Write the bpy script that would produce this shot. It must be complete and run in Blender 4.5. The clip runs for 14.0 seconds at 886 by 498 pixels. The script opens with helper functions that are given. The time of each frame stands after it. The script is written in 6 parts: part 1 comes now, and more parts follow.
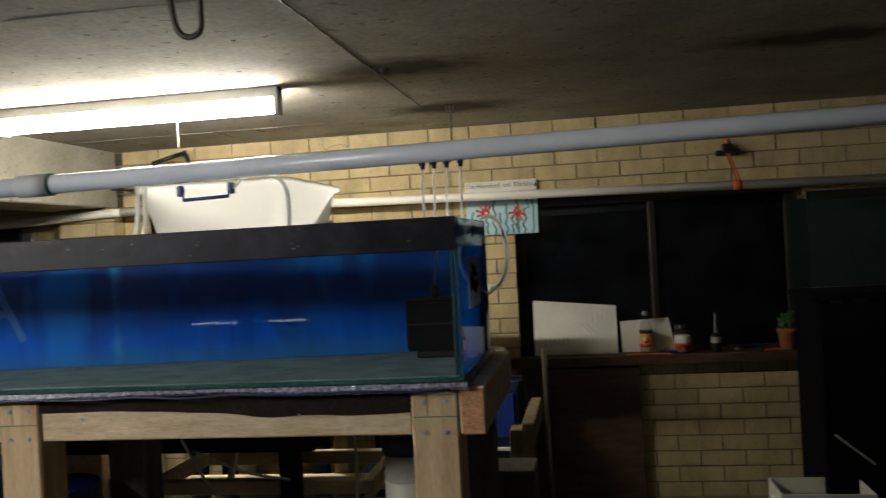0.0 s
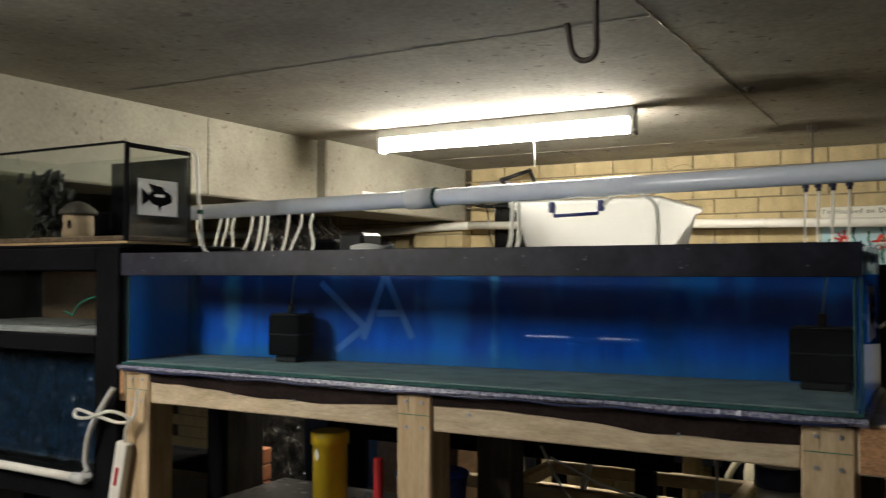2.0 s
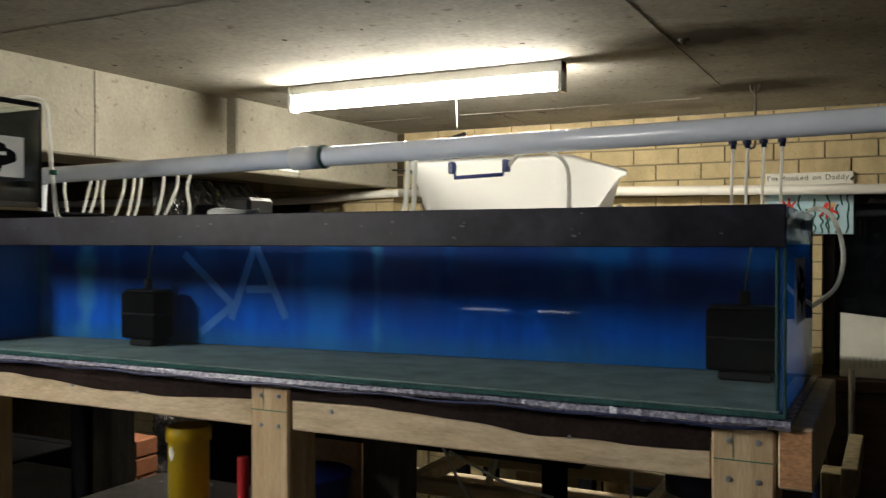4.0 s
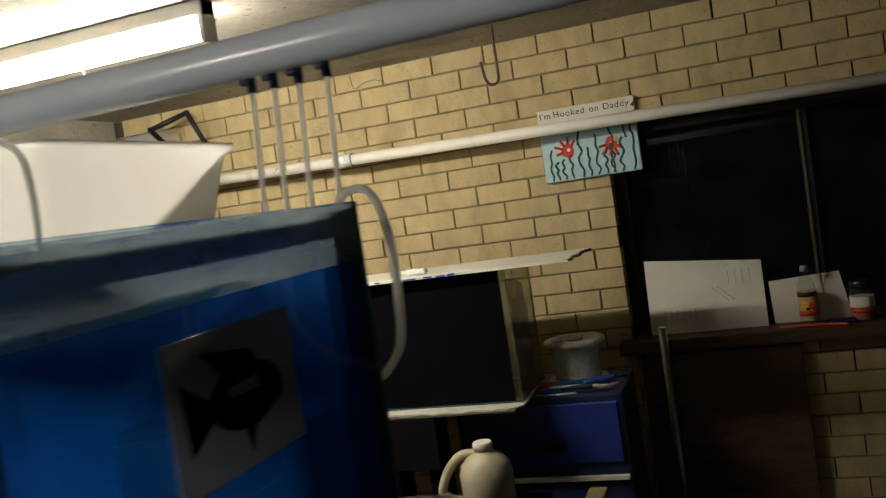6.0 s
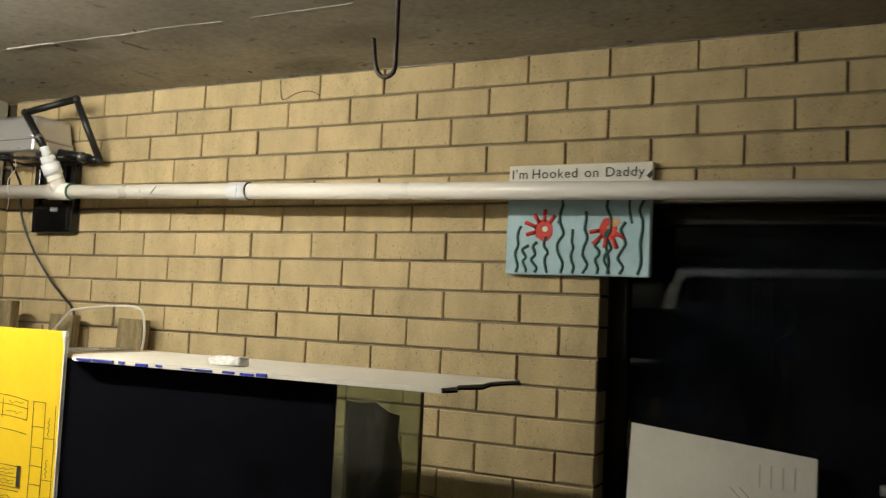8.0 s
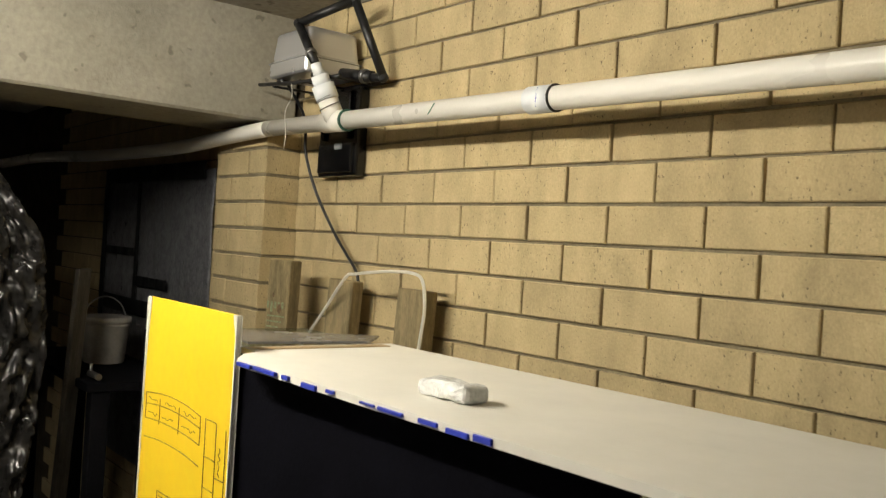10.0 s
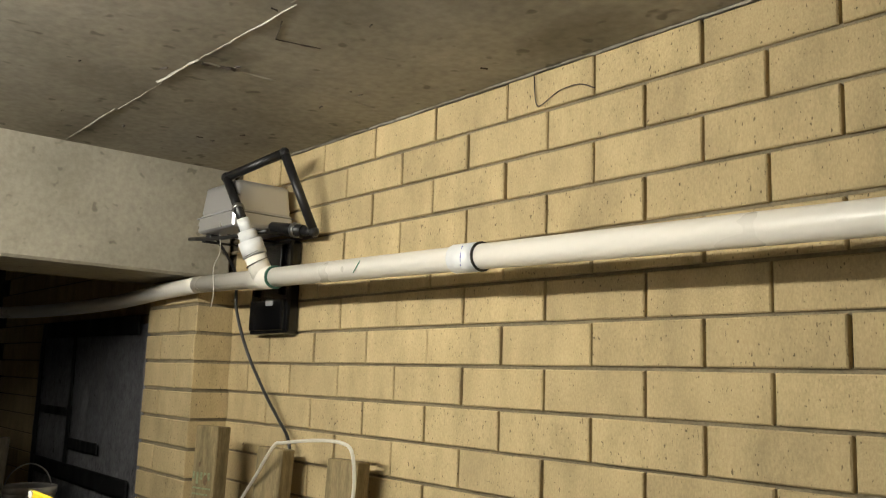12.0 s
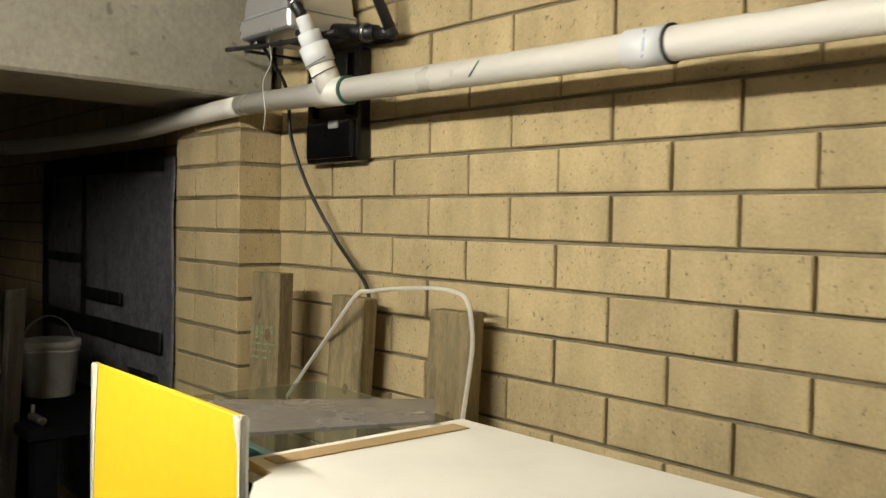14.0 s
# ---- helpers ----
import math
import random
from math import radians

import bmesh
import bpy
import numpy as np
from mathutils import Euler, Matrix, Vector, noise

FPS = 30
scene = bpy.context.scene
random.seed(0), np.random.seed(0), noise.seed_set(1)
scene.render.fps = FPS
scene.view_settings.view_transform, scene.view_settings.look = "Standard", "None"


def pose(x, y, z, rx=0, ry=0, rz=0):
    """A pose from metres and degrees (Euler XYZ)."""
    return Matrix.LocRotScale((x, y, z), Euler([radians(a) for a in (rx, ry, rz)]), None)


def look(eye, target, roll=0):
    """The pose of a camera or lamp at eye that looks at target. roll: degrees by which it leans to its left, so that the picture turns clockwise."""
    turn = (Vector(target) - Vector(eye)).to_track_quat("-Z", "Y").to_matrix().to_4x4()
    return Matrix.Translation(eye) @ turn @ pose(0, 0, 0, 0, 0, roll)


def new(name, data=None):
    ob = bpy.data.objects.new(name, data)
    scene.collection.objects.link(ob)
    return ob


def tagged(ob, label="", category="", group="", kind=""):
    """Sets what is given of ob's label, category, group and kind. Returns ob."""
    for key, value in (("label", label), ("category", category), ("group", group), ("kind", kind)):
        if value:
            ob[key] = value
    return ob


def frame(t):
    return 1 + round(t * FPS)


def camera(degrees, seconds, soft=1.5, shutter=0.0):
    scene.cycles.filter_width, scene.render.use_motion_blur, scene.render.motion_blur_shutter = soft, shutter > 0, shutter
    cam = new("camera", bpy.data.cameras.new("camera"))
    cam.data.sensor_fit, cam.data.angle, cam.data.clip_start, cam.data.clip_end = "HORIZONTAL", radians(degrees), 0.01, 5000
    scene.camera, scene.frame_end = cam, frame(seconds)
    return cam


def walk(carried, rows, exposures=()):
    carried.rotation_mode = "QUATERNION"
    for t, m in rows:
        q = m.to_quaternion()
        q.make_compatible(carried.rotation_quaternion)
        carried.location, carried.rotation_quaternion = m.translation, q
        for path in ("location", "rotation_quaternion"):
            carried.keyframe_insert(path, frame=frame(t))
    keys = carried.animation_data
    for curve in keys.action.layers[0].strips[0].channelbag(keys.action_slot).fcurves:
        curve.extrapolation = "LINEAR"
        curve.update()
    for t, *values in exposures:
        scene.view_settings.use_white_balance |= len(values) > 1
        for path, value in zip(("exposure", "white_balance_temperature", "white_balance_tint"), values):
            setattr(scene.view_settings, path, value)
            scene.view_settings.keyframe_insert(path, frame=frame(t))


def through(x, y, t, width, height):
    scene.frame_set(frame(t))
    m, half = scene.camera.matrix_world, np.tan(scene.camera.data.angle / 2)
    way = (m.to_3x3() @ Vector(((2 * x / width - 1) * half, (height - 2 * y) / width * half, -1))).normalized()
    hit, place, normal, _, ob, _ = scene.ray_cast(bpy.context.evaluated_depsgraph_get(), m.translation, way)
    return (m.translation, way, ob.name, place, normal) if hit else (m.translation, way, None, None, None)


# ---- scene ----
cam = camera(53.0, 14.0, soft=1.2, shutter=0.35)
PATH = [
    (0, (0.135, -0.164, 1.617), (-0.192, 1.809, 1.608), -3.1),
    (0.5, (0.09, -0.179, 1.627), (-0.421, 1.754, 1.639), -1.8),
    (1, (0.065, -0.201, 1.622), (-0.596, 1.686, 1.66), -0.7),
    (1.5, (0.035, -0.218, 1.608), (-0.791, 1.603, 1.665), -0.1),
    (2, (0.015, -0.244, 1.616), (-0.967, 1.498, 1.669), 0.0),
    (2.2, (0.006, -0.263, 1.615), (-1.029, 1.447, 1.674), -0.1),
    (4.3, (0.039, 0.249, 1.614), (-0.826, 2.052, 1.569), -1.1),
    (4.5, (0.064, 0.348, 1.596), (-0.812, 2.144, 1.517), -4.0),
    (4.6, (0.065, 0.405, 1.605), (-0.784, 2.214, 1.515), -4.4),
    (5, (0.085, 0.622, 1.631), (-0.633, 2.489, 1.612), -5.2),
    (5.5, (0.185, 0.858, 1.653), (-0.375, 2.777, 1.631), -6.8),
    (5.6, (0.199, 0.909, 1.665), (-0.381, 2.822, 1.63), -7.7),
    (6, (0.253, 1.139, 1.656), (-0.409, 3.023, 1.547), -8.6),
    (6.5, (0.296, 1.484, 1.623), (-0.036, 3.456, 1.601), -4.6),
    (7, (0.347, 1.812, 1.598), (-0.032, 3.776, 1.593), -4.1),
    (7.5, (0.447, 2.163, 1.591), (-0.363, 3.991, 1.632), -1.8),
    (8, (0.397, 2.563, 1.542), (-0.488, 4.35, 1.684), 2.6),
    (8.2, (0.368, 2.687, 1.547), (-0.674, 4.39, 1.661), 2.4),
    (10.3, (-0.162, 3.563, 1.593), (-1.778, 4.741, 1.63), 1.7),
    (10.5, (-0.173, 3.584, 1.643), (-1.786, 4.762, 1.738), -1.2),
    (11, (-0.158, 3.608, 1.678), (-1.755, 4.776, 1.971), 0.5),
    (11.5, (-0.155, 3.639, 1.666), (-1.704, 4.868, 1.963), 1.3),
    (12, (-0.156, 3.658, 1.658), (-1.679, 4.92, 1.953), 2.0),
    (12.5, (-0.167, 3.662, 1.661), (-1.682, 4.935, 1.949), 2.1),
    (13, (-0.208, 3.661, 1.662), (-1.722, 4.962, 1.8), -0.6),
    (13.5, (-0.351, 3.693, 1.649), (-1.91, 4.946, 1.627), -2.2),
    (14, (-0.649, 3.718, 1.638), (-2.158, 5.029, 1.579), 1.1),
]
EXPO = [(0.0, 0.05, 6450, 10), (2.2, 0.05, 6500, 10), (5.0, 0.0, 6550, 10), (5.5, -0.1, 6800, 10), (6.0, -0.22, 6900, 10), (6.5, -0.12, 6900, 10), (7.5, 0.0, 6550, 10), (8.2, -0.04, 6600, 10), (10.5, 0.0, 6650, 10), (11.0, 0.0, 6450, 10), (13.5, -0.02, 6500, 10), (14.0, -0.08, 6500, 10)]
walk(cam, [(t, look(eye, target, roll)) for t, eye, target, roll in PATH], exposures=EXPO)

# ---- world and light ----
world = bpy.data.worlds.new("night")
scene.world = world
world.use_nodes = True
world.node_tree.nodes["Background"].inputs[0].default_value = (0.004, 0.006, 0.012, 1)
world.node_tree.nodes["Background"].inputs[1].default_value = 0.3

TUBE_GLOW = 150.0
BACK_GLOW = 190.0

WALL, CEIL = 4.917, 2.294


# ---- helpers of the scene ----
def rgb(r, g, b):
    return (r, g, b, 1.0)


def mat(name, base, rough=0.6, metal=0.0, var=0.18, scale=9.0, fine=120.0, bump=0.15, dark=None, spots=0.0, spec=0.5, stretch=(1, 1, 1), coat=0.0, piece=0.0, sub=0.0):
    """A surface with variation at two scales, relief, and optional pits."""
    m = bpy.data.materials.new(name)
    m.use_nodes = True
    nt = m.node_tree
    n, l = nt.nodes, nt.links
    bs = n["Principled BSDF"]
    bs.inputs["Metallic"].default_value = metal
    bs.inputs["Specular IOR Level"].default_value = spec
    bs.inputs["Coat Weight"].default_value = coat
    geo = n.new("ShaderNodeNewGeometry")
    mp = n.new("ShaderNodeVectorMath")
    mp.operation = "MULTIPLY"
    mp.inputs[1].default_value = stretch
    l.new(geo.outputs["Position"], mp.inputs[0])
    big = n.new("ShaderNodeTexNoise")
    big.inputs["Scale"].default_value = scale
    big.inputs["Detail"].default_value = 4
    big.inputs["Roughness"].default_value = 0.6
    l.new(mp.outputs[0], big.inputs["Vector"])
    small = n.new("ShaderNodeTexNoise")
    small.inputs["Scale"].default_value = fine
    small.inputs["Detail"].default_value = 3
    l.new(mp.outputs[0], small.inputs["Vector"])
    lo = dark if dark else tuple(c * (1 - var) for c in base)
    hi = tuple(min(1, c * (1 + var)) for c in base)
    ramp = n.new("ShaderNodeValToRGB")
    ramp.color_ramp.elements[0].position, ramp.color_ramp.elements[1].position = 0.3, 0.7
    ramp.color_ramp.elements[0].color, ramp.color_ramp.elements[1].color = rgb(*lo), rgb(*hi)
    l.new(big.outputs["Fac"], ramp.inputs["Fac"])
    mix = n.new("ShaderNodeMix")
    mix.data_type, mix.blend_type = "RGBA", "OVERLAY"
    mix.inputs[0].default_value = min(1.0, var * 1.6)
    l.new(ramp.outputs["Color"], mix.inputs[6])
    l.new(small.outputs["Fac"], mix.inputs[7])
    colour = mix.outputs[2]
    if piece:
        info = n.new("ShaderNodeObjectInfo")
        hsv = n.new("ShaderNodeHueSaturation")
        mr = n.new("ShaderNodeMapRange")
        mr.inputs["To Min"].default_value, mr.inputs["To Max"].default_value = 1 - piece, 1 + piece
        l.new(info.outputs["Random"], mr.inputs["Value"])
        l.new(mr.outputs[0], hsv.inputs["Value"])
        l.new(colour, hsv.inputs["Color"])
        colour = hsv.outputs["Color"]
    height = small.outputs["Fac"]
    if spots:
        vor = n.new("ShaderNodeTexNoise")
        vor.inputs["Scale"].default_value = fine * (0.7 if fine > 200 else 0.45)
        vor.inputs["Detail"].default_value = 1
        l.new(mp.outputs[0], vor.inputs["Vector"])
        pit = n.new("ShaderNodeMapRange")
        pit.inputs["From Min"].default_value, pit.inputs["From Max"].default_value = 0.25, 0.31
        pit.inputs["To Min"].default_value, pit.inputs["To Max"].default_value = 1 - spots, 1.0
        l.new(vor.outputs["Fac"], pit.inputs["Value"])
        mul = n.new("ShaderNodeMix")
        mul.data_type, mul.blend_type = "RGBA", "MULTIPLY"
        mul.inputs[0].default_value = 1.0
        l.new(colour, mul.inputs[6])
        l.new(pit.outputs[0], mul.inputs[7])
        colour = mul.outputs[2]
        hm = n.new("ShaderNodeMath")
        hm.operation = "ADD"
        l.new(height, hm.inputs[0])
        l.new(pit.outputs[0], hm.inputs[1])
        height = hm.outputs[0]
    l.new(colour, bs.inputs["Base Color"])
    rr = n.new("ShaderNodeMapRange")
    rr.inputs["To Min"].default_value, rr.inputs["To Max"].default_value = max(0.02, rough - 0.12), min(1, rough + 0.12)
    l.new(big.outputs["Fac"], rr.inputs["Value"])
    l.new(rr.outputs[0], bs.inputs["Roughness"])
    if bump:
        bp = n.new("ShaderNodeBump")
        bp.inputs["Strength"].default_value = bump
        bp.inputs["Distance"].default_value = 0.004
        l.new(height, bp.inputs["Height"])
        l.new(bp.outputs["Normal"], bs.inputs["Normal"])
    if sub:
        bs.inputs["Subsurface Weight"].default_value = sub
        bs.inputs["Subsurface Radius"].default_value = (0.01, 0.01, 0.01)
    return m


def glow(name, colour, strength):
    m = bpy.data.materials.new(name)
    m.use_nodes = True
    n, l = m.node_tree.nodes, m.node_tree.links
    n.remove(n["Principled BSDF"])
    e = n.new("ShaderNodeEmission")
    e.inputs["Color"].default_value, e.inputs["Strength"].default_value = rgb(*colour), strength
    l.new(e.outputs[0], n["Material Output"].inputs[0])
    return m


def pane_mat(name, tint, gloss=0.035, rough=0.02, grime=0.0, grime_colour=(0.3, 0.33, 0.3), through=0.0, least=0.2, streak=(1, 1, 1)):
    """Thin sheet of glass: clear, with a Fresnel gloss and a film of grime or painted water glow."""
    m = bpy.data.materials.new(name)
    m.use_nodes = True
    n, l = m.node_tree.nodes, m.node_tree.links
    n.remove(n["Principled BSDF"])
    tr = n.new("ShaderNodeBsdfTransparent")
    tr.inputs["Color"].default_value = rgb(*tint)
    gl = n.new("ShaderNodeBsdfGlossy")
    gl.inputs["Roughness"].default_value = rough
    lw = n.new("ShaderNodeLayerWeight")
    lw.inputs["Blend"].default_value = 0.5
    pw_ = n.new("ShaderNodeMath")
    pw_.operation, pw_.inputs[1].default_value = "POWER", 5.0
    l.new(lw.outputs["Facing"], pw_.inputs[0])
    fr = n.new("ShaderNodeMapRange")
    fr.inputs["To Min"].default_value, fr.inputs["To Max"].default_value = gloss, 0.9
    l.new(pw_.outputs[0], fr.inputs["Value"])
    mx = n.new("ShaderNodeMixShader")
    l.new(fr.outputs[0], mx.inputs[0])
    l.new(tr.outputs[0], mx.inputs[1])
    l.new(gl.outputs[0], mx.inputs[2])
    out = mx.outputs[0]
    if grime:
        df = n.new("ShaderNodeBsdfDiffuse")
        df.inputs["Color"].default_value = rgb(*grime_colour)
        film = df.outputs[0]
        if through:
            tl = n.new("ShaderNodeBsdfTranslucent")
            tl.inputs["Color"].default_value = rgb(*grime_colour)
            m3 = n.new("ShaderNodeMixShader")
            m3.inputs[0].default_value = through
            l.new(film, m3.inputs[1])
            l.new(tl.outputs[0], m3.inputs[2])
            film = m3.outputs[0]
        geo = n.new("ShaderNodeNewGeometry")
        sv = n.new("ShaderNodeVectorMath")
        sv.operation, sv.inputs[1].default_value = "MULTIPLY", streak
        l.new(geo.outputs["Position"], sv.inputs[0])
        nz = n.new("ShaderNodeTexNoise")
        nz.inputs["Scale"].default_value, nz.inputs["Detail"].default_value = 7, 5
        l.new(sv.outputs[0], nz.inputs["Vector"])
        mr = n.new("ShaderNodeMapRange")
        mr.inputs["From Min"].default_value, mr.inputs["From Max"].default_value = 0.35, 0.75
        mr.inputs["To Min"].default_value, mr.inputs["To Max"].default_value = grime * least, grime
        l.new(nz.outputs["Fac"], mr.inputs["Value"])
        m2 = n.new("ShaderNodeMixShader")
        l.new(mr.outputs[0], m2.inputs[0])
        l.new(out, m2.inputs[1])
        l.new(film, m2.inputs[2])
        out = m2.outputs[0]
    l.new(out, n["Material Output"].inputs[0])
    return m


# ---- materials ----
M_BRICK = mat("cream_brick", (0.51, 0.405, 0.225), 0.85, var=0.17, scale=11, fine=330, bump=0.45, spots=0.65, spec=0.2, stretch=(1, 1, 0.45), piece=0.09)
M_MORTAR = mat("mortar", (0.235, 0.198, 0.13), 0.95, var=0.25, scale=14, fine=160, bump=0.4, spec=0.1)
M_DEEP = mat("dark_perpend_mortar", (0.075, 0.060, 0.040), 0.95, var=0.3, scale=14, fine=160, bump=0.4, spec=0.05)
M_CONC = mat("beam_concrete", (0.345, 0.32, 0.26), 0.9, var=0.16, scale=3.0, fine=70, bump=0.3, spots=0.35, spec=0.15)
M_FLOOR = mat("floor_concrete", (0.09, 0.085, 0.075), 0.8, var=0.35, scale=1.5, fine=60, bump=0.3, spec=0.3)
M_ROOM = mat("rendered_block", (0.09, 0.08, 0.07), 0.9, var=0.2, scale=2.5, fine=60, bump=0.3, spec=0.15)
M_RIDGE = mat("mortar_ridge", (0.42, 0.40, 0.35), 0.9, var=0.2, scale=30, fine=200, bump=0.3, spec=0.1)
M_PVC = mat("grey_blue_pvc", (0.80, 0.86, 0.96), 0.22, var=0.06, scale=6, fine=80, bump=0.03)
M_PVCW = mat("white_pvc", (0.82, 0.79, 0.72), 0.30, var=0.025, scale=3, fine=80, bump=0.03)
M_COUP = mat("white_coupling", (0.8, 0.82, 0.84), 0.35, var=0.05, bump=0.03)
M_CEMENT = mat("green_pipe_cement", (0.03, 0.10, 0.07), 0.5, var=0.2, bump=0.1)
M_GREYHOSE = mat("grey_hose", (0.55, 0.55, 0.53), 0.3, var=0.1, scale=20, bump=0.03)
M_BLACK = mat("black_plastic", (0.012, 0.012, 0.013), 0.4, var=0.3, scale=12, bump=0.06)
M_ENDGRAIN = mat("pine_end_grain", (0.46, 0.25, 0.13), 0.85, var=0.3, scale=30, fine=120, bump=0.2, spec=0.15, stretch=(1, 1, 2))
M_BLKGLOSS = mat("glossy_black_moulding", (0.004, 0.004, 0.0045), 0.22, var=0.3, scale=12, bump=0.1)
M_FRONT = mat("black_painted_glass", (0.003, 0.003, 0.005), 0.8, var=0.35, scale=9, bump=0.1, spec=0.03)
M_BLACKM = mat("matt_black", (0.0055, 0.0055, 0.007), 0.85, var=0.35, scale=9, bump=0.1, spec=0.06)
M_RIM = mat("black_rim_trim", (0.014, 0.014, 0.024), 0.45, var=0.5, scale=14, fine=45, bump=0.2, dark=(0.004, 0.004, 0.008), spec=0.3)
M_CHIP = mat("paint_chip", (0.075, 0.075, 0.095), 0.4, var=0.3, scale=60, bump=0.2)
M_SCREW = mat("zinc_screw", (0.45, 0.46, 0.47), 0.35, metal=0.6, var=0.15, scale=40, bump=0.05)
M_DRAPE = mat("dark_lining", (0.020, 0.013, 0.012), 0.8, var=0.4, scale=20, bump=0.3, spec=0.1)
M_JUG = mat("yellowed_jug_plastic", (0.50, 0.45, 0.33), 0.4, var=0.1, scale=12, bump=0.04)
M_GRAVEL = mat("brown_gravel", (0.15, 0.10, 0.065), 0.85, var=0.5, scale=60, fine=220, bump=0.6)
M_CARDINK = mat("brown_pen_line", (0.20, 0.12, 0.015), 0.7, var=0.25, scale=60, bump=0.0)
M_DKBLUE = mat("dark_blue_plastic", (0.01, 0.018, 0.07), 0.4, var=0.3, bump=0.06)
M_BLUE = mat("blue_plastic", (0.012, 0.028, 0.19), 0.4, var=0.2, bump=0.06)
M_BLUEBR = mat("bright_blue_plastic", (0.03, 0.13, 0.48), 0.4, var=0.2, bump=0.08)
M_PINE = mat("treated_pine", (0.58, 0.48, 0.34), 0.7, var=0.22, scale=7, fine=60, bump=0.2, spec=0.25, stretch=(1, 4, 4), dark=(0.46, 0.36, 0.23))
M_PINEV = mat("treated_pine_upright", (0.54, 0.42, 0.27), 0.7, var=0.22, scale=7, fine=60, bump=0.2, spec=0.25, stretch=(5, 5, 0.7), dark=(0.43, 0.29, 0.16))
M_PINEG = mat("weathered_pine", (0.25, 0.195, 0.105), 0.8, var=0.3, scale=8, fine=70, bump=0.25, spec=0.2, stretch=(5, 5, 0.8), dark=(0.14, 0.11, 0.06))
M_GREYW = mat("dark_grey_timber", (0.10, 0.09, 0.075), 0.85, var=0.3, scale=8, fine=70, bump=0.25, spec=0.2, stretch=(5, 5, 0.8))
M_BROWN = mat("brown_timber", (0.075, 0.04, 0.022), 0.6, var=0.4, scale=6, fine=60, bump=0.2, stretch=(1, 5, 5))
M_PLY = mat("brown_board", (0.40, 0.25, 0.14), 0.8, var=0.3, scale=5, fine=60, bump=0.1)
M_WHITE = mat("white_board", (0.80, 0.77, 0.69), 0.6, var=0.05, scale=8, fine=60, bump=0.05)
M_PAPER = mat("paper", (0.72, 0.70, 0.62), 0.85, var=0.07, scale=10, fine=90, bump=0.05)
M_YELLOW = mat("yellow_card", (0.86, 0.58, 0.02), 0.55, var=0.05, scale=10, fine=60, bump=0.04)
M_YELPVC = mat("yellow_pvc", (0.72, 0.50, 0.02), 0.35, var=0.08, bump=0.03)
M_RED = mat("red_plastic", (0.42, 0.015, 0.02), 0.4, var=0.15, bump=0.04)
M_ORANGE = mat("orange_strap", (0.62, 0.10, 0.025), 0.6, var=0.15, scale=40, bump=0.1)
M_INK = mat("ink", (0.03, 0.028, 0.025), 0.7, var=0.2, bump=0.0)
M_BLUEINK = mat("blue_marker", (0.02, 0.04, 0.42), 0.6, var=0.2, bump=0.0)
M_ALU = mat("silver_housing", (0.72, 0.73, 0.78), 0.30, metal=0.8, var=0.03, scale=6, bump=0.0)
M_STEEL = mat("steel", (0.42, 0.42, 0.42), 0.35, metal=1.0, var=0.2, scale=14, bump=0.08)
M_RUST = mat("rusty_steel", (0.075, 0.06, 0.052), 0.6, metal=0.5, var=0.35, scale=40, bump=0.25)
M_BRONZE = mat("bronze_window_frame", (0.035, 0.03, 0.026), 0.45, metal=0.4, var=0.25, bump=0.06)
M_BATTEN = mat("white_enamel", (0.72, 0.72, 0.70), 0.4, var=0.06, bump=0.02)
M_SAND = mat("pale_tank_floor", (0.20, 0.26, 0.26), 0.8, var=0.28, scale=14, fine=140, bump=0.2, spec=0.2)
M_FOAM = mat("bubble_foam", (0.24, 0.24, 0.30), 0.22, var=0.5, scale=120, fine=200, bump=0.5, dark=(0.05, 0.055, 0.12))
M_TERRA = mat("terracotta", (0.36, 0.13, 0.055), 0.8, var=0.2, scale=12, bump=0.2)
M_LEAF = mat("succulent_leaf", (0.07, 0.13, 0.06), 0.5, var=0.3, scale=40, bump=0.05)
M_DARKLEAF = mat("dark_water_leaf", (0.004, 0.006, 0.004), 0.5, var=0.4, scale=40, bump=0.05)
M_TANKLAMP = glow("lit_tank_tube", (0.85, 0.93, 1.0), 3.5)
M_CANVAS = mat("pale_blue_paint", (0.42, 0.60, 0.66), 0.8, var=0.08, scale=14, fine=140, bump=0.12)
M_WEED = mat("green_paint", (0.015, 0.085, 0.06), 0.6, var=0.3, scale=40, bump=0.1)
M_REDP = mat("red_paint", (0.60, 0.035, 0.02), 0.6, var=0.2, scale=60, bump=0.12)
M_TANP = mat("tan_paint", (0.60, 0.36, 0.16), 0.6, var=0.2, scale=60, bump=0.12)
M_TAPEB = mat("brown_tape", (0.42, 0.29, 0.14), 0.45, var=0.12, bump=0.04)
M_TAPEL = mat("pale_blue_tape", (0.035, 0.19, 0.66), 0.5, var=0.15, bump=0.02)
M_CLEARP = mat("crinkled_clear_wrap", (0.76, 0.77, 0.76), 0.18, var=0.2, scale=60, fine=200, bump=0.6)
M_BLKWRAP = mat("black_plastic_sheet", (0.020, 0.019, 0.018), 0.2, var=0.4, scale=16, fine=40, bump=0.9)
M_NAVYWRAP = mat("navy_plastic_sheet", (0.007, 0.020, 0.042), 0.12, var=0.4, scale=16, fine=50, bump=0.9)
M_FOIL = mat("dull_foil", (0.22, 0.22, 0.24), 0.32, metal=0.3, var=0.35, scale=24, fine=60, bump=0.9)
M_SMOKE = mat("smoky_sheet", (0.15, 0.14, 0.13), 0.25, var=0.15, scale=8, bump=0.05)
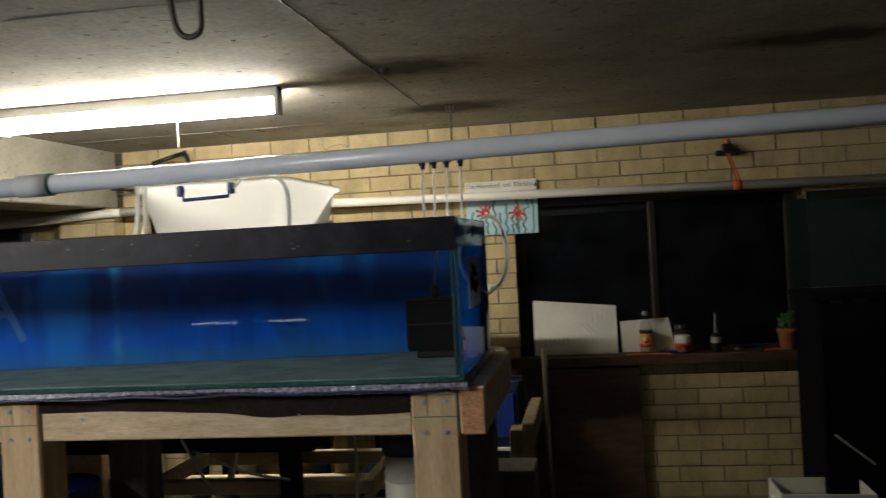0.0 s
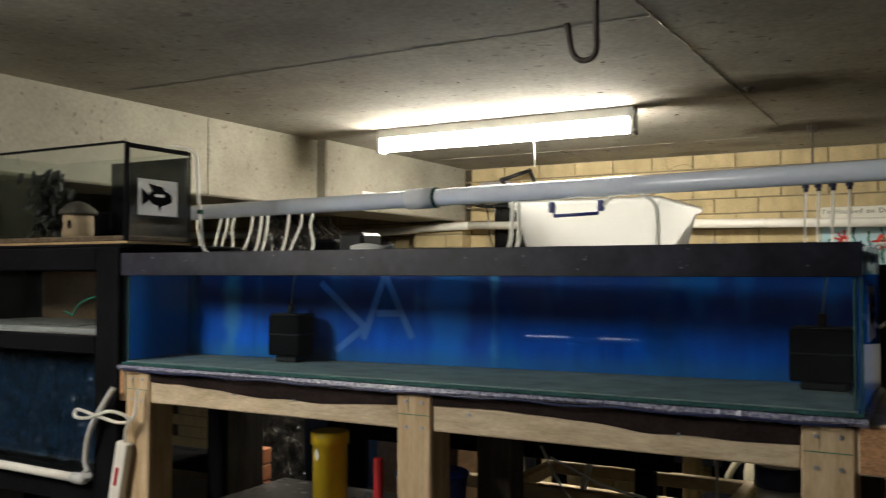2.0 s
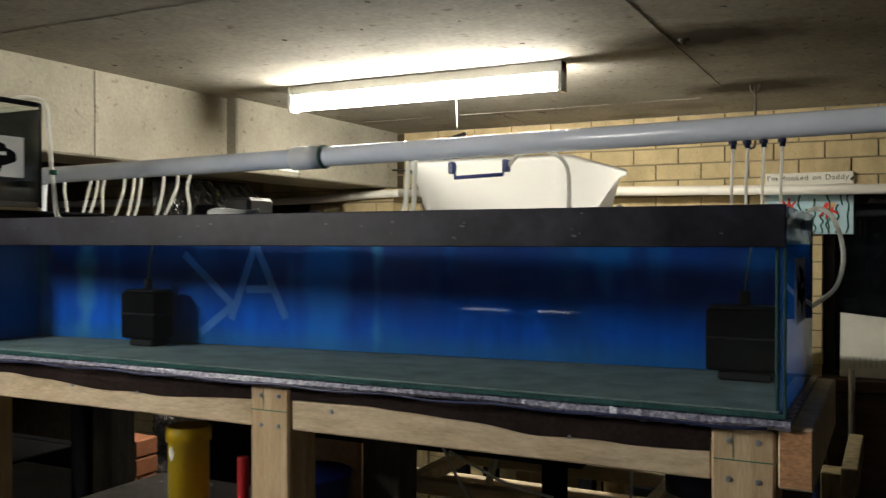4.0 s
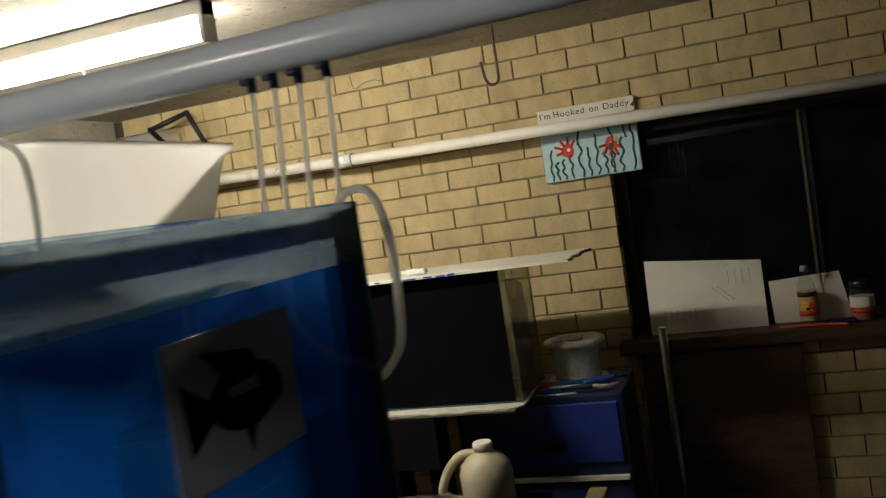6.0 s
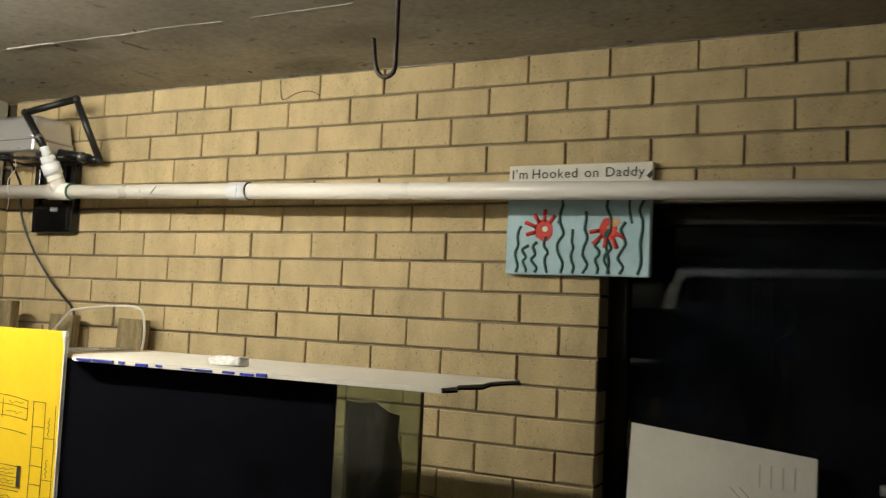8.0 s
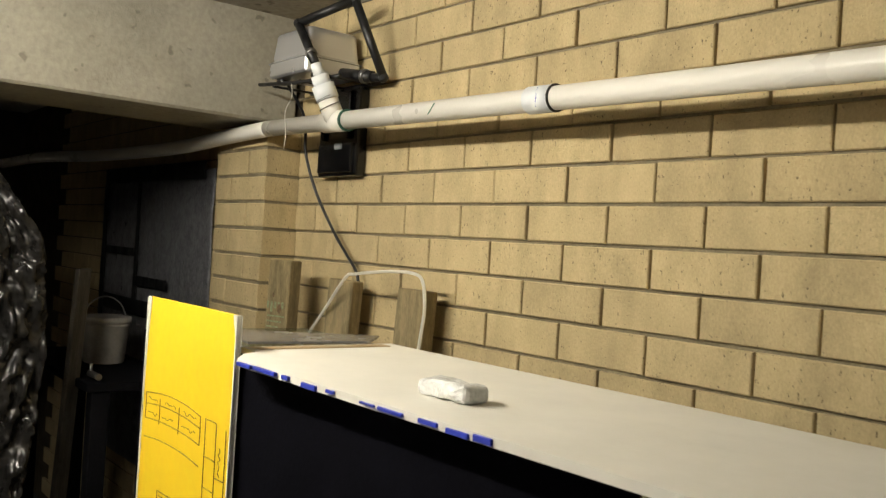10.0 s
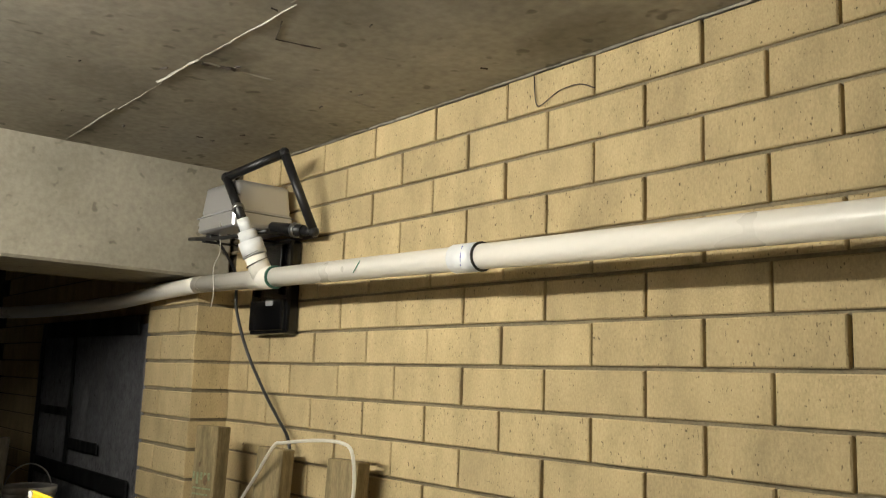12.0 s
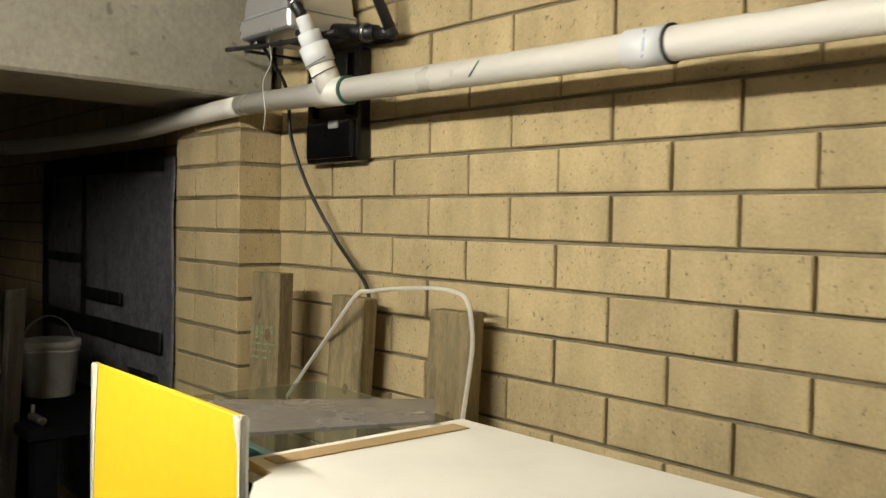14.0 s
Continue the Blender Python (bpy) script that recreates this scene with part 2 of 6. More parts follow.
M_LOWBLUE = mat("murky_blue_backing", (0.010, 0.038, 0.10), 0.5, var=0.3, scale=9, bump=0.05)
M_DULLW = mat("dusty_white_plastic", (0.62, 0.59, 0.54), 0.5, var=0.15, scale=18, bump=0.05)
M_STAMP = mat("green_stamp_ink", (0.20, 0.22, 0.12), 0.8, var=0.3, scale=60, bump=0.0)
M_KNOT = mat("dark_knot", (0.12, 0.07, 0.03), 0.7, var=0.3, scale=60, bump=0.1)
M_SHEET = mat("grey_sheet", (0.40, 0.385, 0.36), 0.3, var=0.12, scale=8, bump=0.05)
M_STRAW = mat("tan_ornament", (0.46, 0.34, 0.22), 0.8, var=0.2, scale=30, bump=0.3)
M_TEAL = mat("green_netting", (0.02, 0.20, 0.12), 0.6, var=0.2, bump=0.1)
M_GREYCYL = mat("grey_cylinder", (0.28, 0.29, 0.30), 0.45, var=0.1, bump=0.04)
M_TUBE = glow("lit_tube", (1.0, 0.955, 0.83), TUBE_GLOW)
M_TUBEB = glow("lit_tube_warm", (1.0, 0.97, 0.90), BACK_GLOW)


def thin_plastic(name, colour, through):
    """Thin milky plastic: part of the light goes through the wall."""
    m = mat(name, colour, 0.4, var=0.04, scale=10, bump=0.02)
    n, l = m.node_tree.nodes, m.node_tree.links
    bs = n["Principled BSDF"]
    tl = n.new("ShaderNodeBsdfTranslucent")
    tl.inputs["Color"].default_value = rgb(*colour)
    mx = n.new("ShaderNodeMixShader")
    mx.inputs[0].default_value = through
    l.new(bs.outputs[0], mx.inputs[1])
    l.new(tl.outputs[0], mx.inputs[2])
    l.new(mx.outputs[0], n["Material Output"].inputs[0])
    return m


M_MILKY = thin_plastic("milky_tub_plastic", (0.98, 0.97, 0.93), 0.8)
# end backing in a paler blue than the back: missing light put into the colour
M_BLUEFILM = thin_plastic("brightened_blue_film", (0.04, 0.40, 0.86), 0.7)
M_TUBING = thin_plastic("white_tubing", (0.93, 0.92, 0.87), 0.6)
M_PRINT = thin_plastic("dull_grey_print", (0.42, 0.43, 0.44), 0.5)
M_STICK = mat("white_sticker_film", (0.88, 0.88, 0.85), 0.6, var=0.04, scale=14, bump=0.02)
M_SPOOL = thin_plastic("milky_spool_plastic", (0.78, 0.78, 0.76), 0.4)
G_TANK = pane_mat("tank_glass", (0.92, 0.97, 0.98), grime=0.012)
G_CLEAN = pane_mat("clean_tank_glass", (0.93, 0.95, 0.94))
G_EDGE = mat("green_glass_edge", (0.035, 0.095, 0.092), 0.15, var=0.3, scale=20, bump=0.05)
# azure film stands in for light scattered by the water
G_SIDE = pane_mat("tank_end_glass", (0.90, 0.96, 0.98), grime=0.36, grime_colour=(0.0, 0.15, 0.62), through=0.6, least=0.7)
G_FOG = pane_mat("fogged_glass", (0.85, 0.92, 0.90), grime=0.6, grime_colour=(0.60, 0.68, 0.62), through=0.6, least=0.4, streak=(1, 0.8, 2.5))
G_DIRTY = pane_mat("dirty_tank_glass", (0.86, 0.89, 0.84), grime=0.2, grime_colour=(0.46, 0.44, 0.33), through=0.5)
G_WIN = pane_mat("window_glass", (0.6, 0.62, 0.65), grime=0.05, grime_colour=(0.1, 0.12, 0.16))
G_WATER = pane_mat("water_top", (0.30, 0.52, 0.62), grime=0.0)
G_CLEAR = pane_mat("clear_plastic", (0.9, 0.9, 0.88), grime=0.12)


def ceiling_mat():
    """Off-form concrete with brown stains round the hook holes."""
    m = mat("ceiling_concrete", (0.36, 0.335, 0.285), 0.92, var=0.2, scale=2.2, fine=50, bump=0.14, spots=0.4, spec=0.1, dark=(0.28, 0.26, 0.22))
    nt = m.node_tree
    n, l = nt.nodes, nt.links
    bs = n["Principled BSDF"]
    col = bs.inputs["Base Color"].links[0].from_socket
    geo = n.new("ShaderNodeNewGeometry")
    nz = n.new("ShaderNodeTexNoise")
    nz.inputs["Scale"].default_value, nz.inputs["Detail"].default_value = 9, 4
    l.new(geo.outputs["Position"], nz.inputs["Vector"])
    for cx, cy, sx, sy, strong in ((-0.55, 3.12, 0.32, 0.16, 0.92), (-0.50, 4.18, 0.30, 0.17, 0.92), (0.97, 3.23, 0.36, 0.15, 0.9), (-0.85, 4.62, 0.16, 0.1, 0.3), (-1.20, 4.84, 0.12, 0.09, 0.45), (-1.80, 4.42, 0.10, 0.05, 0.4), (-2.62, 4.4, 0.2, 0.12, 0.25)):
        sb = n.new("ShaderNodeVectorMath")
        sb.operation = "SUBTRACT"
        sb.inputs[1].default_value = (cx, cy, CEIL)
        l.new(geo.outputs["Position"], sb.inputs[0])
        sc = n.new("ShaderNodeVectorMath")
        sc.operation = "MULTIPLY"
        sc.inputs[1].default_value = (1 / sx, 1 / sy, 1)
        l.new(sb.outputs[0], sc.inputs[0])
        ln = n.new("ShaderNodeVectorMath")
        ln.operation = "LENGTH"
        l.new(sc.outputs[0], ln.inputs[0])
        ad = n.new("ShaderNodeMath")
        ad.operation = "ADD"
        l.new(ln.outputs["Value"], ad.inputs[0])
        l.new(nz.outputs["Fac"], ad.inputs[1])
        mr = n.new("ShaderNodeMapRange")
        mr.inputs["From Min"].default_value, mr.inputs["From Max"].default_value = 1.0, 1.8
        mr.inputs["To Min"].default_value, mr.inputs["To Max"].default_value = strong, 0.0
        l.new(ad.outputs[0], mr.inputs["Value"])
        mx = n.new("ShaderNodeMix")
        mx.data_type = "RGBA"
        mx.inputs[7].default_value = rgb(0.075, 0.062, 0.045)
        l.new(mr.outputs[0], mx.inputs[0])
        l.new(col, mx.inputs[6])
        col = mx.outputs[2]
    l.new(col, bs.inputs["Base Color"])
    return m


def backing_mat():
    """Blue tank backing: streaked paint, with light through scratches and the rim's shade painted in."""
    m = mat("blue_tank_backing", (0.0, 0.125, 0.68), 0.5, var=0.25, scale=3.5, fine=30, bump=0.03, stretch=(1.6, 1, 0.35), dark=(0.0, 0.085, 0.56), spec=0.12)
    nt = m.node_tree
    n, l = nt.nodes, nt.links
    bs = n["Principled BSDF"]
    col = bs.inputs["Base Color"].links[0].from_socket
    geo = n.new("ShaderNodeNewGeometry")
    sep = n.new("ShaderNodeSeparateXYZ")
    l.new(geo.outputs["Position"], sep.inputs[0])
    nz = n.new("ShaderNodeTexNoise")
    nz.inputs["Scale"].default_value, nz.inputs["Detail"].default_value = 8, 3
    l.new(geo.outputs["Position"], nz.inputs["Vector"])

    def band(value, lo, hi, strong, wob=0.05):
        a = n.new("ShaderNodeMath")
        a.operation = "MULTIPLY_ADD"
        a.inputs[1].default_value, a.inputs[2].default_value = wob, 0
        l.new(nz.outputs["Fac"], a.inputs[0])
        b = n.new("ShaderNodeMath")
        b.operation = "ADD"
        l.new(value, b.inputs[0])
        l.new(a.outputs[0], b.inputs[1])
        r = n.new("ShaderNodeMapRange")
        r.interpolation_type = "SMOOTHSTEP"
        r.inputs["From Min"].default_value, r.inputs["From Max"].default_value = lo, hi
        r.inputs["To Max"].default_value = strong
        l.new(b.outputs[0], r.inputs["Value"])
        return r.outputs[0]

    def lay(fac, colour):
        nonlocal col
        mx = n.new("ShaderNodeMix")
        mx.data_type = "RGBA"
        mx.inputs[7].default_value = rgb(*colour)
        l.new(fac, mx.inputs[0])
        l.new(col, mx.inputs[6])
        col = mx.outputs[2]

    # navy bands: the rim's shade over the upper backing, put into the colour
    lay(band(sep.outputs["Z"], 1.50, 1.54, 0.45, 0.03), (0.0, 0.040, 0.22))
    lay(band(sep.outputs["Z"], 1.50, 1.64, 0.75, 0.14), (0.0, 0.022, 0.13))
    cloud = n.new("ShaderNodeTexNoise")
    cloud.inputs["Scale"].default_value, cloud.inputs["Detail"].default_value = 5.5, 4
    cv = n.new("ShaderNodeVectorMath")
    cv.operation, cv.inputs[1].default_value = "MULTIPLY", (1.4, 1, 0.6)
    l.new(geo.outputs["Position"], cv.inputs[0])
    l.new(cv.outputs[0], cloud.inputs["Vector"])
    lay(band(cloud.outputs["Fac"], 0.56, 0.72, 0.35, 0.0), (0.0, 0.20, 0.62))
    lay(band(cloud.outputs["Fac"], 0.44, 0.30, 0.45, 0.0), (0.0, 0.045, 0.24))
    # pale upright bands: light coming through scratches, painted as colour
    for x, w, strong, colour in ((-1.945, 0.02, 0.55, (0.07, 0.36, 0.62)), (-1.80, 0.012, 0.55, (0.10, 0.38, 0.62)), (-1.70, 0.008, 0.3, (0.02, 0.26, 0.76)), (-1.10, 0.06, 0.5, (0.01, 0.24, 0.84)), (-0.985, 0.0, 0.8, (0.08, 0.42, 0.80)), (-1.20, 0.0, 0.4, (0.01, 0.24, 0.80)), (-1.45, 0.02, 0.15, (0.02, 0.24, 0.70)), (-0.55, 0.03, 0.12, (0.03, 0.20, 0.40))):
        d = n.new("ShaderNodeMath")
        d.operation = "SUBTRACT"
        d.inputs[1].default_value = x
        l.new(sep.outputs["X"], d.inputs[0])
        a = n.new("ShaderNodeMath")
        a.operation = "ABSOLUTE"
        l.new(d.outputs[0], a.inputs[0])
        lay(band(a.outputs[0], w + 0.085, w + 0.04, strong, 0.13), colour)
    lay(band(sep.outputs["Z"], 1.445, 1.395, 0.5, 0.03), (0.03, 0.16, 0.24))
    l.new(col, bs.inputs["Base Color"])
    return m


M_CEIL = ceiling_mat()
M_BACK = backing_mat()


# ---- mesh helpers ----
def box(bm, x0, x1, y0, y1, z0, z1, bevel=0.0, seg=1):
    r = bmesh.ops.create_cube(bm, size=1)
    m = Matrix.LocRotScale(((x0 + x1) / 2, (y0 + y1) / 2, (z0 + z1) / 2), None, (x1 - x0, y1 - y0, z1 - z0))
    bmesh.ops.transform(bm, matrix=m, verts=r["verts"])
    if bevel:
        es = {e for v in r["verts"] for e in v.link_edges}
        bmesh.ops.bevel(bm, geom=list(es), offset=bevel, segments=seg, affect="EDGES", profile=0.6)
    return bm


def boxed(*a, bevel=0.003, seg=1):
    return box(bmesh.new(), *a, bevel=bevel, seg=seg)


def slat(p0, p1, w, h, bevel=0.002):
    """A straight bar of w by h from p0 to p1; h is measured upright."""
    bm = bmesh.new()
    p0, p1 = Vector(p0), Vector(p1)
    d = p1 - p0
    box(bm, -w / 2, w / 2, -h / 2, h / 2, -d.length / 2, d.length / 2, bevel=bevel)
    m = d.to_track_quat("Z", "Y").to_matrix().to_4x4()
    bmesh.ops.transform(bm, matrix=Matrix.Translation((p0 + p1) / 2) @ m, verts=bm.verts)
    return bm


def smooth_path(pts, k=6):
    p = [Vector(q) for q in pts]
    if len(p) < 3:
        return p
    p = [p[0] * 2 - p[1]] + p + [p[-1] * 2 - p[-2]]
    out = []
    for i in range(1, len(p) - 2):
        for j in range(k):
            t = j / k
            a, b, c, d = p[i - 1], p[i], p[i + 1], p[i + 2]
            out.append(0.5 * (2 * b + (c - a) * t + (2 * a - 5 * b + 4 * c - d) * t * t + (3 * b - a - 3 * c + d) * t ** 3))
    return out + [p[-2]]


def sweep(pts, r, seg=10, smooth=6, bm=None, caps=True):
    """A round bar along a path."""
    bm = bm or bmesh.new()
    p = smooth_path(pts, smooth) if smooth else [Vector(q) for q in pts]
    rings, ref = [], None
    for i, q in enumerate(p):
        d = (p[min(i + 1, len(p) - 1)] - p[max(i - 1, 0)]).normalized()
        if ref is None:
            ref = d.orthogonal().normalized()
        ref = (ref - d * ref.dot(d)).normalized()
        s = d.cross(ref)
        rings.append([bm.verts.new(q + r * (math.cos(a) * ref + math.sin(a) * s)) for a in (2 * math.pi * k / seg for k in range(seg))])
    for a, b in zip(rings, rings[1:]):
        for k in range(seg):
            bm.faces.new((a[k], a[(k + 1) % seg], b[(k + 1) % seg], b[k])).smooth = True
    if caps:
        bm.faces.new(rings[0][::-1])
        bm.faces.new(rings[-1])
    return bm


def lathe(profile, x, y, seg=28, bm=None):
    """A turned form: profile of (radius, z) round an upright axis."""
    bm = bm or bmesh.new()
    rings = [[bm.verts.new((x + r * math.cos(2 * math.pi * k / seg), y + r * math.sin(2 * math.pi * k / seg), z)) for k in range(seg)] for r, z in profile]
    for a, b in zip(rings, rings[1:]):
        for k in range(seg):
            bm.faces.new((a[k], a[(k + 1) % seg], b[(k + 1) % seg], b[k])).smooth = True
    bm.faces.new(rings[0][::-1])
    bm.faces.new(rings[-1])
    return bm


def where(ob):
    v = Vector((0, 0, 0))
    while ob:
        v += ob.location
        ob = ob.parent
    return v


def part(name, bm, material, parent=None, label="", second=None):
    """Links a bmesh, made in world places, as one mesh under a thing or a part."""
    me = bpy.data.meshes.new(name)
    base = where(parent) if parent else Vector((0, 0, 0))
    bmesh.ops.recalc_face_normals(bm, faces=bm.faces)
    if base.length:
        bmesh.ops.translate(bm, vec=-base, verts=bm.verts)
    bm.to_mesh(me)
    bm.free()
    me.materials.append(material)
    if second:
        me.materials.append(second)
    ob = new(name, me)
    ob.parent = parent
    if label:
        tagged(ob, label)
    return ob


def thing(name, at, label, category, group="", kind=""):
    ob = new(name)
    ob.location = at
    ob.empty_display_size = 0.05
    return tagged(ob, label, category, group, kind)


def single(name, bm, material, label, category, group="", kind="", second=None):
    """A thing that is one mesh, with its origin at its base."""
    lo = Vector([min(v.co[i] for v in bm.verts) for i in range(3)])
    hi = Vector([max(v.co[i] for v in bm.verts) for i in range(3)])
    base = Vector(((lo.x + hi.x) / 2, (lo.y + hi.y) / 2, lo.z))
    bmesh.ops.translate(bm, vec=-base, verts=bm.verts)
    ob = part(name, bm, material, None, "", second)
    ob.location = base
    return tagged(ob, label, category, group, kind)


def no_shadow(ob):
    ob.visible_shadow = False
    return ob


def flat_shape(pts, y, depth=0.0015, axis="y"):
    """A thin raised shape from outline points, upright in the plane y (or x)."""
    bm = bmesh.new()
    mk = (lambda a, b, d: (a, y - d, b)) if axis == "y" else (lambda a, b, d: (y + d, a, b))
    f = [bm.verts.new(mk(a, b, depth)) for a, b in pts]
    g = [bm.verts.new(mk(a, b, 0)) for a, b in pts]
    bm.faces.new(f)
    bm.faces.new(g[::-1])
    for i in range(len(pts)):
        j = (i + 1) % len(pts)
        bm.faces.new((f[i], g[i], g[j], f[j]))
    return bm


def blob(cx, cz, rx, rz, n=20, wob=0.0, seed=1):
    rnd = random.Random(seed)
    return [(cx + rx * math.cos(2 * math.pi * k / n) * (1 + wob * rnd.uniform(-1, 1)), cz + rz * math.sin(2 * math.pi * k / n) * (1 + wob * rnd.uniform(-1, 1))) for k in range(n)]


def merge(*bms):
    out = bms[0]
    for b in bms[1:]:
        me = bpy.data.meshes.new("tmp")
        b.to_mesh(me)
        b.free()
        out.from_mesh(me)
        bpy.data.meshes.remove(me)
    return out


# ---- structure ----
X0, X1, Y0, Y1 = -6.4, 2.6, -3.2, 5.12
WX0, WX1, WZ0, WZ1 = -0.29, 1.26, 0.918, 1.864   # window opening


def structure(name, bm, material, label, second=None):
    ob = part(name, bm, material, None, label, second)
    return tagged(ob, "", name.split("_")[0], "", "structure")


structure("floor", boxed(X0, X1, Y0, Y1, -0.15, 0, bevel=0), M_FLOOR, "dark worn grey concrete floor")

bm = boxed(X0, X1, Y0, Y1, CEIL, CEIL + 0.2, bevel=0)


def ridge(bm, a, b, w, drop, seed, slot=1):
    """An uneven raised line where two form boards met."""
    rnd = random.Random(seed)
    a, b = Vector(a), Vector(b)
    n = max(6, int((b - a).length / 0.03))
    side = (b - a).normalized().cross(Vector((0, 0, 1)))
    prev = None
    for i in range(n + 1):
        q = a.lerp(b, i / n) + side * rnd.uniform(-1, 1) * w * 0.35
        ww, d = w * rnd.uniform(0.5, 1.3), drop * rnd.uniform(0.3, 1.2)
        row = [bm.verts.new((q + side * ww / 2).to_tuple()), bm.verts.new((q + Vector((0, 0, -d))).to_tuple()), bm.verts.new((q - side * ww / 2).to_tuple())]
        if prev:
            for k in range(2):
                bm.faces.new((prev[k], prev[k + 1], row[k + 1], row[k])).material_index = slot
        prev = row
    return bm


for xa, xb, w_, d_, sd, slot in ((-2.72, -2.30, 0.004, 0.003, 3, 0), (-2.30, -2.03, 0.0028, 0.0014, 11, 0), (-2.03, -1.83, 0.009, 0.0035, 12, 1), (-1.82, -1.70, 0.004, 0.002, 13, 0), (-1.70, -1.45, 0.005, 0.002, 14, 1), (-1.45, -1.20, 0.003, 0.0015, 8, 1), (-1.10, -0.78, 0.0025, 0.0015, 15, 1)):
    ridge(bm, (xa, 4.372 + 0.004 * (sd % 4), CEIL), (xb, 4.376 + 0.003 * (sd % 3), CEIL), w_, d_, sd, slot)
ridge(bm, (-1.835, 4.39, CEIL), (-1.828, 4.82, CEIL), 0.006, 0.003, 16, 0)
ridge(bm, (-1.845, 4.39, CEIL), (-1.83, 4.46, CEIL), 0.012, 0.004, 17, 2)
ridge(bm, (-1.617, 4.436, CEIL), (-1.599, 4.525, CEIL), 0.004, 0.003, 18, 2)
ridge(bm, (-1.617, 4.436, CEIL), (-1.53, 4.40, CEIL), 0.003, 0.002, 19, 2)
rnd = random.Random(77)
for i in range(90):
    cx, cy, an, ln_ = rnd.uniform(-2.7, 0.6), rnd.uniform(2.2, 4.88), rnd.uniform(0, 6.28), rnd.uniform(0.006, 0.022)
    ridge(bm, (cx, cy, CEIL), (cx + ln_ * math.cos(an), cy + ln_ * math.sin(an), CEIL), rnd.uniform(0.0025, 0.006), 0.003, i + 30, 2)
ridge(bm, (-2.72, 2.05, CEIL), (-0.65, 2.05, CEIL), 0.005, 0.002, 4)
ridge(bm, (-2.65, WALL - 0.006, CEIL - 0.002), (1.3, WALL - 0.006, CEIL - 0.002), 0.007, 0.0035, 5, 0)
for f in ridge(bm, (-0.655, -1.5, CEIL), (-0.64, 4.1, CEIL), 0.007, 0.003, 6).faces[-400:]:
    f.material_index = 2 if abs(f.calc_center_median().x + 0.648) < 0.02 else f.material_index
ob = structure("ceiling", bm, M_CEIL, "stained off-form concrete ceiling with raised joint lines", M_RIDGE)
ob.data.materials.append(M_RUST)

bm = merge(boxed(-3.12, -2.72, 3.40, WALL, 1.95, CEIL + 0.01, bevel=0.008), boxed(-3.12, -2.775, Y0, 3.40, 1.95, CEIL + 0.01, bevel=0.008))
ridge_b = part("beam", bm, M_CONC, None, "pale pitted concrete downstand beam with board marks")
tagged(ridge_b, "", "beam", "", "structure")
for y in (2.62, 1.4):
    part("formwork_line", boxed(-2.7765, -2.771, y - 0.004, y + 0.004, 1.955, 2.29, bevel=0.001), M_CONC, ridge_b)

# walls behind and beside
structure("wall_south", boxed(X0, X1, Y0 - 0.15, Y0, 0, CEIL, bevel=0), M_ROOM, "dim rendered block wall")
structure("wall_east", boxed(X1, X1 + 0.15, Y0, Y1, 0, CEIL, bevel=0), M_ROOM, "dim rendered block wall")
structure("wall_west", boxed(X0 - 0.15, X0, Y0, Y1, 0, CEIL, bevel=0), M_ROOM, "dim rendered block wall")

JY = WALL + 0.015
bm = bmesh.new()
box(bm, X0, WX0, JY, Y1, 0, CEIL)
box(bm, WX1, X1, JY, Y1, 0, CEIL)
box(bm, WX0, WX1, JY, Y1, 0, WZ0)
box(bm, WX0, WX1, JY, Y1, WZ1, CEIL)
wall_n = structure("wall_north", bm, M_DEEP, "cream face-brick wall with raked grey mortar joints")
structure("wall_outside", boxed(X0, X1, Y1 + 0.5, Y1 + 0.6, -0.1, 3.0, bevel=0), M_BLACKM, "night-dark outside beyond the window")

# window
win = tagged(thing("window_1", (0.485, 5.05, WZ0), "two-light dark bronze sliding window, night outside", "window", "", "structure"))
for n_, a in (("window_frame", (WX0, WX0 + 0.05, 5.03, 5.08, WZ0, WZ1)), ("window_frame", (WX1 - 0.05, WX1, 5.03, 5.08, WZ0, WZ1)),
              ("window_frame", (WX0 + 0.05, WX1 - 0.05, 5.03, 5.08, WZ1 - 0.055, WZ1)), ("window_frame", (WX0 + 0.05, WX1 - 0.05, 5.03, 5.08, WZ0, WZ0 + 0.05)),
              ("mullion", (0.465, 0.505, 5.022, 5.075, WZ0 + 0.05, WZ1 - 0.055))):
    part(n_, boxed(*a, bevel=0.004), M_BRONZE, win)
part("mullion_edge", boxed(0.468, 0.480, 5.012, 5.021, WZ0 + 0.05, WZ1 - 0.055), M_GREYW, win, "dull worn metal edge")
for a, b in ((WX0 + 0.05, 0.465), (0.505, WX1 - 0.05)):
    no_shadow(part("pane", boxed(a, b, 5.05, 5.055, WZ0 + 0.05, WZ1 - 0.055, bevel=0), G_WIN, win))
structure("sill", boxed(WX0 - 0.05, 1.30, 4.835, 5.028, 0.895, 0.95, bevel=0.008, seg=2), M_BROWN, "dark brown timber window sill")

# ---- bulky things by the window wall ----
# white pipe along the wall
pw = thing("wall_pipe", (-1.0, 4.77, 1.86), "white PVC water pipe running along the brick wall", "pipe")
zp = lambda x: 1.9165 - 0.0179 * (x + 2.725)
part("run", sweep([(1.9, 4.765, zp(1.9)), (-2.62, 4.768, zp(-2.62))], 0.0245, 20, 0), M_PVCW, pw)
part("bend", sweep([(-2.62, 4.768, zp(-2.62)), (-2.9, 4.765, 1.906), (-3.3, 4.74, 1.885), (-3.9, 4.66, 1.875), (-4.6, 4.6, 1.89), (-5.4, 4.6, 1.89)], 0.0245, 16, 6), M_PVCW, pw)
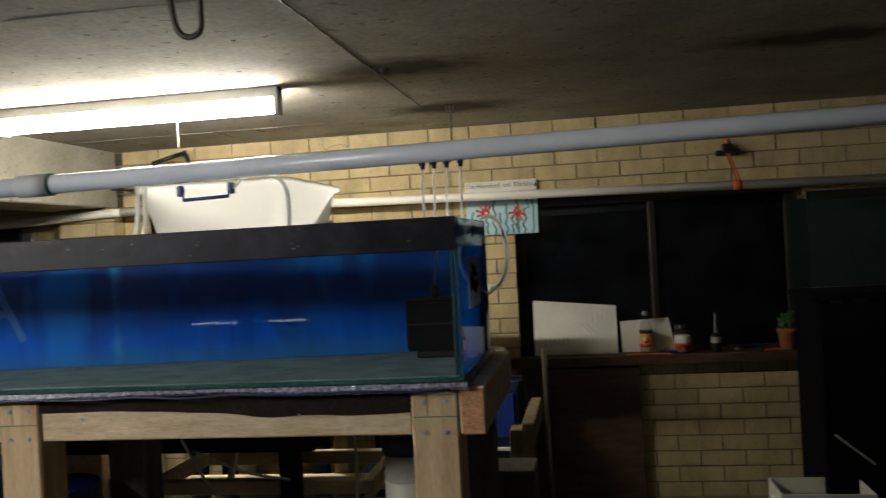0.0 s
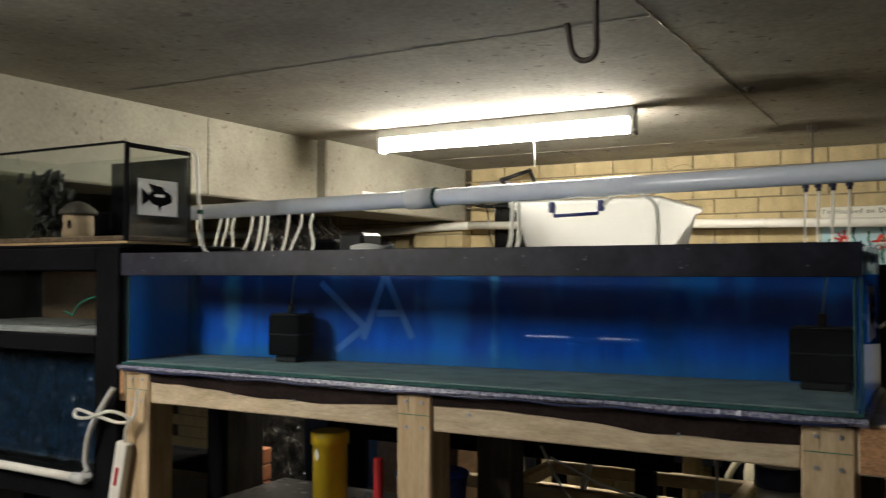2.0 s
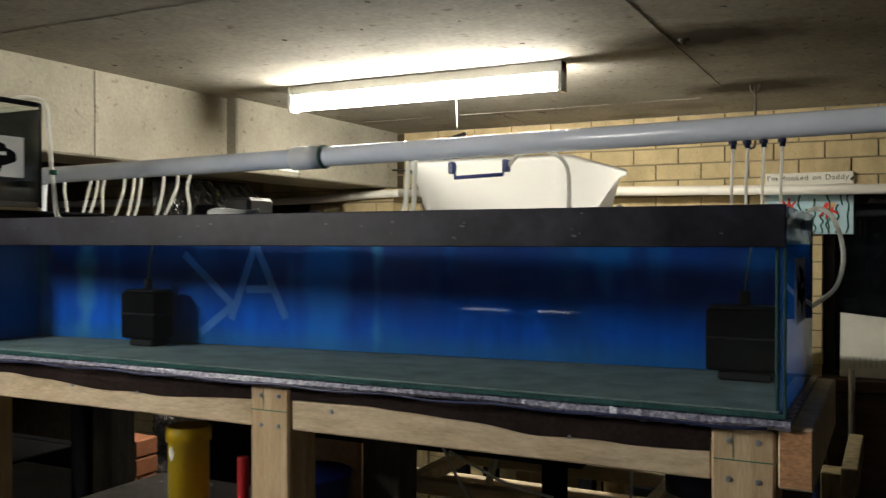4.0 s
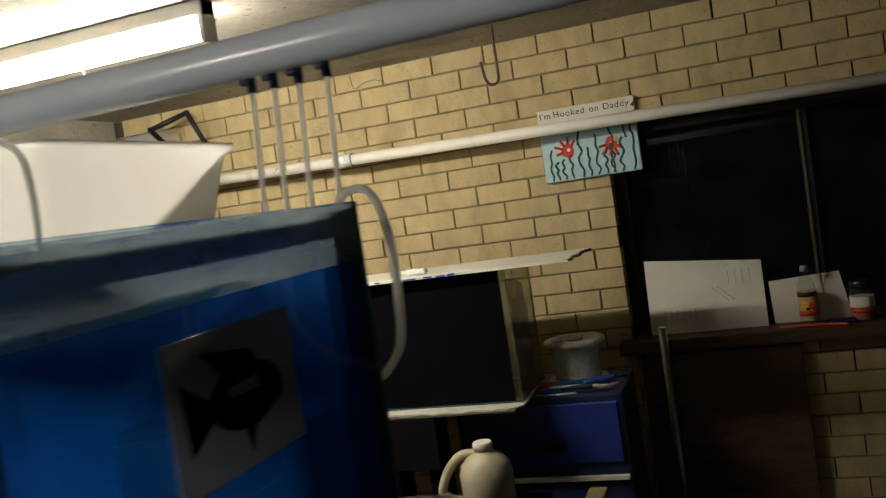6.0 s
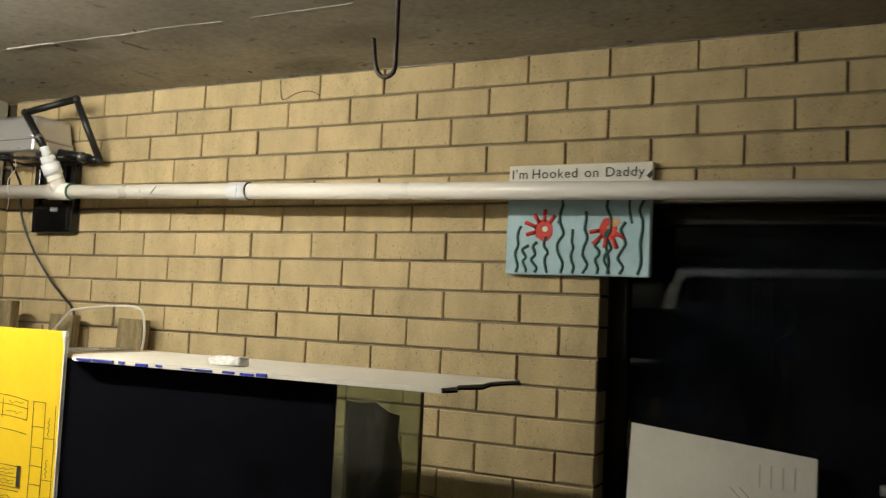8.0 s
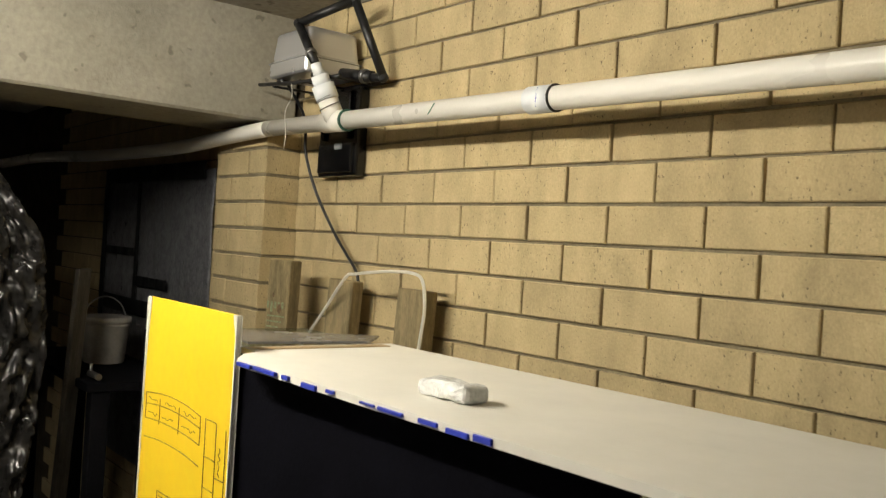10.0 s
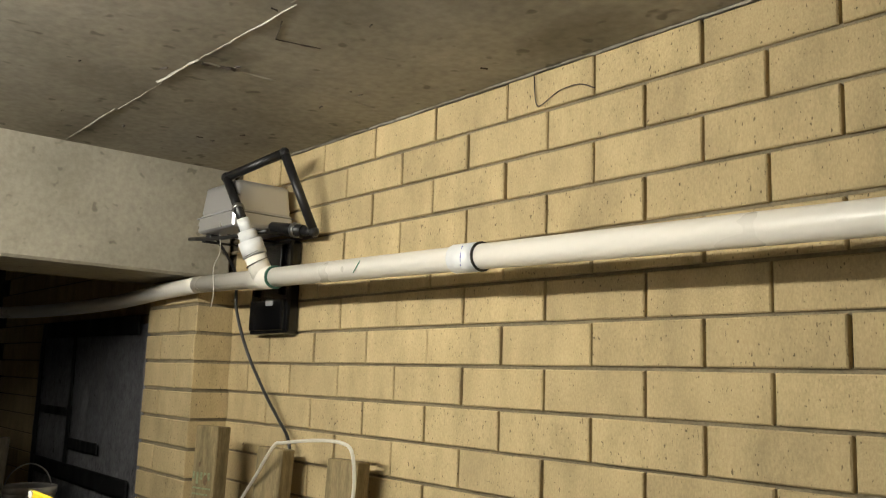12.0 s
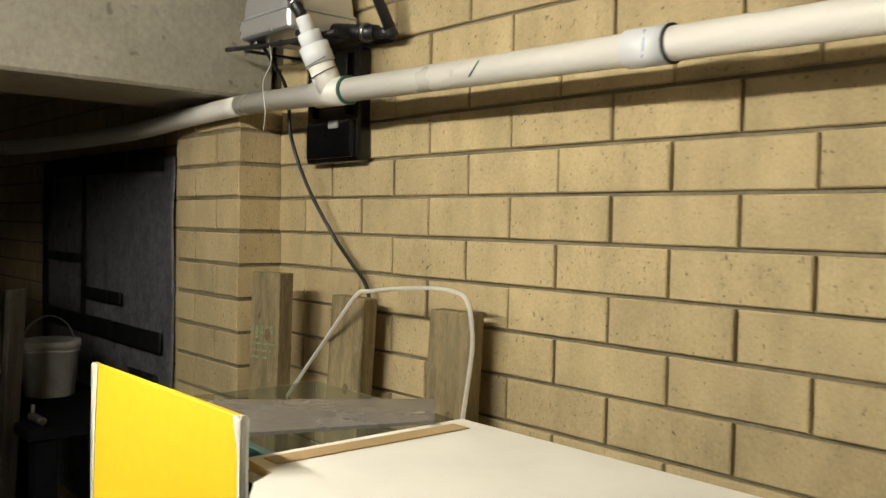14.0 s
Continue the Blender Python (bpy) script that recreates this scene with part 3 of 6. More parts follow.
cpl = part("coupling", sweep([(-1.452, 4.767, zp(-1.452)), (-1.381, 4.767, zp(-1.381))], 0.0285, 22, 0), M_COUP, pw, "white pipe coupling with black marker ticks")
part("ring", sweep([(-1.381, 4.767, zp(-1.381)), (-1.3785, 4.767, zp(-1.38))], 0.0289, 22, 0), M_INK, cpl)
part("tick", sweep([(-1.412, 4.746, zp(-1.41) + 0.020), (-1.408, 4.7385, zp(-1.41)), (-1.414, 4.745, zp(-1.41) - 0.018)], 0.0009, 6, 4), M_BLUEINK, cpl)
tee = part("tee", merge(sweep([(-2.275, 4.768, zp(-2.27)), (-2.165, 4.768, zp(-2.17))], 0.0295, 20, 0), sweep([(-2.222, 4.766, 1.91), (-2.232, 4.745, 1.965)], 0.0285, 18, 0)), M_PVCW, pw)
part("cement_ring", sweep([(-2.165, 4.768, zp(-2.17)), (-2.159, 4.768, zp(-2.16))], 0.0302, 18, 0), M_CEMENT, tee)
part("reducer", merge(sweep([(-2.232, 4.745, 1.965), (-2.240, 4.731, 2.003)], 0.032, 18, 0), sweep([(-2.240, 4.731, 2.003), (-2.245, 4.722, 2.028)], 0.025, 18, 0), sweep([(-2.245, 4.722, 2.028), (-2.252, 4.712, 2.06)], 0.016, 14, 0)), M_COUP, pw)
for i, (x, y, z) in enumerate(((-2.229, 4.752, 1.947), (-2.2335, 4.743, 1.970))):
    part("marker_ring", sweep([(x, y, z), (x - 0.0003, y - 0.0006, z + 0.0012)], 0.0324, 18, 0), M_INK, pw)
part("pencil_mark", sweep([(-1.745, 4.741, zp(-1.74) + 0.012), (-1.77, 4.742, zp(-1.74) - 0.012)], 0.0012, 6, 0), M_TEAL, pw)

# air pump in the corner
pump = thing("air_pump", (-2.40, 4.80, 2.03), "silver cast-metal air pump on a wire bracket", "pump")
bm = box(bmesh.new(), -2.534, -2.322, 4.722, 4.897, 2.090, 2.184, bevel=0.020, seg=4)
for v in bm.verts:
    if v.co.z > 2.15:
        v.co.x = -2.428 + (v.co.x + 2.428) * 0.94
        v.co.y = 4.81 + (v.co.y - 4.81) * 0.94
for f in bm.faces:
    f.smooth = True
part("housing", bm, M_ALU, pump)
part("lower_housing", box(bmesh.new(), -2.54, -2.318, 4.717, 4.90, 2.050, 2.104, bevel=0.014, seg=3), M_ALU, pump)
part("seam", box(bmesh.new(), -2.5415, -2.3165, 4.7155, 4.9005, 2.092, 2.0955, bevel=0.001), M_GREYCYL, pump)
for x in (-2.53, -2.33):
    part("foot", boxed(x, x + 0.03, 4.74, 4.77, 2.036, 2.0505), M_BLACK, pump)
part("outlet", sweep([(-2.322, 4.84, 2.062), (-2.195, 4.862, 2.042)], 0.017, 12, 0), M_BLACK, pump)
part("hose_clip", sweep([(-2.232, 4.855, 2.048), (-2.22, 4.8575, 2.046)], 0.021, 12, 0), M_STEEL, pump)
hose = thing("pump_hose", (-2.25, 4.78, 2.05), "black elbowed rubber hose from pump to pipe", "hose")
corner = [(-2.195, 4.862, 2.042), (-2.148, 4.866, 2.036), (-2.212, 4.80, 2.248), (-2.364, 4.712, 2.188), (-2.252, 4.712, 2.058)]
for a, b in zip(corner, corner[1:]):
    part("hose", sweep([a, b], 0.0125, 12, 0), M_BLACK, hose)
for c in corner[1:4]:
    bm = bmesh.new()
    bmesh.ops.create_icosphere(bm, subdivisions=2, radius=0.0148, matrix=Matrix.Translation(c))
    part("elbow", bm, M_BLACK, hose)
part("clamp", sweep([(-2.277, 4.712, 2.087), (-2.285, 4.712, 2.096)], 0.0165, 12, 0), M_STEEL, hose)
br = thing("pump_bracket", (-2.4, 4.85, 1.99), "black wire bracket fixed on the wall", "bracket")
part("bar", sweep([(-2.66, 4.75, 2.052), (-2.4, 4.742, 2.03), (-2.2, 4.76, 2.03)], 0.006, 8, 4), M_BLACK, br)
part("bar", sweep([(-2.60, 4.90, 2.04), (-2.2, 4.905, 2.035)], 0.006, 8, 0), M_BLACK, br)
for x in (-2.56, -2.4, -2.26):
    part("crossbar", sweep([(x, 4.745, 2.036), (x, 4.905, 2.036)], 0.004, 8, 0), M_BLACK, br)
bb = thing("wall_bracket_plate", (-2.37, 4.9, 1.77), "black moulded plastic plate below the pump", "bracket")
part("plate", box(bmesh.new(), -2.475, -2.262, 4.878, 4.914, 1.772, 2.03, bevel=0.008, seg=2), M_BLKGLOSS, bb)
part("pocket", box(bmesh.new(), -2.462, -2.275, 4.868, 4.88, 1.782, 1.868, bevel=0.006, seg=2), M_BLKGLOSS, bb)
for x_ in (-2.44, -2.30):
    part("rib", box(bmesh.new(), x_ - 0.006, x_ + 0.006, 4.866, 4.878, 1.88, 2.02, bevel=0.003), M_BLKGLOSS, bb)
bb.location.x -= 0.02
part("badge", boxed(-2.385, -2.345, 4.865, 4.869, 1.85, 1.868), M_GREYCYL, bb)

single("black_power_lead", sweep([(-2.50, 4.76, 2.04), (-2.51, 4.83, 1.95), (-2.505, 4.84, 1.84), (-2.46, 4.86, 1.72), (-2.38, 4.885, 1.60), (-2.32, 4.89, 1.545), (-2.245, 4.885, 1.485), (-2.24, 4.888, 1.38), (-2.25, 4.89, 1.15)], 0.0045, 8, 6), M_BLACK, "thin black power lead hanging from the pump", "cable")
single("wire_scrap", sweep([(-1.395, 4.912, 2.286), (-1.391, 4.912, 2.241), (-1.377, 4.910, 2.217), (-1.324, 4.911, 2.237), (-1.273, 4.912, 2.239), (-1.233, 4.912, 2.222)], 0.0012, 6, 5), M_RUST, "thin bent wire caught on the brick wall", "wire")
single("white_lead", sweep([(-2.62, 4.79, 1.02), (-2.50, 4.80, 1.16), (-2.428, 4.80, 1.237), (-2.35, 4.80, 1.313), (-2.251, 4.795, 1.40), (-2.149, 4.785, 1.484), (-2.10, 4.785, 1.497), (-1.965, 4.80, 1.512), (-1.867, 4.80, 1.513), (-1.821, 4.797, 1.496), (-1.804, 4.795, 1.432), (-1.805, 4.79, 1.371), (-1.825, 4.79, 1.255), (-1.85, 4.785, 1.0)], 0.0042, 8, 6), M_TUBING, "white cable draped over the timber offcuts", "cable")
single("wire_scrap", sweep([(-2.44, 4.74, 2.045), (-2.42, 4.735, 1.99), (-2.46, 4.738, 1.95), (-2.445, 4.736, 1.88), (-2.452, 4.736, 1.84)], 0.0012, 6, 5), M_TUBING, "loose white string hanging on the pipe", "string")

# timber offcuts standing against the wall
for x, y, z, lean, m_ in ((-2.50, 4.765, 1.515, -0.012, M_PINEG), (-2.18, 4.81, 1.475, 0.03, M_PINEG), (-1.86, 4.815, 1.472, 0.022, M_PINEG)):
    o = single("timber_offcut", boxed(-0.05, 0.05, -0.022, 0.022, 0, z, bevel=0.003), m_, "weathered pine offcut leaning on the brick wall", "timber", "timber offcuts by the wall")
    o.matrix_basis = Matrix.Translation((x - lean * 3, y + 0.035 - 0.06, 0)) @ Euler((-0.035, lean, 0.18)).to_matrix().to_4x4()
    if x < -2.4:
        marks = [("stamp_bar", boxed(-0.046 + 0.017 * j, -0.035 + 0.017 * j, -0.0228, -0.0221, z - 0.145 - 0.012 * (j % 2), z - 0.125, bevel=0), M_STAMP) for j in range(5)]
        marks += [("stamp_bar", boxed(-0.04, 0.04 - 0.012 * j, -0.0228, -0.0221, z - 0.170 - 0.016 * j, z - 0.165 - 0.016 * j, bevel=0), M_STAMP) for j in range(3)]
        marks += [("knot", flat_shape(blob(0.014, z - 0.145, 0.010, 0.014, 14, 0.1, 4), -0.0229, 0.0006), M_KNOT), ("knot", flat_shape(blob(-0.018, z - 0.105, 0.004, 0.007, 10, 0.2, 2), -0.0222, 0.0006), M_KNOT)]
    else:
        marks = [("knot", flat_shape(blob(0.01, z - 0.20, 0.008, 0.012, 12, 0.1, 6), -0.0222, 0.0006), M_KNOT)]
    for nm, bm_, mm in marks:
        s = part(nm, bm_, mm, None)
        s.parent = o

# ---- tank by the wall ----
tk = thing("wall_tank", (-1.2, 4.29, 0.985), "glass aquarium with a black-backed front, on a white bench", "aquarium")
TX0, TX1, TY0, TY1 = -1.83, -0.588, 4.132, 4.486
part("front_panel", boxed(TX0, TX1 - 0.024, TY0, TY0 + 0.006, 0.915, 1.385, bevel=0.001), M_FRONT, tk, "matt black painted front sheet")
for a in ((TX1 - 0.006, TX1, TY0 + 0.007, TY1, 0.915, 1.385), (TX1 - 0.0235, TX1, TY0, TY0 + 0.006, 0.915, 1.385), (TX0, TX1 - 0.007, TY1 - 0.006, TY1, 0.915, 1.385), (TX0, TX0 + 0.006, TY0 + 0.007, TY1 - 0.007, 0.915, 1.385)):
    no_shadow(part("pane", boxed(*a, bevel=0.0008), G_DIRTY, tk))
part("stuck_sheet", flat_shape([(4.146, 0.93), (4.40, 0.93), (4.405, 1.20), (4.375, 1.255), (4.382, 1.30), (4.33, 1.312), (4.27, 1.338), (4.20, 1.342), (4.146, 1.352)], TX1 - 0.0085, 0.001, "x"), M_SMOKE, tk, "dark grey torn sheet inside the end glass")
part("glass_edge", boxed(TX1 - 0.007, TX1 + 0.0005, TY1 - 0.007, TY1 + 0.001, 0.912, 1.387, bevel=0.001), M_PINEG, tk)
part("glass_bottom", boxed(TX0, TX1, TY0, TY1, 0.9085, 0.9145, bevel=0.001), G_EDGE, tk)
lid = thing("foam_board", (-0.9, 4.27, 1.387), "white foam-board lid with a blue-marked torn edge", "lid")
bm = bmesh.new()
out = [(-1.445, 4.152), (-1.384, 4.148), (-1.366, 4.118), (-1.316, 4.084), (-1.0, 4.0838), (-0.7, 4.0876), (-0.35, 4.092), (-0.345, 4.15), (-0.362, 4.19), (-0.338, 4.26), (-0.352, 4.33), (-0.33, 4.45), (-0.8, 4.455), (-1.45, 4.45)]
lo_, hi_ = [bm.verts.new((x, y, 1.388)) for x, y in out], [bm.verts.new((x, y, 1.398)) for x, y in out]
bm.faces.new(hi_), bm.faces.new(lo_[::-1])
for i in range(len(out)):
    bm.faces.new((lo_[i], lo_[(i + 1) % len(out)], hi_[(i + 1) % len(out)], hi_[i]))
part("board", bm, M_WHITE, lid)
part("tape", boxed(-1.432, -1.404, 4.165, 4.42, 1.3985, 1.3995, bevel=0), M_TAPEB, lid, "strip of brown packing tape")
rnd = random.Random(5)
for a, b in ((-1.305, -1.262), (-1.255, -1.19), (-1.172, -1.155), (-1.12, -1.085), (-1.06, -1.042), (-0.985, -0.955), (-0.948, -0.90), (-0.872, -0.84), (-0.825, -0.79), (-0.782, -0.755)):
    yb = 4.0925 + 0.0126 * ((a + b) / 2 + 0.35)
    part("blue_mark", boxed(a, b, yb - 0.0035, yb + 0.002, 1.3885 + rnd.uniform(0, 0.003), 1.3945 + rnd.uniform(-0.001, 0.002), bevel=0.0005), M_BLUEINK, lid)
part("torn_edge", sweep([(-0.348, 4.093, 1.391), (-0.343, 4.15, 1.389), (-0.361, 4.19, 1.39), (-0.336, 4.26, 1.389), (-0.35, 4.33, 1.39), (-0.328, 4.45, 1.389)], 0.002, 6, 2), M_BLACKM, lid)
bm = bmesh.new()
box(bm, -0.985, -0.895, 4.165, 4.205, 1.399, 1.420, bevel=0.008, seg=3)
bmesh.ops.subdivide_edges(bm, edges=[e for e in bm.edges if e.calc_length() > 0.03], cuts=6)
for v in bm.verts:
    v.co += Vector((0, noise.noise(v.co * 60) * 0.006, noise.noise(v.co * 50 + Vector((3, 0, 0))) * 0.004 if v.co.z > 1.402 else 0))
single("crumpled_wrap", bm, M_CLEARP, "crumpled roll of clear plastic wrap on the lid", "wrap")
bm = bmesh.new()
q = [(-1.78, 4.252, 1.387), (-1.564, 4.222, 1.387), (-1.442, 4.40, 1.400), (-1.56, 4.50, 1.395)]
t_, b_ = [bm.verts.new((x, y, z + 0.004)) for x, y, z in q], [bm.verts.new((x, y, z)) for x, y, z in q]
bm.faces.new(t_), bm.faces.new(b_[::-1])
for i in range(4):
    bm.faces.new((b_[i], b_[(i + 1) % 4], t_[(i + 1) % 4], t_[i]))
single("grey_cover_sheet", bm, M_SMOKE, "shiny smoky-grey plastic sheet covering the tank end", "sheet")

part("glass_strip", boxed(TX0 + 0.02, -1.47, 4.20, 4.212, 1.365, 1.386, bevel=0.001), G_EDGE, tk, "teal glass brace strip")

yc = thing("yellow_card", (-1.58, 4.1100, 0.909), "bright yellow hand-ruled card standing against the tank", "card")
bm = boxed(-1.768, -1.392, 4.1160, 4.1240, 0.909, 1.454, bevel=0.001)
part("card", bm, M_YELLOW, yc)
part("white_edge", flat_shape([(-1.7685, 1.25), (-1.7685, 1.4545), (-1.752, 1.4545), (-1.756, 1.42), (-1.762, 1.36), (-1.765, 1.29)], 4.1158, 0.0012), M_PAPER, yc)
part("white_edge", boxed(-1.773, -1.7688, 4.1140, 4.1260, 1.05, 1.455), M_PAPER, yc)
part("white_edge", flat_shape([(-1.391, 1.410), (-1.391, 1.4545), (-1.402, 1.4545), (-1.398, 1.438), (-1.394, 1.428)], 4.1158, 0.0012), M_PAPER, yc)
part("white_edge", boxed(-1.3915, -1.3895, 4.1150, 4.1245, 0.93, 1.455), M_PAPER, yc)


def pen(pts, r=0.0009):
    part("pen_line", sweep([(x, 4.1154, z) for x, z in pts], r, 5, 3), M_CARDINK, yc)


def scribble(x0, x1, z, seed, h=0.006):
    """A short run of pen strokes, too small to read."""
    r_ = random.Random(seed)
    n_ = max(5, int((x1 - x0) / 0.006))
    pen([(x0 + (x1 - x0) * i / n_, z + r_.uniform(-h, h) * 0.5) for i in range(n_ + 1)], 0.0007)


for z, bow in ((1.281, 0.008), (1.260, 0.006), (1.232, 0.005), (1.198, 0.006)):
    pen([(-1.752, z - bow * 0.6), (-1.69, z + bow * 0.3), (-1.63, z + bow * 0.6), (-1.56, z + bow * 0.3), (-1.502, z - bow * 0.7)])
for x in (-1.752, -1.683, -1.594, -1.503):
    pen([(x, 1.275), (x + 0.001, 1.25), (x, 1.229)])
for i, (x, z) in enumerate(((-1.74, 1.268), (-1.66, 1.271), (-1.575, 1.269), (-1.74, 1.243), (-1.67, 1.245), (-1.58, 1.244))):
    scribble(x, x + 0.045 + 0.006 * (i % 3), z, i)
for x, z0, z1 in ((-1.482, 1.278, 0.925), (-1.440, 1.275, 0.925), (-1.404, 1.272, 0.93)):
    pen([(x, z0), (x + 0.002, (z0 + z1) / 2), (x - 0.001, z1)])
for z in (1.276, 1.215, 1.165, 1.12, 1.075, 1.03, 0.97):
    pen([(-1.483, z), (-1.46, z + 0.001), (-1.440, z)])
for z in (1.19, 1.09):
    pen([(-1.440, z), (-1.404, z + 0.001)])
for i, z in enumerate((1.24, 1.14, 1.05)):
    pen([(-1.424 + 0.004 * math.sin(k * 2.6 + i), z - 0.045 * k / 8) for k in range(9)], 0.0008)
for z in (1.112, 1.085, 1.060):
    pen([(-1.672, z), (-1.59, z + 0.001), (-1.51, z)])
for x in (-1.672, -1.60, -1.51):
    pen([(x, 1.112), (x, 1.060)])
part("black_bar", boxed(-1.524, -1.512, 4.1142, 4.1155, 1.062, 1.115, bevel=0.0003), M_INK, yc)
for i, z in enumerate((1.103, 1.094, 1.076, 1.068)):
    scribble(-1.665, -1.60, z, 20 + i, 0.005)
    scribble(-1.592, -1.535, z, 30 + i, 0.005)
for z in (1.052, 1.030, 1.006, 0.982, 0.958, 0.930):
    pen([(-1.762, z - 0.008), (-1.68, z - 0.002), (-1.60, z), (-1.515, z)])
for i, z in enumerate((1.037, 1.014, 0.990, 0.966, 0.942)):
    for k, x in enumerate((-1.745, -1.665, -1.59)):
        scribble(x, x + 0.05, z, 40 + 3 * i + k)
for x in (-1.68, -1.605):
    pen([(x, 1.045), (x, 0.93)])

bench = thing("tank_bench", (-1.2, 4.3, 0), "dark timber bench under the tank", "bench")
part("top", box(bmesh.new(), -1.95, -0.60, 4.05, 4.55, 0.8945, 0.9025, bevel=0.002), M_GREYW, bench)
for x in (-1.93, -1.28, -0.96):
    for y in (4.08, 4.45):
        part("leg", boxed(x, x + 0.07, y, y + 0.07, 0, 0.894), M_BLACKM, bench)
part("rail", boxed(-1.93, -0.96, 4.10, 4.14, 0.30, 0.36), M_BLACKM, bench)
part("skirt", boxed(-1.95, -0.90, 4.052, 4.062, 0.70, 0.894), M_BLACKM, bench)
bm = bmesh.new()
rnd = random.Random(14)
edge = [(-1.95 + 0.03 * i, 4.058 + rnd.uniform(-0.012, 0.012)) for i in range(46)] + [(-0.575, 4.10), (-0.59, 4.50), (-1.95, 4.50)]
lo_, hi_ = [[bm.verts.new((x, y, z)) for x, y in edge] for z in (0.9027, 0.9082)]
bm.faces.new(hi_), bm.faces.new(lo_[::-1])
for i in range(len(edge)):
    bm.faces.new((lo_[i], lo_[(i + 1) % len(edge)], hi_[(i + 1) % len(edge)], hi_[i]))
single("foam_sheet", bm, M_DULLW, "torn dusty white foam sheet under the tank", "sheet")
single("white_stick", boxed(-1.36, -1.28, 4.068, 4.078, 0.9083, 0.917, bevel=0.001), M_PAPER, "short white plastic stick on the bench edge", "stick")

# blue box with tools and wire spool
bx = thing("blue_crate", (-0.58, 4.42, 0), "dark blue plastic drawer unit with pale trim", "crate")
part("body", box(bmesh.new(), -0.88, -0.26, 4.26, 4.62, 0.0, 0.893, bevel=0.012, seg=2), M_DKBLUE, bx)
part("front_face", boxed(-0.86, -0.28, 4.248, 4.262, 0.64, 0.86, bevel=0.004), M_BLUE, bx)
part("pale_trim", boxed(-0.87, -0.27, 4.243, 4.262, 0.575, 0.592, bevel=0.002), M_WHITE, bx)
part("drawer_pull", boxed(-0.66, -0.48, 4.23, 4.25, 0.69, 0.715, bevel=0.005), M_BLACK, bx)
sp = thing("wire_spool", (-0.445, 4.46, 0.905), "clear-wrapped spool of white wire on the drawer unit", "spool")
part("winding", lathe([(0.088, 0.912), (0.09, 0.93), (0.086, 0.945), (0.091, 0.96), (0.086, 0.975), (0.091, 0.99), (0.087, 1.005), (0.09, 1.02), (0.086, 1.04)], -0.445, 4.46), M_CLEARP, sp, "rows of wire under crinkled wrap")
part("flange", lathe([(0.112, 0.897), (0.115, 0.90), (0.115, 0.909), (0.112, 0.912)], -0.445, 4.46), M_SPOOL, sp)
part("flange", lathe([(0.112, 1.042), (0.117, 1.046), (0.117, 1.056), (0.108, 1.062), (0.085, 1.062), (0.08, 1.056), (0.02, 1.056)], -0.445, 4.46), M_SPOOL, sp)
part("hub", lathe([(0.036, 1.0561), (0.036, 1.060), (0.022, 1.060), (0.02, 1.057)], -0.445, 4.46), M_GREYCYL, sp)
for k in range(14):
    a = 0.9 + k * 0.37
    part("wire_end", sweep([(-0.445 + 0.091 * math.cos(-a), 4.46 + 0.091 * math.sin(-a), 0.915 + 0.008 * k), (-0.445 + 0.0935 * math.cos(-a - 0.5), 4.46 + 0.0935 * math.sin(-a - 0.5), 0.918 + 0.008 * k), (-0.445 + 0.0925 * math.cos(-a - 1.0), 4.46 + 0.0925 * math.sin(-a - 1.0), 0.916 + 0.008 * k)], 0.002, 6, 4), M_CLEARP, sp)
for k in range(6):
    a = k * math.pi / 3
    part("hole", lathe([(0.007, 1.0602), (0.007, 1.0606)], -0.445 + 0.05 * math.cos(a), 4.46 + 0.05 * math.sin(a), 10), M_BLACK, sp)
def hand_tool(x, y, angle, z, grip_m, tip_m, grip, tip, r, label):
    """A gripped tool: a waisted handle with a thinner tip, lying flat."""
    o = thing("hand_tool", (x, y, z), label + " on the drawer unit", "tool", "tools on the drawer unit")
    d = Vector((math.cos(angle), math.sin(angle), 0))
    p = Vector((x, y, z + r))
    part("handle", sweep([p, p + d * grip * 0.3, p + d * grip * 0.7, p + d * grip], r, 10, 3), grip_m, o)
    part("tip", sweep([p + d * (grip + 0.0005), p + d * (grip + tip * 0.5), p + d * (grip + tip)], r * 0.5, 8, 2), tip_m, o)


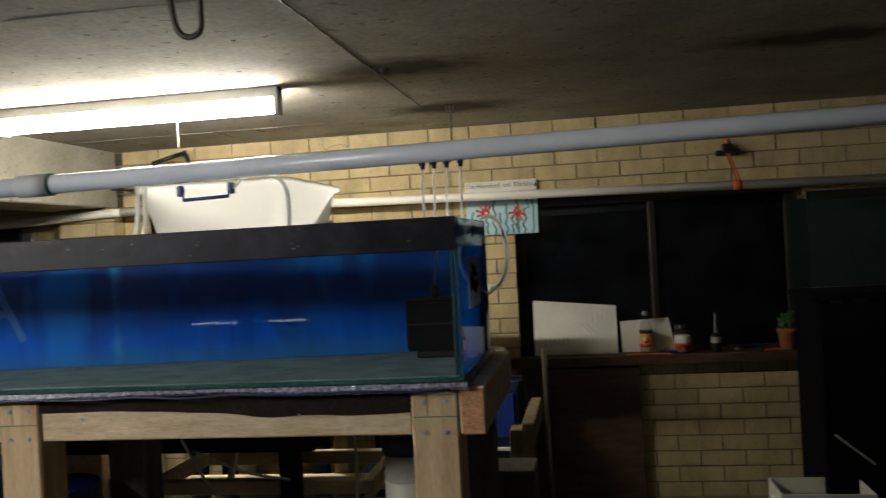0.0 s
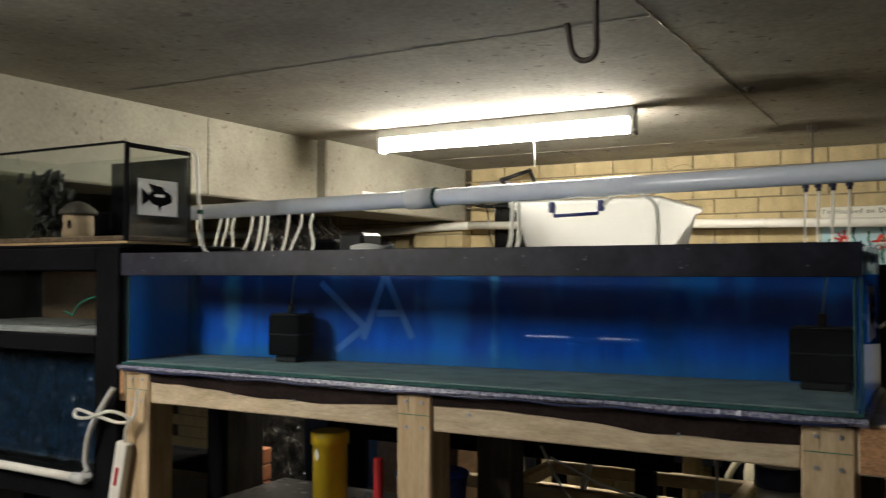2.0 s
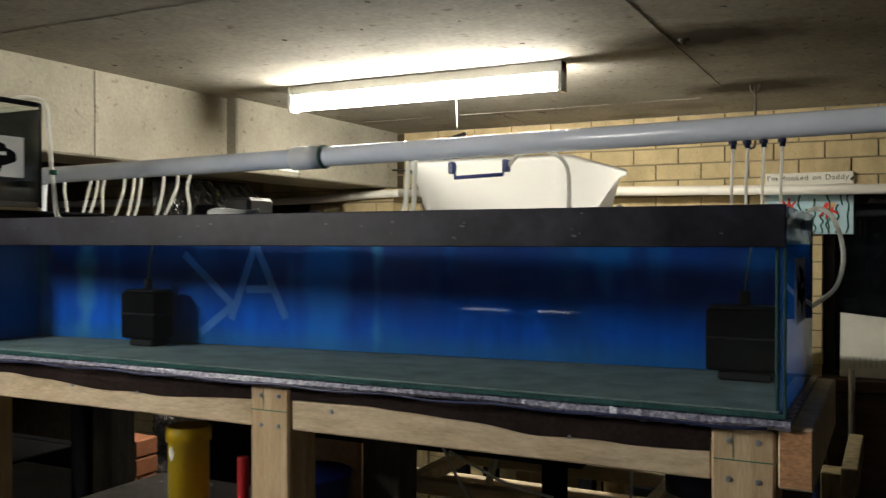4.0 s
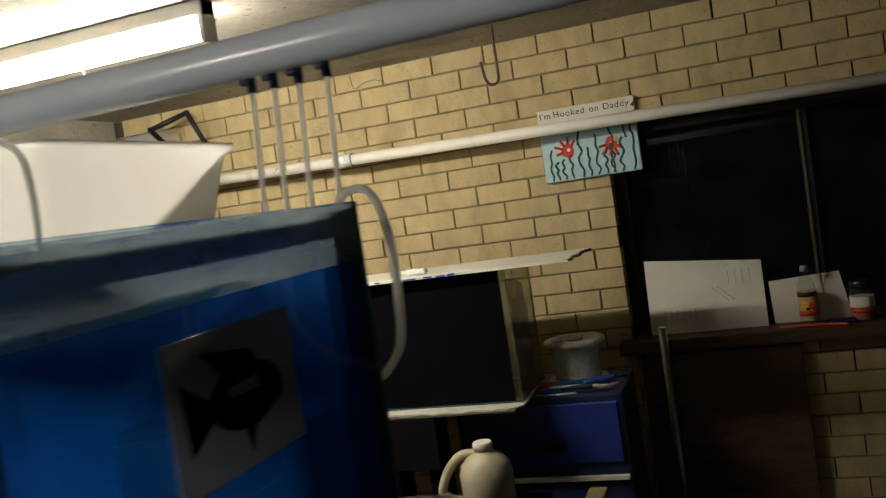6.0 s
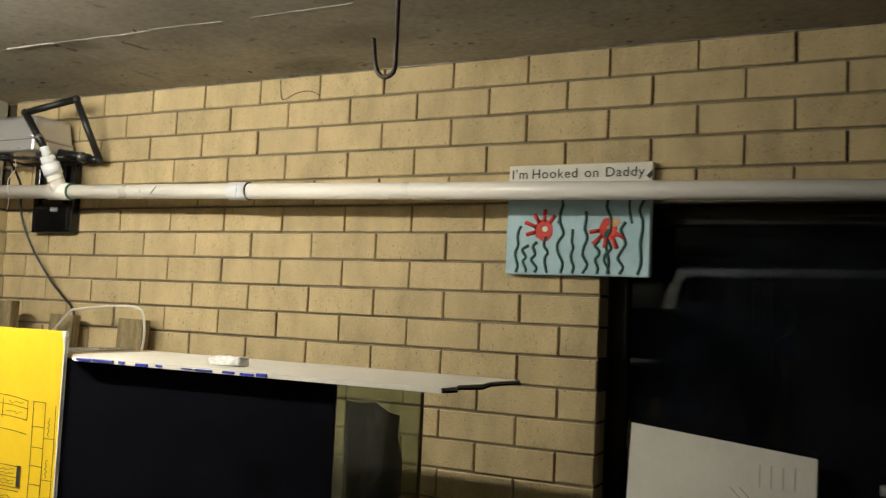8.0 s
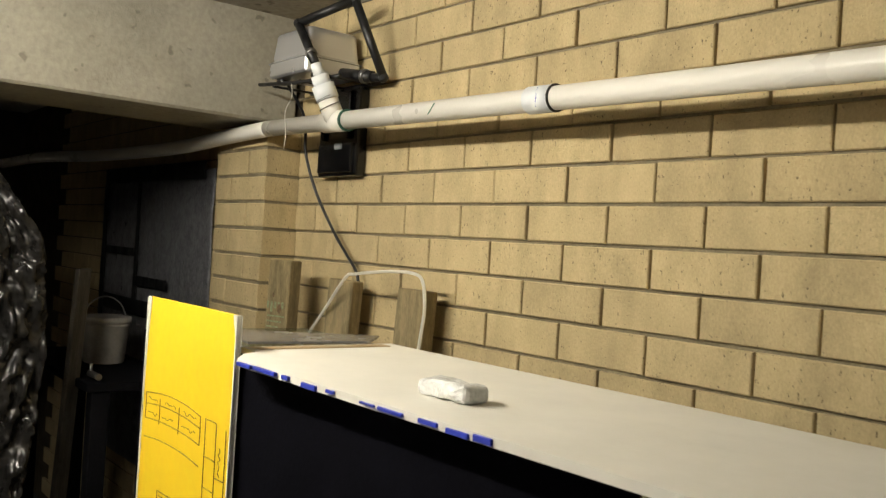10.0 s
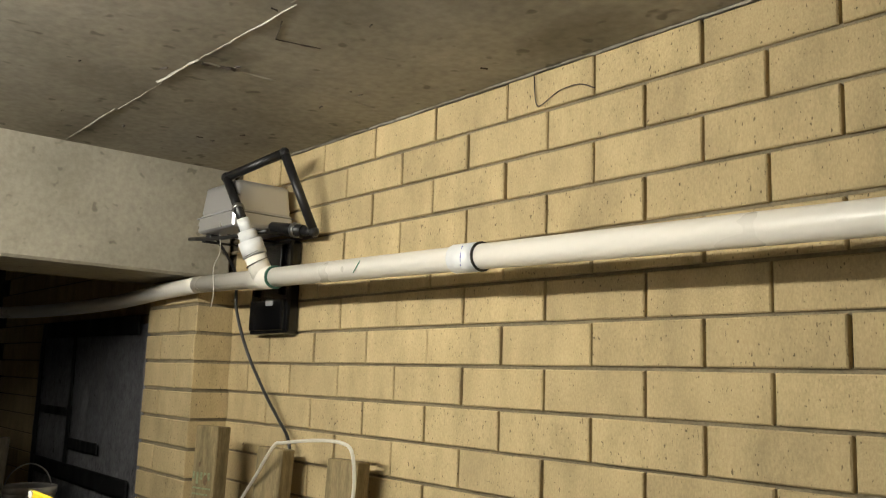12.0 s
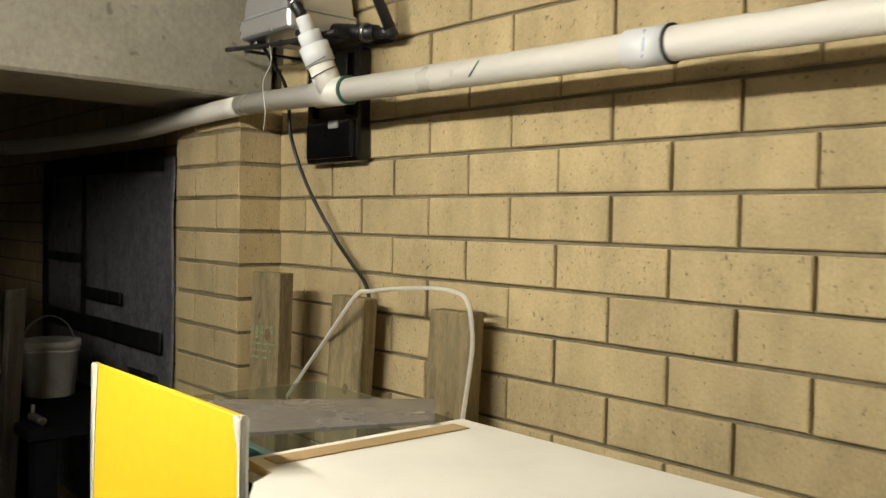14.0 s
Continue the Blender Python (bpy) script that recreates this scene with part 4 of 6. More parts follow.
for x, y, an, z, gm, tm, g_, t_, r, lb in (
        (-0.560, 4.275, 0.10, 0.8945, M_BLUEBR, M_STEEL, 0.12, 0.09, 0.011, "bright blue-handled screwdriver"),
        (-0.565, 4.300, 0.25, 0.8945, M_BLUE, M_STEEL, 0.11, 0.10, 0.012, "dark blue-handled screwdriver"),
        (-0.545, 4.325, -0.08, 0.8945, M_RED, M_STEEL, 0.10, 0.06, 0.013, "red-handled pliers"),
        (-0.575, 4.345, 0.02, 0.9000, M_ORANGE, M_BLACK, 0.07, 0.05, 0.012, "orange-handled cutter"),
        (-0.500, 4.285, 0.32, 0.9170, M_BLUEBR, M_BLUEBR, 0.13, 0.08, 0.008, "slim bright blue file"),
        (-0.470, 4.300, 0.45, 0.8945, M_WHITE, M_GREYCYL, 0.10, 0.07, 0.007, "white plastic tube"),
        (-0.430, 4.278, 0.05, 0.8945, M_GREYCYL, M_STEEL, 0.08, 0.07, 0.007, "grey clip tool"),
        (-0.480, 4.268, -0.02, 0.9090, M_DKBLUE, M_WHITE, 0.12, 0.05, 0.008, "navy marker pen"),
        (-0.400, 4.305, 0.55, 0.9090, M_BLUEBR, M_BLUE, 0.12, 0.05, 0.012, "bright blue cutters"),
        (-0.350, 4.290, 0.75, 0.8945, M_GREYHOSE, M_STEEL, 0.09, 0.05, 0.006, "pale grey pick"),
        (-0.520, 4.262, 0.05, 0.9180, M_PAPER, M_PAPER, 0.12, 0.06, 0.004, "thin white cable tie")):
    hand_tool(x, y, an, z, gm, tm, g_, t_, r, lb)
single("paper_sheet", boxed(-0.58, -0.42, 4.262, 4.30, 0.8935, 0.8945, bevel=0), M_PAPER, "white paper scrap under the tools", "paper")

jug = thing("plastic_jug", (-0.70, 3.92, 0.62), "yellowed white plastic jug with a screw cap and loop handle", "jug")
part("body", lathe([(0.078, 0.62), (0.088, 0.63), (0.090, 0.73), (0.082, 0.765), (0.058, 0.792), (0.034, 0.805), (0.03, 0.81)], -0.69, 3.92), M_JUG, jug)
part("cap", lathe([(0.033, 0.81), (0.033, 0.835), (0.03, 0.838)], -0.69, 3.92, 20), M_WHITE, jug)
part("loop", sweep([(-0.715, 3.915, 0.80), (-0.765, 3.91, 0.797), (-0.805, 3.905, 0.765), (-0.835, 3.90, 0.715), (-0.845, 3.90, 0.67), (-0.81, 3.905, 0.645), (-0.77, 3.91, 0.64)], 0.016, 10, 5), M_JUG, jug)
part("bead", sweep([(-0.69 + 0.0885 * math.cos(k * 0.4), 3.92 + 0.0885 * math.sin(k * 0.4), 0.655) for k in range(17)], 0.002, 6, 2), M_JUG, jug)
single("dark_crate", box(bmesh.new(), -0.95, -0.50, 3.72, 4.03, 0, 0.62, bevel=0.01), M_BLACKM, "dark storage crate under the white jug", "crate")

single("steel_post", sweep([(-0.150, 4.80, 0.0), (-0.150, 4.80, 1.012)], 0.0165, 16, 0), M_STEEL, "bare steel tube standing by the sill", "post")

# ---- on the sill ----
bm = boxed(-0.235, 0.235, -0.003, 0.003, 0, 0.318, bevel=0.001)
for v in bm.verts:
    v.co.z -= 0.10 * max(0.0, v.co.x + 0.235) * (1 if v.co.z > 0.1 else 0.02)
wb = single("white_board", bm, M_PAPER, "white board with faint ruled marks leaning on the window", "board")
wb.matrix_basis = Matrix.Translation((0.025, 4.945, 0.952)) @ Euler((-0.16, 0, 0)).to_matrix().to_4x4() @ Matrix.Translation(wb.location * 0)
for x, z, l_, tilt in [(-0.17 + 0.025 * i, 0.075, 0.05, 0) for i in range(6)] + [(0.1 + 0.028 * i, 0.215, 0.055, 0) for i in range(4)] + [(0.06, 0.15, 0.09, 0.8), (0.085, 0.15, 0.09, 0.8)]:
    s = part("pencil_mark", boxed(-0.001, 0.001, -0.0042, -0.0032, -l_ / 2, l_ / 2, bevel=0), M_GREYCYL, None)
    s.parent = wb
    s.matrix_basis = Matrix.Translation((x, 0, z)) @ Euler((0, -tilt, 0)).to_matrix().to_4x4()
single("propped_paper", flat_shape([(0.285, 0.955), (0.49, 0.952), (0.47, 1.14), (0.278, 1.13)], 4.965, 0.002), M_PAPER, "white paper propped against the dark window", "paper", "papers on the sill")
single("propped_paper", flat_shape([(0.43, 0.953), (0.58, 0.951), (0.545, 1.143), (0.42, 1.135)], 4.972, 0.002), M_PAPER, "white paper propped against the dark window", "paper", "papers on the sill")
bt = thing("sauce_bottle", (0.415, 4.90, 0.95), "clear bottle with an orange printed label on the sill", "bottle")
part("glass", lathe([(0.034, 0.951), (0.036, 0.956), (0.036, 1.09), (0.03, 1.12), (0.015, 1.145), (0.014, 1.175)], 0.415, 4.90), G_CLEAR, bt)
part("cap", lathe([(0.016, 1.165), (0.016, 1.185), (0.014, 1.187)], 0.415, 4.90, 16), M_GREYCYL, bt)
part("label", lathe([(0.0365, 0.985), (0.0368, 0.986), (0.0368, 1.085), (0.0365, 1.086)], 0.415, 4.90), M_TANP, bt)
part("label_bar", lathe([(0.0371, 1.066), (0.0371, 1.085)], 0.415, 4.90), M_BLACK, bt)
for k, (da, z, w_, h_, m_) in enumerate(((-0.3, 1.04, 0.010, 0.012, M_YELLOW), (0.25, 1.03, 0.009, 0.014, M_REDP), (-0.1, 1.018, 0.008, 0.006, M_BLACK), (0.5, 1.05, 0.006, 0.008, M_ORANGE))):
    part("label_patch", flat_shape(blob(0.415 + 0.0368 * math.sin(da), z, w_, h_, 14, 0.15, k), 4.90 - 0.0368 * math.cos(da) + 0.001, 0.0025), m_, bt)
part("label_bar", lathe([(0.0371, 0.99), (0.0371, 1.01)], 0.415, 4.90), M_REDP, bt)
jr = thing("jar", (0.61, 4.90, 0.95), "clear jar of orange flakes with a black lid on the sill", "jar")
no_shadow(part("glass", lathe([(0.04, 0.951), (0.044, 0.957), (0.044, 1.05), (0.038, 1.07), (0.034, 1.075)], 0.61, 4.90), G_CLEAR, jr))
part("flakes", lathe([(0.038, 0.955), (0.041, 0.958), (0.041, 0.998), (0.038, 1.0)], 0.61, 4.90), M_TERRA, jr)
part("label", lathe([(0.0445, 1.005), (0.0448, 1.006), (0.0448, 1.045), (0.0445, 1.046)], 0.61, 4.90), M_PAPER, jr)
part("label_bar", lathe([(0.0451, 0.985), (0.0451, 1.003)], 0.61, 4.90), M_REDP, jr)
part("lid", lathe([(0.037, 1.0755), (0.039, 1.078), (0.039, 1.105), (0.035, 1.109)], 0.61, 4.90), M_BLACK, jr)
db = thing("dropper_bottle", (0.79, 4.90, 0.95), "small dropper bottle with a pale band on the sill", "bottle")
part("body", lathe([(0.026, 0.951), (0.028, 0.956), (0.028, 1.02), (0.02, 1.045), (0.009, 1.055)], 0.79, 4.90, 20), M_BLACK, db)
part("band", lathe([(0.0285, 1.0), (0.0287, 1.001), (0.0287, 1.03), (0.0285, 1.031)], 0.79, 4.90, 20), M_SHEET, db)
part("dropper", lathe([(0.009, 1.055), (0.008, 1.06), (0.006, 1.15), (0.004, 1.165)], 0.79, 4.90, 12), M_GREYCYL, db)
pot = thing("potted_succulent", (1.17, 4.91, 0.95), "small succulent in a terracotta pot on the sill", "plant")
part("pot", lathe([(0.038, 0.951), (0.04, 0.953), (0.052, 1.04), (0.057, 1.042), (0.058, 1.065), (0.05, 1.066), (0.045, 1.05)], 1.17, 4.91), M_TERRA, pot)
bm = bmesh.new()
rnd = random.Random(21)
for i in range(46):
    a, tl, r = rnd.uniform(0, 6.28), rnd.uniform(0.1, 1.1), rnd.uniform(0.0, 0.04)
    lf = bmesh.ops.create_icosphere(bm, subdivisions=1, radius=1)["verts"]
    m = Matrix.Translation((1.17 + r * math.cos(a), 4.91 + r * math.sin(a), 1.07 + rnd.uniform(0, 0.07))) @ Euler((0, tl, a)).to_matrix().to_4x4() @ Matrix.Diagonal((0.006, 0.009, 0.022, 1))
    bmesh.ops.transform(bm, matrix=m, verts=lf)
part("leaves", bm, M_LEAF, pot)
cord = single("orange_rope", sweep([(0.30, 4.862, 0.954), (0.38, 4.855, 0.956), (0.42, 4.86, 0.955), (0.50, 4.85, 0.954), (0.545, 4.83, 0.953)], 0.005, 8, 5), M_ORANGE, "orange cord lying on the sill", "cord")
single("orange_peg", sweep([(1.04, 4.86, 0.956), (1.1, 4.868, 0.957), (1.14, 4.862, 0.956)], 0.006, 8, 4), M_ORANGE, "orange plastic strip lying on the sill", "strip")
single("glass_bead", lathe([(0.008, 0.951), (0.016, 0.955), (0.018, 0.963), (0.013, 0.972), (0.006, 0.974)], 0.90, 4.89, 14), M_STEEL, "small shiny cap lying on the sill", "cap")
single("dark_cloth", box(bmesh.new(), 0.48, 0.58, 4.86, 4.90, 0.951, 0.968, bevel=0.006, seg=2), M_DKBLUE, "dark blue cloth scrap on the sill", "cloth")

# painted sign on the wall
art = thing("painted_canvas", (-0.35, 4.89, 1.66), "pale blue child's canvas with red prints and green weed", "picture")
part("canvas", boxed(-0.556, -0.148, 4.888, 4.912, 1.658, 1.885, bevel=0.003), M_CANVAS, art)
rnd = random.Random(4)
for x, h in ((-0.52, 0.13), (-0.497, 0.075), (-0.472, 0.085), (-0.437, 0.10), (-0.398, 0.19), (-0.36, 0.12), (-0.325, 0.17), (-0.29, 0.09), (-0.262, 0.12), (-0.225, 0.14), (-0.175, 0.20), (-0.26, 0.21)):
    pts = [(x + rnd.uniform(-0.006, 0.006) + 0.006 * math.sin(i * 1.9), 4.8872, 1.664 + h * i / 7) for i in range(8)]
    part("weed_stroke", sweep(pts, 0.0042, 6, 3), M_WEED, art)
part("weed_stroke", sweep([(-0.396, 4.8872, 1.885), (-0.392, 4.8872, 1.85), (-0.404, 4.8872, 1.80)], 0.0035, 6, 3), M_WEED, art)
part("weed_stroke", sweep([(-0.205, 4.8872, 1.885), (-0.206, 4.8872, 1.84), (-0.198, 4.8872, 1.80)], 0.0035, 6, 3), M_WEED, art)
for cx, cz, turn, sd in ((-0.445, 1.782, 0.0, 3), (-0.262, 1.785, 2.4, 8)):
    part("red_print", flat_shape(blob(cx, cz, 0.027, 0.03, 18, 0.12, sd), 4.888, 0.0012), M_REDP, art)
    for k in range(5):
        a = turn + 0.9 + k * 0.62
        dx, dz = math.cos(a), math.sin(a)
        part("red_dab", sweep([(cx + dx * 0.024, 4.8874, cz + dz * 0.024), (cx + dx * (0.052 + 0.006 * (k % 2)), 4.8874, cz + dz * (0.052 + 0.006 * (k % 2)))], 0.0055, 8, 0), M_REDP, art)
    part("pale_dab", flat_shape(blob(cx + 0.004, cz + 0.003, 0.008, 0.008, 12), 4.8866, 0.0008), M_TANP if sd == 8 else M_PAPER, art)
part("tan_dab", flat_shape(blob(-0.243, 1.802, 0.014, 0.012, 14, 0.1, 5), 4.8862, 0.0008), M_TANP, art)
sg = thing("sign_strip", (-0.35, 4.89, 1.91), "white hand-lettered strip reading I'm Hooked on Daddy", "sign")
part("strip", boxed(-0.556, -0.147, 4.892, 4.912, 1.905, 1.966, bevel=0.002), M_PAPER, sg)


def lettering(name, text, size, x, y, z, material, parent, rot=(math.pi / 2, 0, 0), depth=0.0006):
    cu = bpy.data.curves.new(name, "FONT")
    cu.body, cu.size, cu.extrude, cu.space_character = text, size, depth, 1.12
    tmp = bpy.data.objects.new(name, cu)
    scene.collection.objects.link(tmp)
    bpy.context.view_layer.update()
    me = bpy.data.meshes.new_from_object(tmp.evaluated_get(bpy.context.evaluated_depsgraph_get()))
    bpy.data.objects.remove(tmp)
    me.materials.append(material)
    ob = new(name, me)
    ob.parent = parent
    ob.matrix_basis = Matrix.Translation(Vector((x, y, z)) - where(parent)) @ Euler(rot).to_matrix().to_4x4()
    return ob


for word, xw in (("I'm", -0.548), ("Hooked", -0.488), ("on", -0.335), ("Daddy", -0.277)):
    lettering("lettering", word, 0.0375, xw, 4.8908, 1.928, M_INK, sg)
part("dark_corner", flat_shape([(-0.165, 1.928), (-0.147, 1.945), (-0.147, 1.93), (-0.155, 1.92)], 4.892, 0.0012), M_INK, sg)

# clamp with orange strap on the pipe
cl = thing("strap_clip", (0.90, 4.8, 1.86), "black spring clip holding an orange strap on the wall", "clip")
part("clip", boxed(0.835, 0.965, 4.86, 4.90, 2.02, 2.05, bevel=0.006), M_BLACK, cl)
part("clip_jaw", boxed(0.868, 0.925, 4.85, 4.895, 2.04, 2.085, bevel=0.008), M_BLACK, cl)
part("strap", slat((0.888, 4.873, 2.115), (0.885, 4.87, 2.03), 0.024, 0.003, 0.0005), M_ORANGE, cl)
part("strap", slat((0.893, 4.86, 2.03), (0.918, 4.738, 1.875), 0.010, 0.003, 0.0005), M_ORANGE, cl)
part("strap", slat((0.905, 4.86, 2.03), (0.935, 4.738, 1.875), 0.010, 0.003, 0.0005), M_ORANGE, cl)
part("strap_loop", sweep([(0.905, 4.765, 1.853), (0.945, 4.765, 1.853)], 0.0285, 16, 0), M_ORANGE, cl)

# ceiling hooks
for x, y, zb, rr, th in ((-0.645, 1.54, 2.066, 0.026, 0.0065), (-0.525, 4.12, 2.02, 0.022, 0.005)):
    h = thing("ceiling_hook", (x, y, CEIL), "dark rusty steel hook hanging from the concrete ceiling", "hook", "ceiling hooks")
    part("shank", sweep([(x + rr, y, CEIL + 0.005), (x + rr, y, zb + 0.07), (x + rr * 0.98, y, zb + 0.02), (x + rr * 0.5, y, zb + 0.003), (x - rr * 0.4, y, zb + 0.003), (x - rr * 1.1, y, zb + 0.025), (x - rr * 1.5, y, zb + 0.085)], th, 10, 6), M_RUST, h)
    part("eye", sweep([(x + rr - 0.02, y, CEIL + 0.004), (x + rr - 0.015, y, CEIL - 0.03), (x + rr + 0.015, y, CEIL - 0.03), (x + rr + 0.02, y, CEIL + 0.004)], 0.004, 8, 5), M_RUST, h)
h = single("ceiling_bolt", lathe([(0.02, CEIL + 0.002), (0.018, CEIL - 0.008), (0.008, CEIL - 0.01), (0.007, CEIL - 0.02)], -0.60, 3.13, 14), M_RUST, "rusted bolt stub in the stained ceiling", "bolt")


# ---- fluorescent batten ----
def batten(x0, x1, y, tube_m, length_label):
    o = thing("fluorescent_batten", ((x0 + x1) / 2, y, CEIL), length_label, "ceiling light", "ceiling lights")
    part("body", box(bmesh.new(), x0, x1, y - 0.03, y + 0.03, CEIL - 0.045, CEIL - 0.001, bevel=0.004), M_BATTEN, o)
    bm = sweep([(x0 + 0.02, y, CEIL - 0.082), (x1 - 0.02, y, CEIL - 0.082)], 0.026, 16, 0)
    part("tube", bm, tube_m, o, "glowing warm-white tube")
    for xa in (x0, x1 - 0.018):
        part("end_cap", box(bmesh.new(), xa, xa + 0.018, y - 0.033, y + 0.033, CEIL - 0.115, CEIL - 0.001, bevel=0.003), M_BATTEN, o)
    return o


batten(-2.318, -1.072, 3.285, M_TUBE, "lit fluorescent batten screwed to the concrete ceiling")
aisle = batten(-2.923, -1.677, -0.05, M_TUBEB, "lit fluorescent batten over the aisle before the racks")
aisle.rotation_euler = (0, 0, math.pi / 2)
single("pull_cord", sweep([(-1.53, 3.30, 2.24), (-1.531, 3.31, 2.13), (-1.53, 3.31, 2.075)], 0.0018, 8, 3), M_TUBING, "short white pull cord below the light", "cord")

# ---- six-foot tank on its timber stand ----
def lathe_y(x, y, z, r):
    """A domed screw head facing -y."""
    return merge(sweep([(x, y, z), (x, y - 0.0018, z)], r, 12, 0), sweep([(x, y - 0.0018, z), (x, y - 0.003, z)], r * 0.62, 12, 0))



AX0, AX1, AY0, AY1, AZ0, AZ1 = -1.968, -0.110, 1.465, 1.938, 1.362, 1.668
st = thing("tank_stand", (-1.04, 1.7, 0), "bolted treated-pine tank stand with six posts", "stand")
for x in (-1.957, -1.072, -0.213):
    p = part("post", boxed(x, x + 0.09, 1.47, 1.56, 0, 1.343, bevel=0.004), M_PINEV, st)
    for dx in (0.025, 0.066):
        for z in (1.325, 1.268):
            part("bolt", lathe_y(x + dx, 1.4705, z, 0.0048), M_SCREW, p)
# back posts, back rail and bearers take a darker grey than the front
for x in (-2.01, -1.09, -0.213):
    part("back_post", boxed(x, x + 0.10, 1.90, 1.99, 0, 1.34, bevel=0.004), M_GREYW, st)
for a, b in ((-1.866, -1.073), (-0.981, -0.214)):
    r = part("front_rail", boxed(a, b, 1.477, 1.515, 1.262, 1.320, bevel=0.003), M_PINE, st)
    for x in ((a + 0.30, b - 0.3) if a < -1.5 else (a + 0.09, b - 0.22)):
        part("bolt", lathe_y(x, 1.4775, 1.305, 0.0048), M_SCREW, r)
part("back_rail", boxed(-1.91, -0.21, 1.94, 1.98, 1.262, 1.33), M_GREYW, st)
for x in (-2.008, -0.120):
    e_ = part("end_rail", boxed(x, x + 0.048, 1.468, 1.99, 1.262, 1.352, bevel=0.003), M_PINE, st)
    part("end_grain", boxed(x + 0.003, x + 0.045, 1.4672, 1.4678, 1.266, 1.348, bevel=0), M_ENDGRAIN, e_, "pinkish sawn end grain")
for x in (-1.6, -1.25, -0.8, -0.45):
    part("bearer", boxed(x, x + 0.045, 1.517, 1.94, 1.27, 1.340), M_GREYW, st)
part("packing_board", boxed(-1.866, -0.215, 1.496, 1.516, 1.3205, 1.3445, bevel=0.002), M_BROWN, st, "dark brown packing board under the mat")
for x in (-1.957, -1.072, -0.213):
    part("pencil_line", boxed(x + 0.003, x + 0.087, 1.4690, 1.4697, 1.296, 1.2975, bevel=0), M_TEAL, st)
    part("pencil_line", boxed(x + 0.030, x + 0.0312, 1.4690, 1.4697, 1.299, 1.340, bevel=0), M_STAMP, st)
part("low_rail", boxed(-1.91, -0.2, 1.56, 1.60, 0.42, 0.49), M_PINEG, st)

bm = bmesh.new()
rnd = random.Random(2)
prev = None
n = 150
for i in range(n + 1):
    x = AX0 - 0.008 + (AX1 - AX0 + 0.016) * i / n
    sag = 0.006 * math.sin(x * 7) + 0.006 * noise.noise(Vector((x * 6, 0, 0))) - (0.008 if -1.9 < x < -0.2 else 0)
    zt, zb = AZ0 - 0.001, 1.3520 + 0.6 * min(0.0, sag) - 0.002 * rnd.random()
    yy = 1.458 - 0.004 * rnd.random()
    row = [bm.verts.new((x, 1.96, zt)), bm.verts.new((x, yy + 0.004, zt)), bm.verts.new((x, yy, (zt + zb) / 2)), bm.verts.new((x, yy + 0.006, zb)), bm.verts.new((x, 1.96, 1.3455))]
    if prev:
        for k in range(5):
            bm.faces.new((prev[k], prev[(k + 1) % 5], row[(k + 1) % 5], row[k]))
    else:
        bm.faces.new(row)
    prev = row
bm.faces.new(prev[::-1])
drape = bmesh.new()
prev = None
for i in range(111):
    x = -1.866 + 1.65 * i / 110
    zb = 1.312 + 0.010 * math.sin(x * 6.1 + 0.6) + 0.006 * noise.noise(Vector((x * 9, 1, 4)))
    row = [drape.verts.new(p) for p in ((x, 1.4752, 1.3465), (x, 1.4738, (1.3465 + zb) / 2), (x, 1.4748, zb), (x, 1.4762, zb), (x, 1.4764, 1.3465))]
    if prev:
        for k in range(5):
            drape.faces.new((prev[k], prev[(k + 1) % 5], row[(k + 1) % 5], row[k]))
    else:
        drape.faces.new(row)
    prev = row
drape.faces.new(prev[::-1])
fo = thing("foam_underlay", (-1.04, 1.7, 1.345), "crumpled bubble-foam mat between tank and stand", "mat")
part("mat", bm, M_FOAM, fo)
part("sagging_edge", drape, M_DRAPE, fo, "dark brown sagging lining")
part("piping", sweep([(AX0 + 0.02 + 0.0605 * i, 1.4545 + 0.0015 * math.sin(i * 2.3), 1.3485 + 0.002 * math.sin(i * 1.7)) for i in range(31)], 0.0026, 6, 3), M_DKBLUE, fo, "navy bound lower edge")

bt_ = thing("long_aquarium", (-1.04, 1.7, AZ0), "six-foot glass aquarium with black rim and blue backing", "aquarium")
for a in ((AX0, AX1, AY0, AY0 + 0.008, AZ0 + 0.008, AZ1), (AX0, AX0 + 0.008, AY0 + 0.009, AY1 - 0.009, AZ0 + 0.008, AZ1)):
    no_shadow(part("pane", boxed(*a, bevel=0.0008), G_TANK, bt_))
no_shadow(part("end_pane", boxed(AX1 - 0.008, AX1, AY0 + 0.009, AY1 - 0.009, AZ0 + 0.008, AZ1, bevel=0.0008), G_SIDE, bt_, "end glass with the water's blue glow put in its film"))
part("base_pane", boxed(AX0, AX1, AY0, AY1, AZ0, AZ0 + 0.0075, bevel=0.001), G_EDGE, bt_, "green-edged base glass")
bm = bmesh.new()
lo_, hi_ = [[bm.verts.new((x, y, z)) for x, y in ((AX0 + 0.010, 1.705), (AX1 - 0.010, 1.865), (AX1 - 0.010, 1.926), (AX0 + 0.010, 1.926))] for z in (AZ0 + 0.012, AZ1 - 0.004)]
bm.faces.new(lo_[::-1]), bm.faces.new(hi_)
for i in range(4):
    bm.faces.new((lo_[i], lo_[(i + 1) % 4], hi_[(i + 1) % 4], hi_[i]))
part("backing", bm, M_BACK, bt_, "streaked blue backing with rim shade and through-light painted in")
part("back_pane", boxed(AX0, AX1, AY1 - 0.0085, AY1, AZ0 + 0.008, AZ1, bevel=0.001), G_EDGE, bt_)
